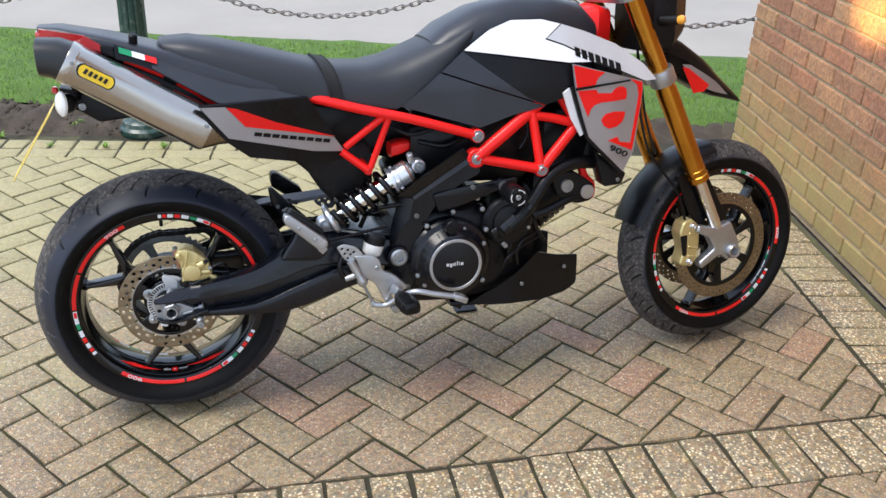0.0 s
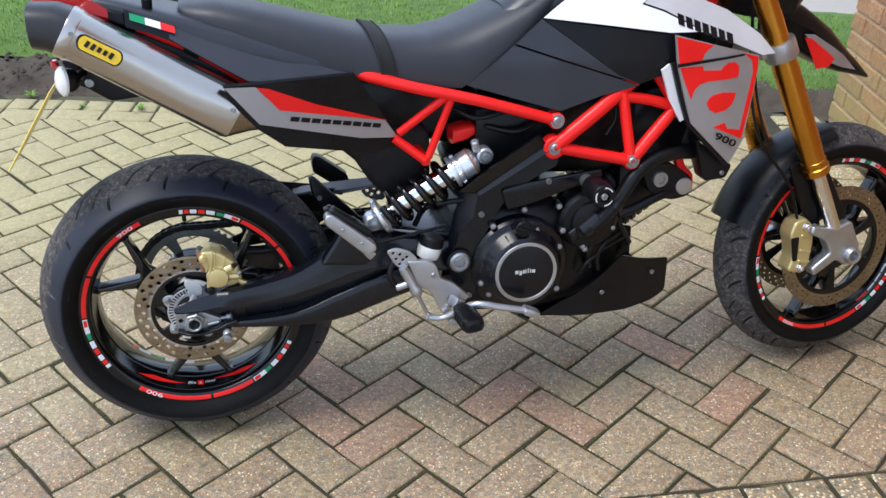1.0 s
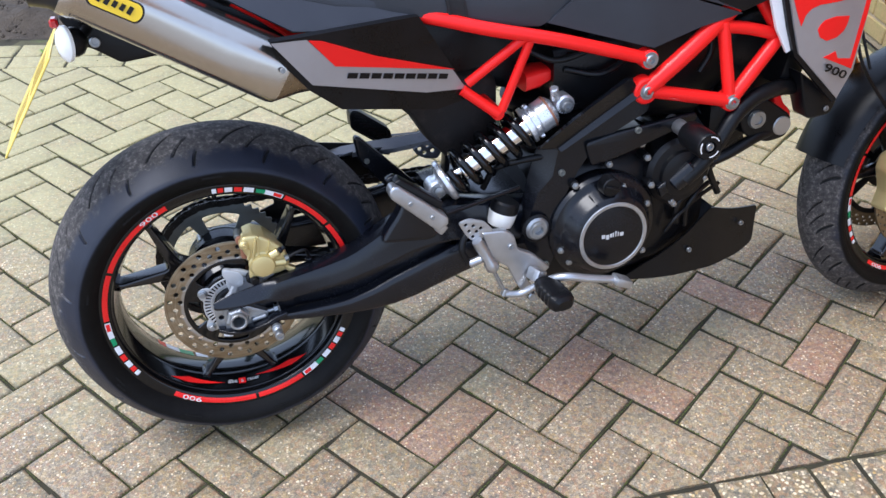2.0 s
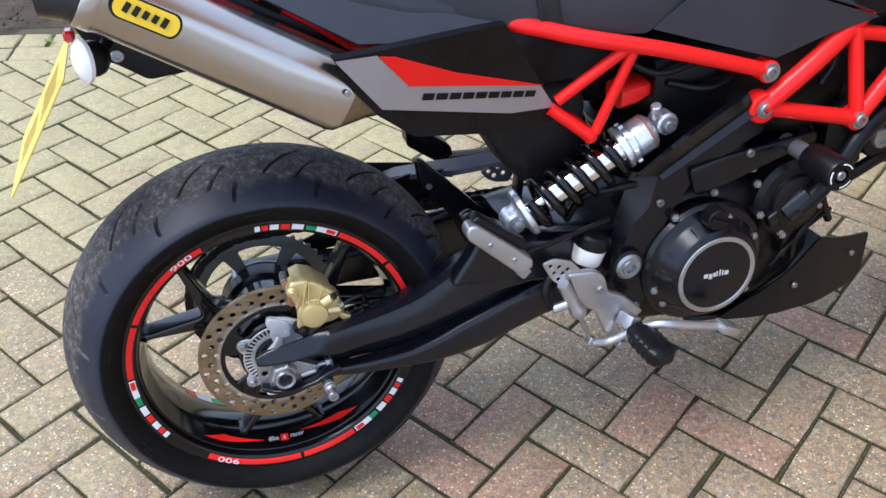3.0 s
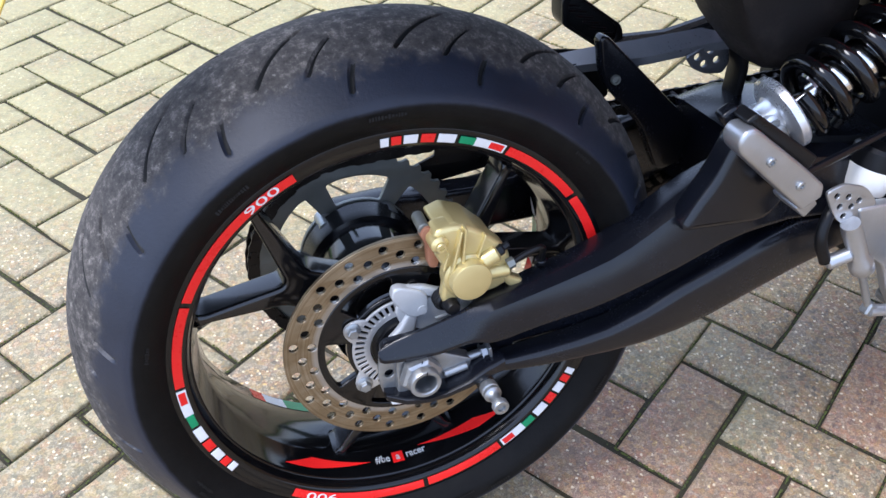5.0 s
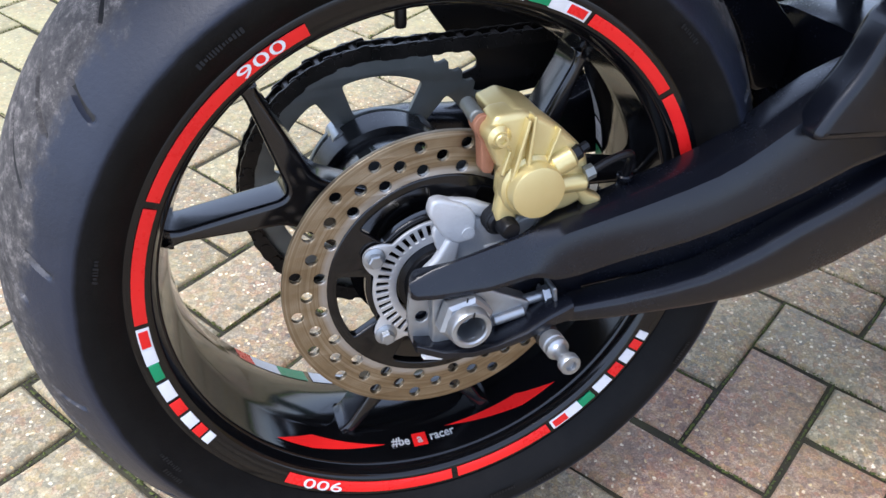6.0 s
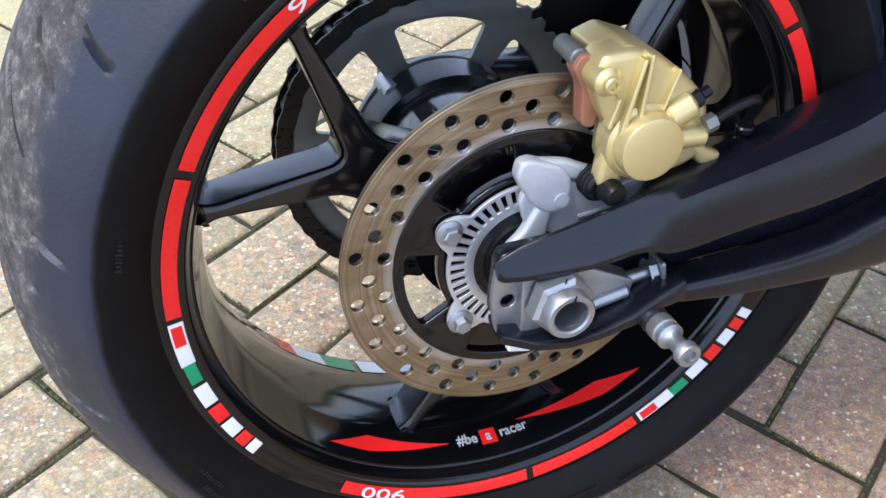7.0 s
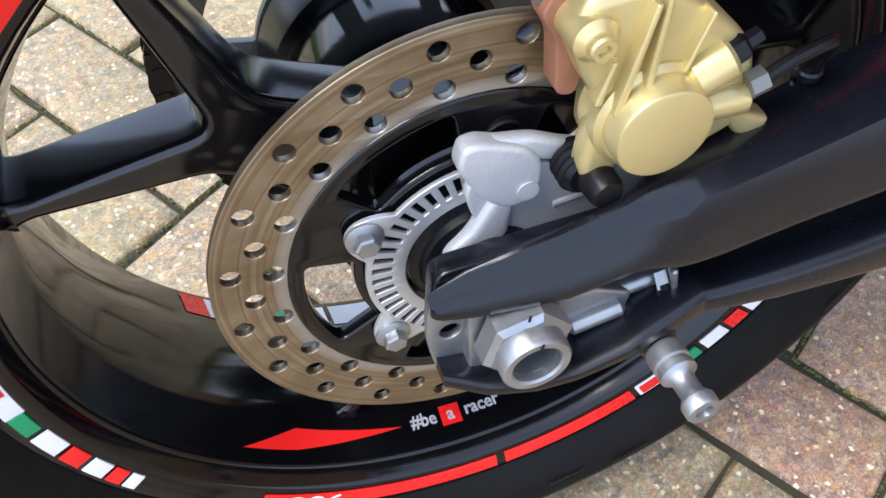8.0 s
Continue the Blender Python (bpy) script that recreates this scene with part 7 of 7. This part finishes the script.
bm = lathe([(0.0215, 0.0), (0.0215, 0.005), (0.016, 0.011), (0.008, 0.014), (0, 0.015)], bmesh_m, 28)
for v in bm.verts:
    v.co.z = 0.498 + (v.co.z - 0.498) * 1.25
part("indicator_lens", fixed(bm), lens_mat, lamp, "clear ribbed lens")
part("indicator_stalk", rod(bmesh.new(), (-0.15, -0.03, 0.497), (-0.16, -0.1, 0.498), 0.008, seg=14), plastic_black, lamp)
part("reflector", block((0.012, 0.02, 0.014), 0.003, m=pose(-0.188, -0.1, 0.527)), red_lens, lamp)
pm = pose(-0.252, 0.0, 0.404, 0, 33, 0)
number = part("number_plate", block((0.003, 0.2, 0.172), 0.001, m=pm), plate_mat, bike, "yellow rear number plate")
for k in range(7):
    part("plate_bar", block((0.0008, 0.018, 0.05), 0, m=pm @ pose(-0.0019, -0.055 + 0.028 * (k % 4) + 0.014 * (k > 3), 0.035 if k < 4 else -0.035)), plate_mark, number)


# ---- the setting: drive, wall, garden strip, road ----
def turned(x, y, degrees):
    return pose(x, y, 0, 0, 0, degrees)


FAR_EDGE = turned(-0.19, 1.765, -13.0)      # x along the far edge of the drive, y towards the road
NEAR_EDGE = turned(0.4, -0.447, -4.4)       # x along the pebbled course that crosses the drive
WALL_LINE = turned(2.247, 0.0, 77.0)        # x along the wall's foot, y towards the drive
LATTICE = pose(0.345, -0.1475, 0, 0, 0, -57.03)


def grid_sheet(x0, x1, y0, y1, step, m, height):
    bm = bmesh.new()
    nx, ny = max(1, round((x1 - x0) / step)), max(1, round((y1 - y0) / step))
    rows = []
    for j in range(ny + 1):
        row = []
        for i in range(nx + 1):
            p = m @ Vector((x0 + (x1 - x0) * i / nx, y0 + (y1 - y0) * j / ny, 0))
            p.z = height(p.x, p.y, (j / ny))
            row.append(bm.verts.new(p))
        rows.append(row)
    for a, b in zip(rows, rows[1:]):
        for i in range(nx):
            bm.faces.new((a[i], a[i + 1], b[i + 1], b[i]))
    return bm


def setting(name, bm, material, label, category, angle=60):
    ob = part(name, bm, material, None, label, angle)
    return tagged(ob, label, category, kind="structure")


# one sheet to the horizon, under everything
bm = bmesh.new()
bmesh.ops.create_grid(bm, x_segments=40, y_segments=40, size=600, matrix=pose(0, 0, -0.05))
setting("ground", bm, asphalt_mat, "plain dark ground under the drive and road", "ground")
# drive bed with sandy mossy joints
bed = setting("drive", grid_sheet(-2.6, 2.6, -4.2, 0.27, 0.03, FAR_EDGE,
              lambda x, y, v: -0.0065 + 0.003 * noise.noise((x * 9, y * 9, 0))), joint_mat,
              "block-paved drive in buff and brown herringbone with mossy joints", "driveway")
edging = setting("drive_edging", grid_sheet(-2.4, 1.6, -0.2, 0.0, 0.2, NEAR_EDGE, lambda x, y, v: -0.007), edge_joint_mat,
                 "course of pale pebble-faced blocks across the drive", "paving edge")
kerb = setting("drive_kerb", grid_sheet(-3.2, 2.6, 0.0, 0.26, 0.1, FAR_EDGE, lambda x, y, v: -0.007), edge_joint_mat,
               "two edging courses with moss along the flower bed", "paving edge")
margin = setting("wall_margin", grid_sheet(-2.2, 1.4, 0.02, 0.25, 0.1, WALL_LINE, lambda x, y, v: -0.007), edge_joint_mat,
                 "pale pebbled block course along the foot of the brick wall", "paving edge")
# flower bed, lawn strip and road
setting("flower_bed", grid_sheet(-3.4, 4.4, 0.27, 0.86, 0.022, FAR_EDGE,
        lambda x, y, v: -0.02 + 0.045 * math.sin(math.pi * min(v * 1.15, 1)) + 0.03 * noise.fractal((x * 8, y * 8, 1), 1, 2, 4)), soil_mat,
        "bare dark crumbly soil strip between drive and lawn", "flower bed")


def lawn_height(x, y, v):
    return 0.0 + 0.05 * min(1, v * 9) * min(1, (1 - v) * 12) + 0.012 * noise.fractal((x * 4, y * 4, 5), 1, 2, 3)


LAWN = FAR_EDGE @ pose(0, 0.64, 0, 0, 0, -4.6)
lawn = setting("lawn", grid_sheet(-3.5, 4.8, 0.0, 1.4, 0.05, LAWN, lawn_height), turf_mat,
               "narrow strip of bright green mown lawn by the road", "lawn")
setting("road", grid_sheet(-40, 45, 1.36, 60, 1.0, LAWN, lambda x, y, v: 0.01 + 0.02 * v), asphalt_mat,
        "pale grey worn tarmac road beyond the lawn", "road")

rng = random.Random(5)
verts, faces = [], []
for _ in range(26000):
    x, v = rng.uniform(-3.4, 4.7), rng.random()
    p = LAWN @ Vector((x, 1.3 * v, 0))
    p.z = lawn_height(p.x, p.y, v) - 0.004
    a, h, w = rng.uniform(0, math.tau), rng.uniform(0.018, 0.045), rng.uniform(0.0012, 0.0026)
    side, lean = Vector((math.cos(a), math.sin(a), 0)) * w, Vector((rng.gauss(0, 0.4), rng.gauss(0, 0.4), 1.0)).normalized() * h
    tip = lean * 0.95 + Vector((lean.x, lean.y, -abs(lean.x) - abs(lean.y))) * 0.5
    k = len(verts)
    verts += [p - side, p + side, p + lean * 0.6 + side * 0.7, p + lean * 0.6 - side * 0.7, p + tip]
    faces += [(k, k + 1, k + 2, k + 3), (k + 3, k + 2, k + 4)]
me = bpy.data.meshes.new("grass")
me.from_pydata(verts, [], faces)
me.materials.append(grass_mat)
tagged(new("grass", me), "short bright green lawn grass blades on the verge", "grass", kind="stuff")

# crumbs of soil
verts, faces = [], []
for _ in range(900):
    x, v = rng.uniform(-2.6, 1.4), rng.random()
    p = FAR_EDGE @ Vector((x, 0.24 + 0.55 * v**1.2, 0))
    r = rng.uniform(0.004, 0.02) * (0.5 + 0.5 * rng.random())
    p.z = 0.01 + 0.035 * math.sin(math.pi * min(v * 1.15, 1)) + r * 0.3
    k = len(verts)
    for d in ((1, 0, 0), (-1, 0, 0), (0, 1, 0), (0, -1, 0), (0, 0, 0.8), (0, 0, -0.8)):
        verts.append(p + Vector(d) * r * rng.uniform(0.7, 1.2))
    faces += [(k + a, k + b, k + c) for a, b, c in ((0, 2, 4), (2, 1, 4), (1, 3, 4), (3, 0, 4), (2, 0, 5), (1, 2, 5), (3, 1, 5), (0, 3, 5))]
me = bpy.data.meshes.new("soil_crumbs")
me.from_pydata(verts, [], faces)
me.materials.append(soil_mat)
tagged(new("soil_crumbs", me), "loose clods of dark soil on the flower bed", "soil", kind="stuff")


# weeds at the edge of the paving
def weed(x, y, size, group):
    r = random.Random(int(x * 900) + int(y * 70))
    bm = bmesh.new()
    for k in range(26):
        a, h = r.uniform(0, math.tau), size * r.uniform(0.5, 1.1)
        out = Vector((math.cos(a), math.sin(a), 0))
        side = Vector((-out.y, out.x, 0)) * size * 0.07
        p = out * size * 0.15 * r.random()
        mid, tip = p + out * h * 0.4 + Vector((0, 0, h * 0.6)), p + out * h * r.uniform(0.7, 1.1) + Vector((0, 0, h * r.uniform(0.3, 0.7)))
        v = [bm.verts.new(q) for q in (p - side, p + side, mid + side, mid - side, tip)]
        bm.faces.new(v[:4])
        bm.faces.new((v[3], v[2], v[4]))
    plant = thing("weed", pose(x, y, 0.0), label="small tuft of green weed in a paving joint", category="weed", group=group)
    part("leaves", bm, grass_mat, plant)


# green iron post with a fluted shaft on a round foot
def garden_post(m, group):
    post = thing("chain_post", m, label="dark green fluted iron post with round foot", category="bollard", group=group)
    prof = [(0.0, 0), (0.105, 0), (0.11, 0.012), (0.108, 0.03), (0.094, 0.042), (0.09, 0.06), (0.078, 0.07), (0.07, 0.09), (0.0, 0.09)]
    up = pose(0, 0, 0, 90)
    part("foot", fixed(lathe([(r, h) for r, h in prof], up, 40)), post_mat, post)
    rings = []
    for h, r in ((0.085, 0.062), (0.11, 0.058), (0.8, 0.055), (0.84, 0.058)):
        rings.append([(r * (1 - 0.09 * (k % 4 == 0)) * math.cos(math.tau * k / 48), r * (1 - 0.09 * (k % 4 == 0)) * math.sin(math.tau * k / 48), h) for k in range(48)])
    part("shaft", fixed(skin(bmesh.new(), rings)), post_mat, post)
    part("finial", fixed(lathe([(0, 0.84), (0.07, 0.84), (0.072, 0.86), (0.06, 0.875), (0.045, 0.88), (0.058, 0.91), (0.062, 0.94), (0.05, 0.975), (0.02, 0.99), (0, 0.992)], up, 32)), post_mat, post)
    bm = bmesh.new()
    for s in (-1, 1):
        tube(bm, [(s * (0.055 + 0.018 * (1 - math.cos(a))), 0, 0.75 + 0.02 * math.sin(a)) for a in (math.pi * k / 8 - math.pi / 2 for k in range(9))], 0.005, 8)
    part("chain_eye", bm, chain_mat, post)
    return post


POST_ROW = FAR_EDGE @ pose(0.06, 0.33, -0.005, 0, 0, -1.0)
first = garden_post(POST_ROW, "posts along the lawn")
for s in (1.6, 3.2, -1.6):
    copy_thing(first, POST_ROW @ pose(s, 0, 0))


def link_chain(x0, x1, sag):
    rope = thing("post_chain", POST_ROW, label="sagging galvanised chain between green posts", category="chain", group="chains between posts")
    n = int((x1 - x0) / 0.034)
    ring = [(0.017 * math.cos(a) + 0.008 * math.copysign(1, math.cos(a)), 0.010 * math.sin(a), 0) for a in (math.tau * k / 12 for k in range(13))]
    bm = bmesh.new()
    for i in range(n + 1):
        t = i / n
        z = 0.75 - sag * 4 * t * (1 - t)
        slope = math.degrees(math.atan2(-sag * 4 * (1 - 2 * t), x1 - x0))
        m = pose(x0 + (x1 - x0) * t, 0, z, 0, -slope, 0) @ pose(0, 0, 0, 90 if i % 2 else 0)
        tube(bm, [m @ Vector(p) for p in ring], 0.0034, 6)
    part("chain_run", bm, chain_mat, rope)


link_chain(0.07, 1.53, 0.2)
link_chain(1.67, 3.13, 0.2)
link_chain(-1.53, -0.07, 0.2)

# ---- brick wall of the house ----
wall = setting("wall_house", block((3.56, 0.2, 2.7), 0, m=WALL_LINE @ pose(-0.38, -0.112, 1.33)), mortar_mat,
               "weathered red brick house wall, greened with algae low down", "wall")
side = setting("wall_house_side", block((0.2, 3.0, 2.7), 0, m=WALL_LINE @ pose(1.295, -1.716, 1.33)), mortar_mat,
               "return of the red brick house wall", "wall")


def brick_mesh(length, depth=0.03, height=0.065):
    bm = block((length, depth, height), 0.004)
    for v in bm.verts:
        v.co += noise.noise_vector(v.co * 40 + Vector((length * 90, 0, 0))) * 0.0015
    me = bpy.data.meshes.new("brick")
    bm.to_mesh(me)
    bm.free()
    me.materials.append(brick_mat)
    return me


whole, half = brick_mesh(0.215), brick_mesh(0.1025)
rng = random.Random(8)
upper = []
for course in range(35):
    z = 0.036 + course * 0.075
    x = 1.405
    shift = course % 2
    while x > -2.1:
        use = half if shift and x > 1.38 else whole
        ln = 0.1025 if use is half else 0.215
        if x < -0.75 or course > 21:
            upper.append((use, WALL_LINE @ pose(x - ln / 2, -0.02, z)))
        else:
            b = new("brick", use)
            b.parent = wall
            b.matrix_world = WALL_LINE @ pose(x - ln / 2, -0.02 + rng.gauss(0, 0.0008), z, rng.gauss(0, 0.25), rng.gauss(0, 0.25), rng.gauss(0, 0.3))
        x -= ln + 0.01
for course in range(35):
    for k in range(13):
        upper.append((whole, WALL_LINE @ pose(1.388, -0.165 - 0.11 * (course % 2) - 0.225 * k, 0.036 + course * 0.075, 0, 0, 90)))
bm = bmesh.new()
for me, m in upper:
    me = me.copy()
    me.transform(m)
    bm.from_mesh(me)
    bpy.data.meshes.remove(me)
tagged(part("upper_bricks", bm, brick_mat, wall, "further weathered red bricks of the house"), kind="stuff")

# ---- paving blocks ----
PITCH, JOINT, DEEP = 0.1, 0.0062, 0.05


def paver_mesh(name, length, width, material, seed, wear=0.004):
    bm = bmesh.new()
    r = random.Random(seed)
    a, b = length / 2, width / 2
    loops = []
    for inset, z in ((0, -DEEP), (0, -wear * 1.2), (wear * 0.5, -wear * 0.35), (wear * 1.6, 0.0)):
        ring = []
        for x, y in ((-a, -b), (0, -b), (a, -b), (a, 0), (a, b), (0, b), (-a, b), (-a, 0)):
            sx, sy = (x > 0) - (x < 0), (y > 0) - (y < 0)
            ring.append((x - sx * inset + r.gauss(0, 0.0011), y - sy * inset + r.gauss(0, 0.0011), z + r.gauss(0, 0.0004)))
        loops.append(ring)
    skin(bm, loops)
    me = bpy.data.meshes.new(name)
    bm.to_mesh(me)
    bm.free()
    me.materials.append(material)
    me.shade_smooth()
    me.set_sharp_from_angle(angle=radians(50))
    return me


shapes = [paver_mesh("paver", 2 * PITCH - JOINT, PITCH - JOINT, paver_mat, k) for k in range(6)]
red_shapes = [paver_mesh("paver", 2 * PITCH - JOINT, PITCH - JOINT, paver_red_mat, 20 + k) for k in range(3)]
RED_SPOTS = [Vector((x, y, 0)) for x, y in ((0.4, -0.015), (0.405, -0.17), (0.67, -0.106), (0.3, 0.004), (1.2, -0.2), (1.15, -0.05), (0.78, -0.266), (0.2, -0.09), (1.246, -0.305), (1.838, -0.182), (0.86, 0.35), (0.55, 0.62), (1.716, -0.394), (-0.25, 0.75), (0.7, 1.1), (0.1, 1.35))]
pebbled = [paver_mesh("edging_block", 2 * PITCH - 0.006, PITCH - 0.008, edging_mat, 50 + k, 0.006) for k in range(5)]


def cut_block(me, m, planes):
    """A copy of a block trimmed along lines, in the world."""
    bm = bmesh.new()
    bm.from_mesh(me)
    bmesh.ops.transform(bm, matrix=m, verts=bm.verts[:])
    for at, out in planes:
        g = bm.verts[:] + bm.edges[:] + bm.faces[:]
        made = bmesh.ops.bisect_plane(bm, geom=g, plane_co=at, plane_no=out, clear_outer=True)
        edges = [e for e in made["geom_cut"] if isinstance(e, bmesh.types.BMEdge)]
        if edges:
            bmesh.ops.holes_fill(bm, edges=edges)
        if not bm.faces:
            break
    return bm


WALL_GAP = 0.255
lines = {
    "near": (NEAR_EDGE @ Vector((0, 0.003, 0)), NEAR_EDGE.to_3x3() @ Vector((0, -1, 0))),
    "below": (NEAR_EDGE @ Vector((0, -0.205, 0)), NEAR_EDGE.to_3x3() @ Vector((0, 1, 0))),
    "far": (FAR_EDGE @ Vector((0, -0.003, 0)), FAR_EDGE.to_3x3() @ Vector((0, 1, 0))),
    "wall": (WALL_LINE @ Vector((0, WALL_GAP + 0.003, 0)), WALL_LINE.to_3x3() @ Vector((0, -1, 0))),
}
rng = random.Random(3)
laid, rest = 0, bmesh.new()
spots = []
for i in range(-60, 61):
    for j in range(-30, 31):
        for kind in (0, 1):
            u, v = i + 2 * j, -i + 2 * j
            cu, cv = (u, v + 0.5) if kind == 0 else (u + 1.5, v + 1)
            m = LATTICE @ pose(cv * PITCH, cu * PITCH, 0, 0, 0, 90 if kind == 0 else 0)
            p = m.translation
            if -2.9 < p.x < 2.6 and -2.5 < p.y < 2.5:
                spots.append((m, p))
spots.sort(key=lambda s: (s[1].x - 0.55) ** 2 * 0.5 + (s[1].y - 0.1) ** 2)
for m, p in spots:
    jig = pose(rng.gauss(0, 0.0012), rng.gauss(0, 0.0012), rng.gauss(-0.001, 0.0009), rng.gauss(0, 0.35), rng.gauss(0, 0.25), rng.gauss(0, 0.45))
    m = m @ jig
    outside = [n for n, (at, out) in lines.items() if (p - at).dot(out) > 0]
    reach = {n: (p - at).dot(out) for n, (at, out) in lines.items()}
    if reach["far"] > 0.11 or reach["wall"] > 0.11:
        continue
    halves = []
    if reach["near"] < 0.11:
        halves.append("near")
    if reach["below"] < 0.11:
        halves.append("below")
    me = shapes[rng.randrange(6)]
    if any((p - q).length < 0.062 for q in RED_SPOTS):
        me = red_shapes[rng.randrange(3)]
    for h in halves:
        cuts = [lines[n] for n in (h, "far", "wall") if reach[n] > -0.115]
        if not cuts and laid < 290:
            b = new("paver", me)
            b.parent, b.matrix_world = bed, m
            laid += 1
            continue
        bm = cut_block(me, m, cuts)
        if not bm.faces:
            bm.free()
            continue
        if cuts and laid < 290:
            part("paver", bm, me.materials[0], bed, angle=50)
            laid += 1
        else:
            me2 = bpy.data.meshes.new("rest")
            bm.to_mesh(me2)
            rest.from_mesh(me2)
            bpy.data.meshes.remove(me2)
            bm.free()
tagged(part("far_pavers", rest, paver_far_mat, bed, "further buff and brown paving blocks", 50), kind="stuff")


def course(parent, frame_m, x0, x1, y, across, step, meshes, count=None):
    """A row of edging blocks; across: laid with their length over the row."""
    x = x0
    while x < x1:
        m = frame_m @ pose(x + step / 2, y, rng.gauss(-0.001, 0.0012), rng.gauss(0, 0.4), rng.gauss(0, 0.4), (90 if across else 0) + rng.gauss(0, 0.5))
        b = new("edging_block", meshes[rng.randrange(len(meshes))])
        b.parent, b.matrix_world = parent, m
        x += step


course(edging, NEAR_EDGE, -2.4, 1.55, -0.101, True, 0.1, pebbled)
course(margin, WALL_LINE, -2.1, 1.4, 0.143, True, 0.1, pebbled)
long_edge = [paver_mesh("edging_block", 0.194, 0.094, paver_mat, 70 + k, 0.006) for k in range(4)]
course(kerb, FAR_EDGE, -2.6, 2.2, 0.052, False, 0.2, long_edge)
course(kerb, FAR_EDGE, -2.6, 2.2, 0.155, True, 0.1, [paver_mesh("edging_block", 0.1, 0.092, paver_mat, 80 + k, 0.007) for k in range(4)])


# moss cushions in the joints
verts, faces = [], []
for m, p in spots:
    if not (-0.9 < p.x < 2.0 and -1.0 < p.y < 1.75):
        continue
    for _ in range(120):
        s, e = rng.uniform(-1, 1), rng.choice((-1, 1))
        q = m @ (Vector((s * PITCH, e * PITCH / 2, 0)) if rng.random() < 0.67 else Vector((e * PITCH, s * PITCH / 2, 0)))
        if noise.noise((q.x * 2.3, q.y * 2.3, 7.0)) + 0.35 * noise.noise((q.x * 9, q.y * 9, 3.0)) < -0.28 or abs((NEAR_EDGE.inverted() @ q).y + 0.1) < 0.1:
            continue
        r = rng.uniform(0.0006, 0.0017)
        q.z = -0.0045 + rng.uniform(0, 0.003)
        k = len(verts)
        for d in ((1, 0, 0), (-1, 0, 0), (0, 1, 0), (0, -1, 0), (0, 0, 1)):
            verts.append(q + Vector(d) * r * rng.uniform(0.5, 1.9))
        faces += [(k + a, k + b, k + c) for a, b, c in ((0, 2, 4), (2, 1, 4), (1, 3, 4), (3, 0, 4))]
me = bpy.data.meshes.new("moss")
me.from_pydata(verts, [], faces)
me.materials.append(moss_mat)
tagged(new("moss", me), "small green moss cushions in the paving joints", "moss", kind="stuff")

WEEDS = ((-0.225, 1.894, 0.045), (0.018, 1.843, 0.05), (-0.36, 2.2, 0.07), (0.35, 1.78, 0.04), (-0.66, 2.1, 0.05), (-0.45, 1.95, 0.035), (0.16, 1.83, 0.03))
for x, y, size in WEEDS:
    weed(x, y, size * 0.7, "weeds along the paving edge")
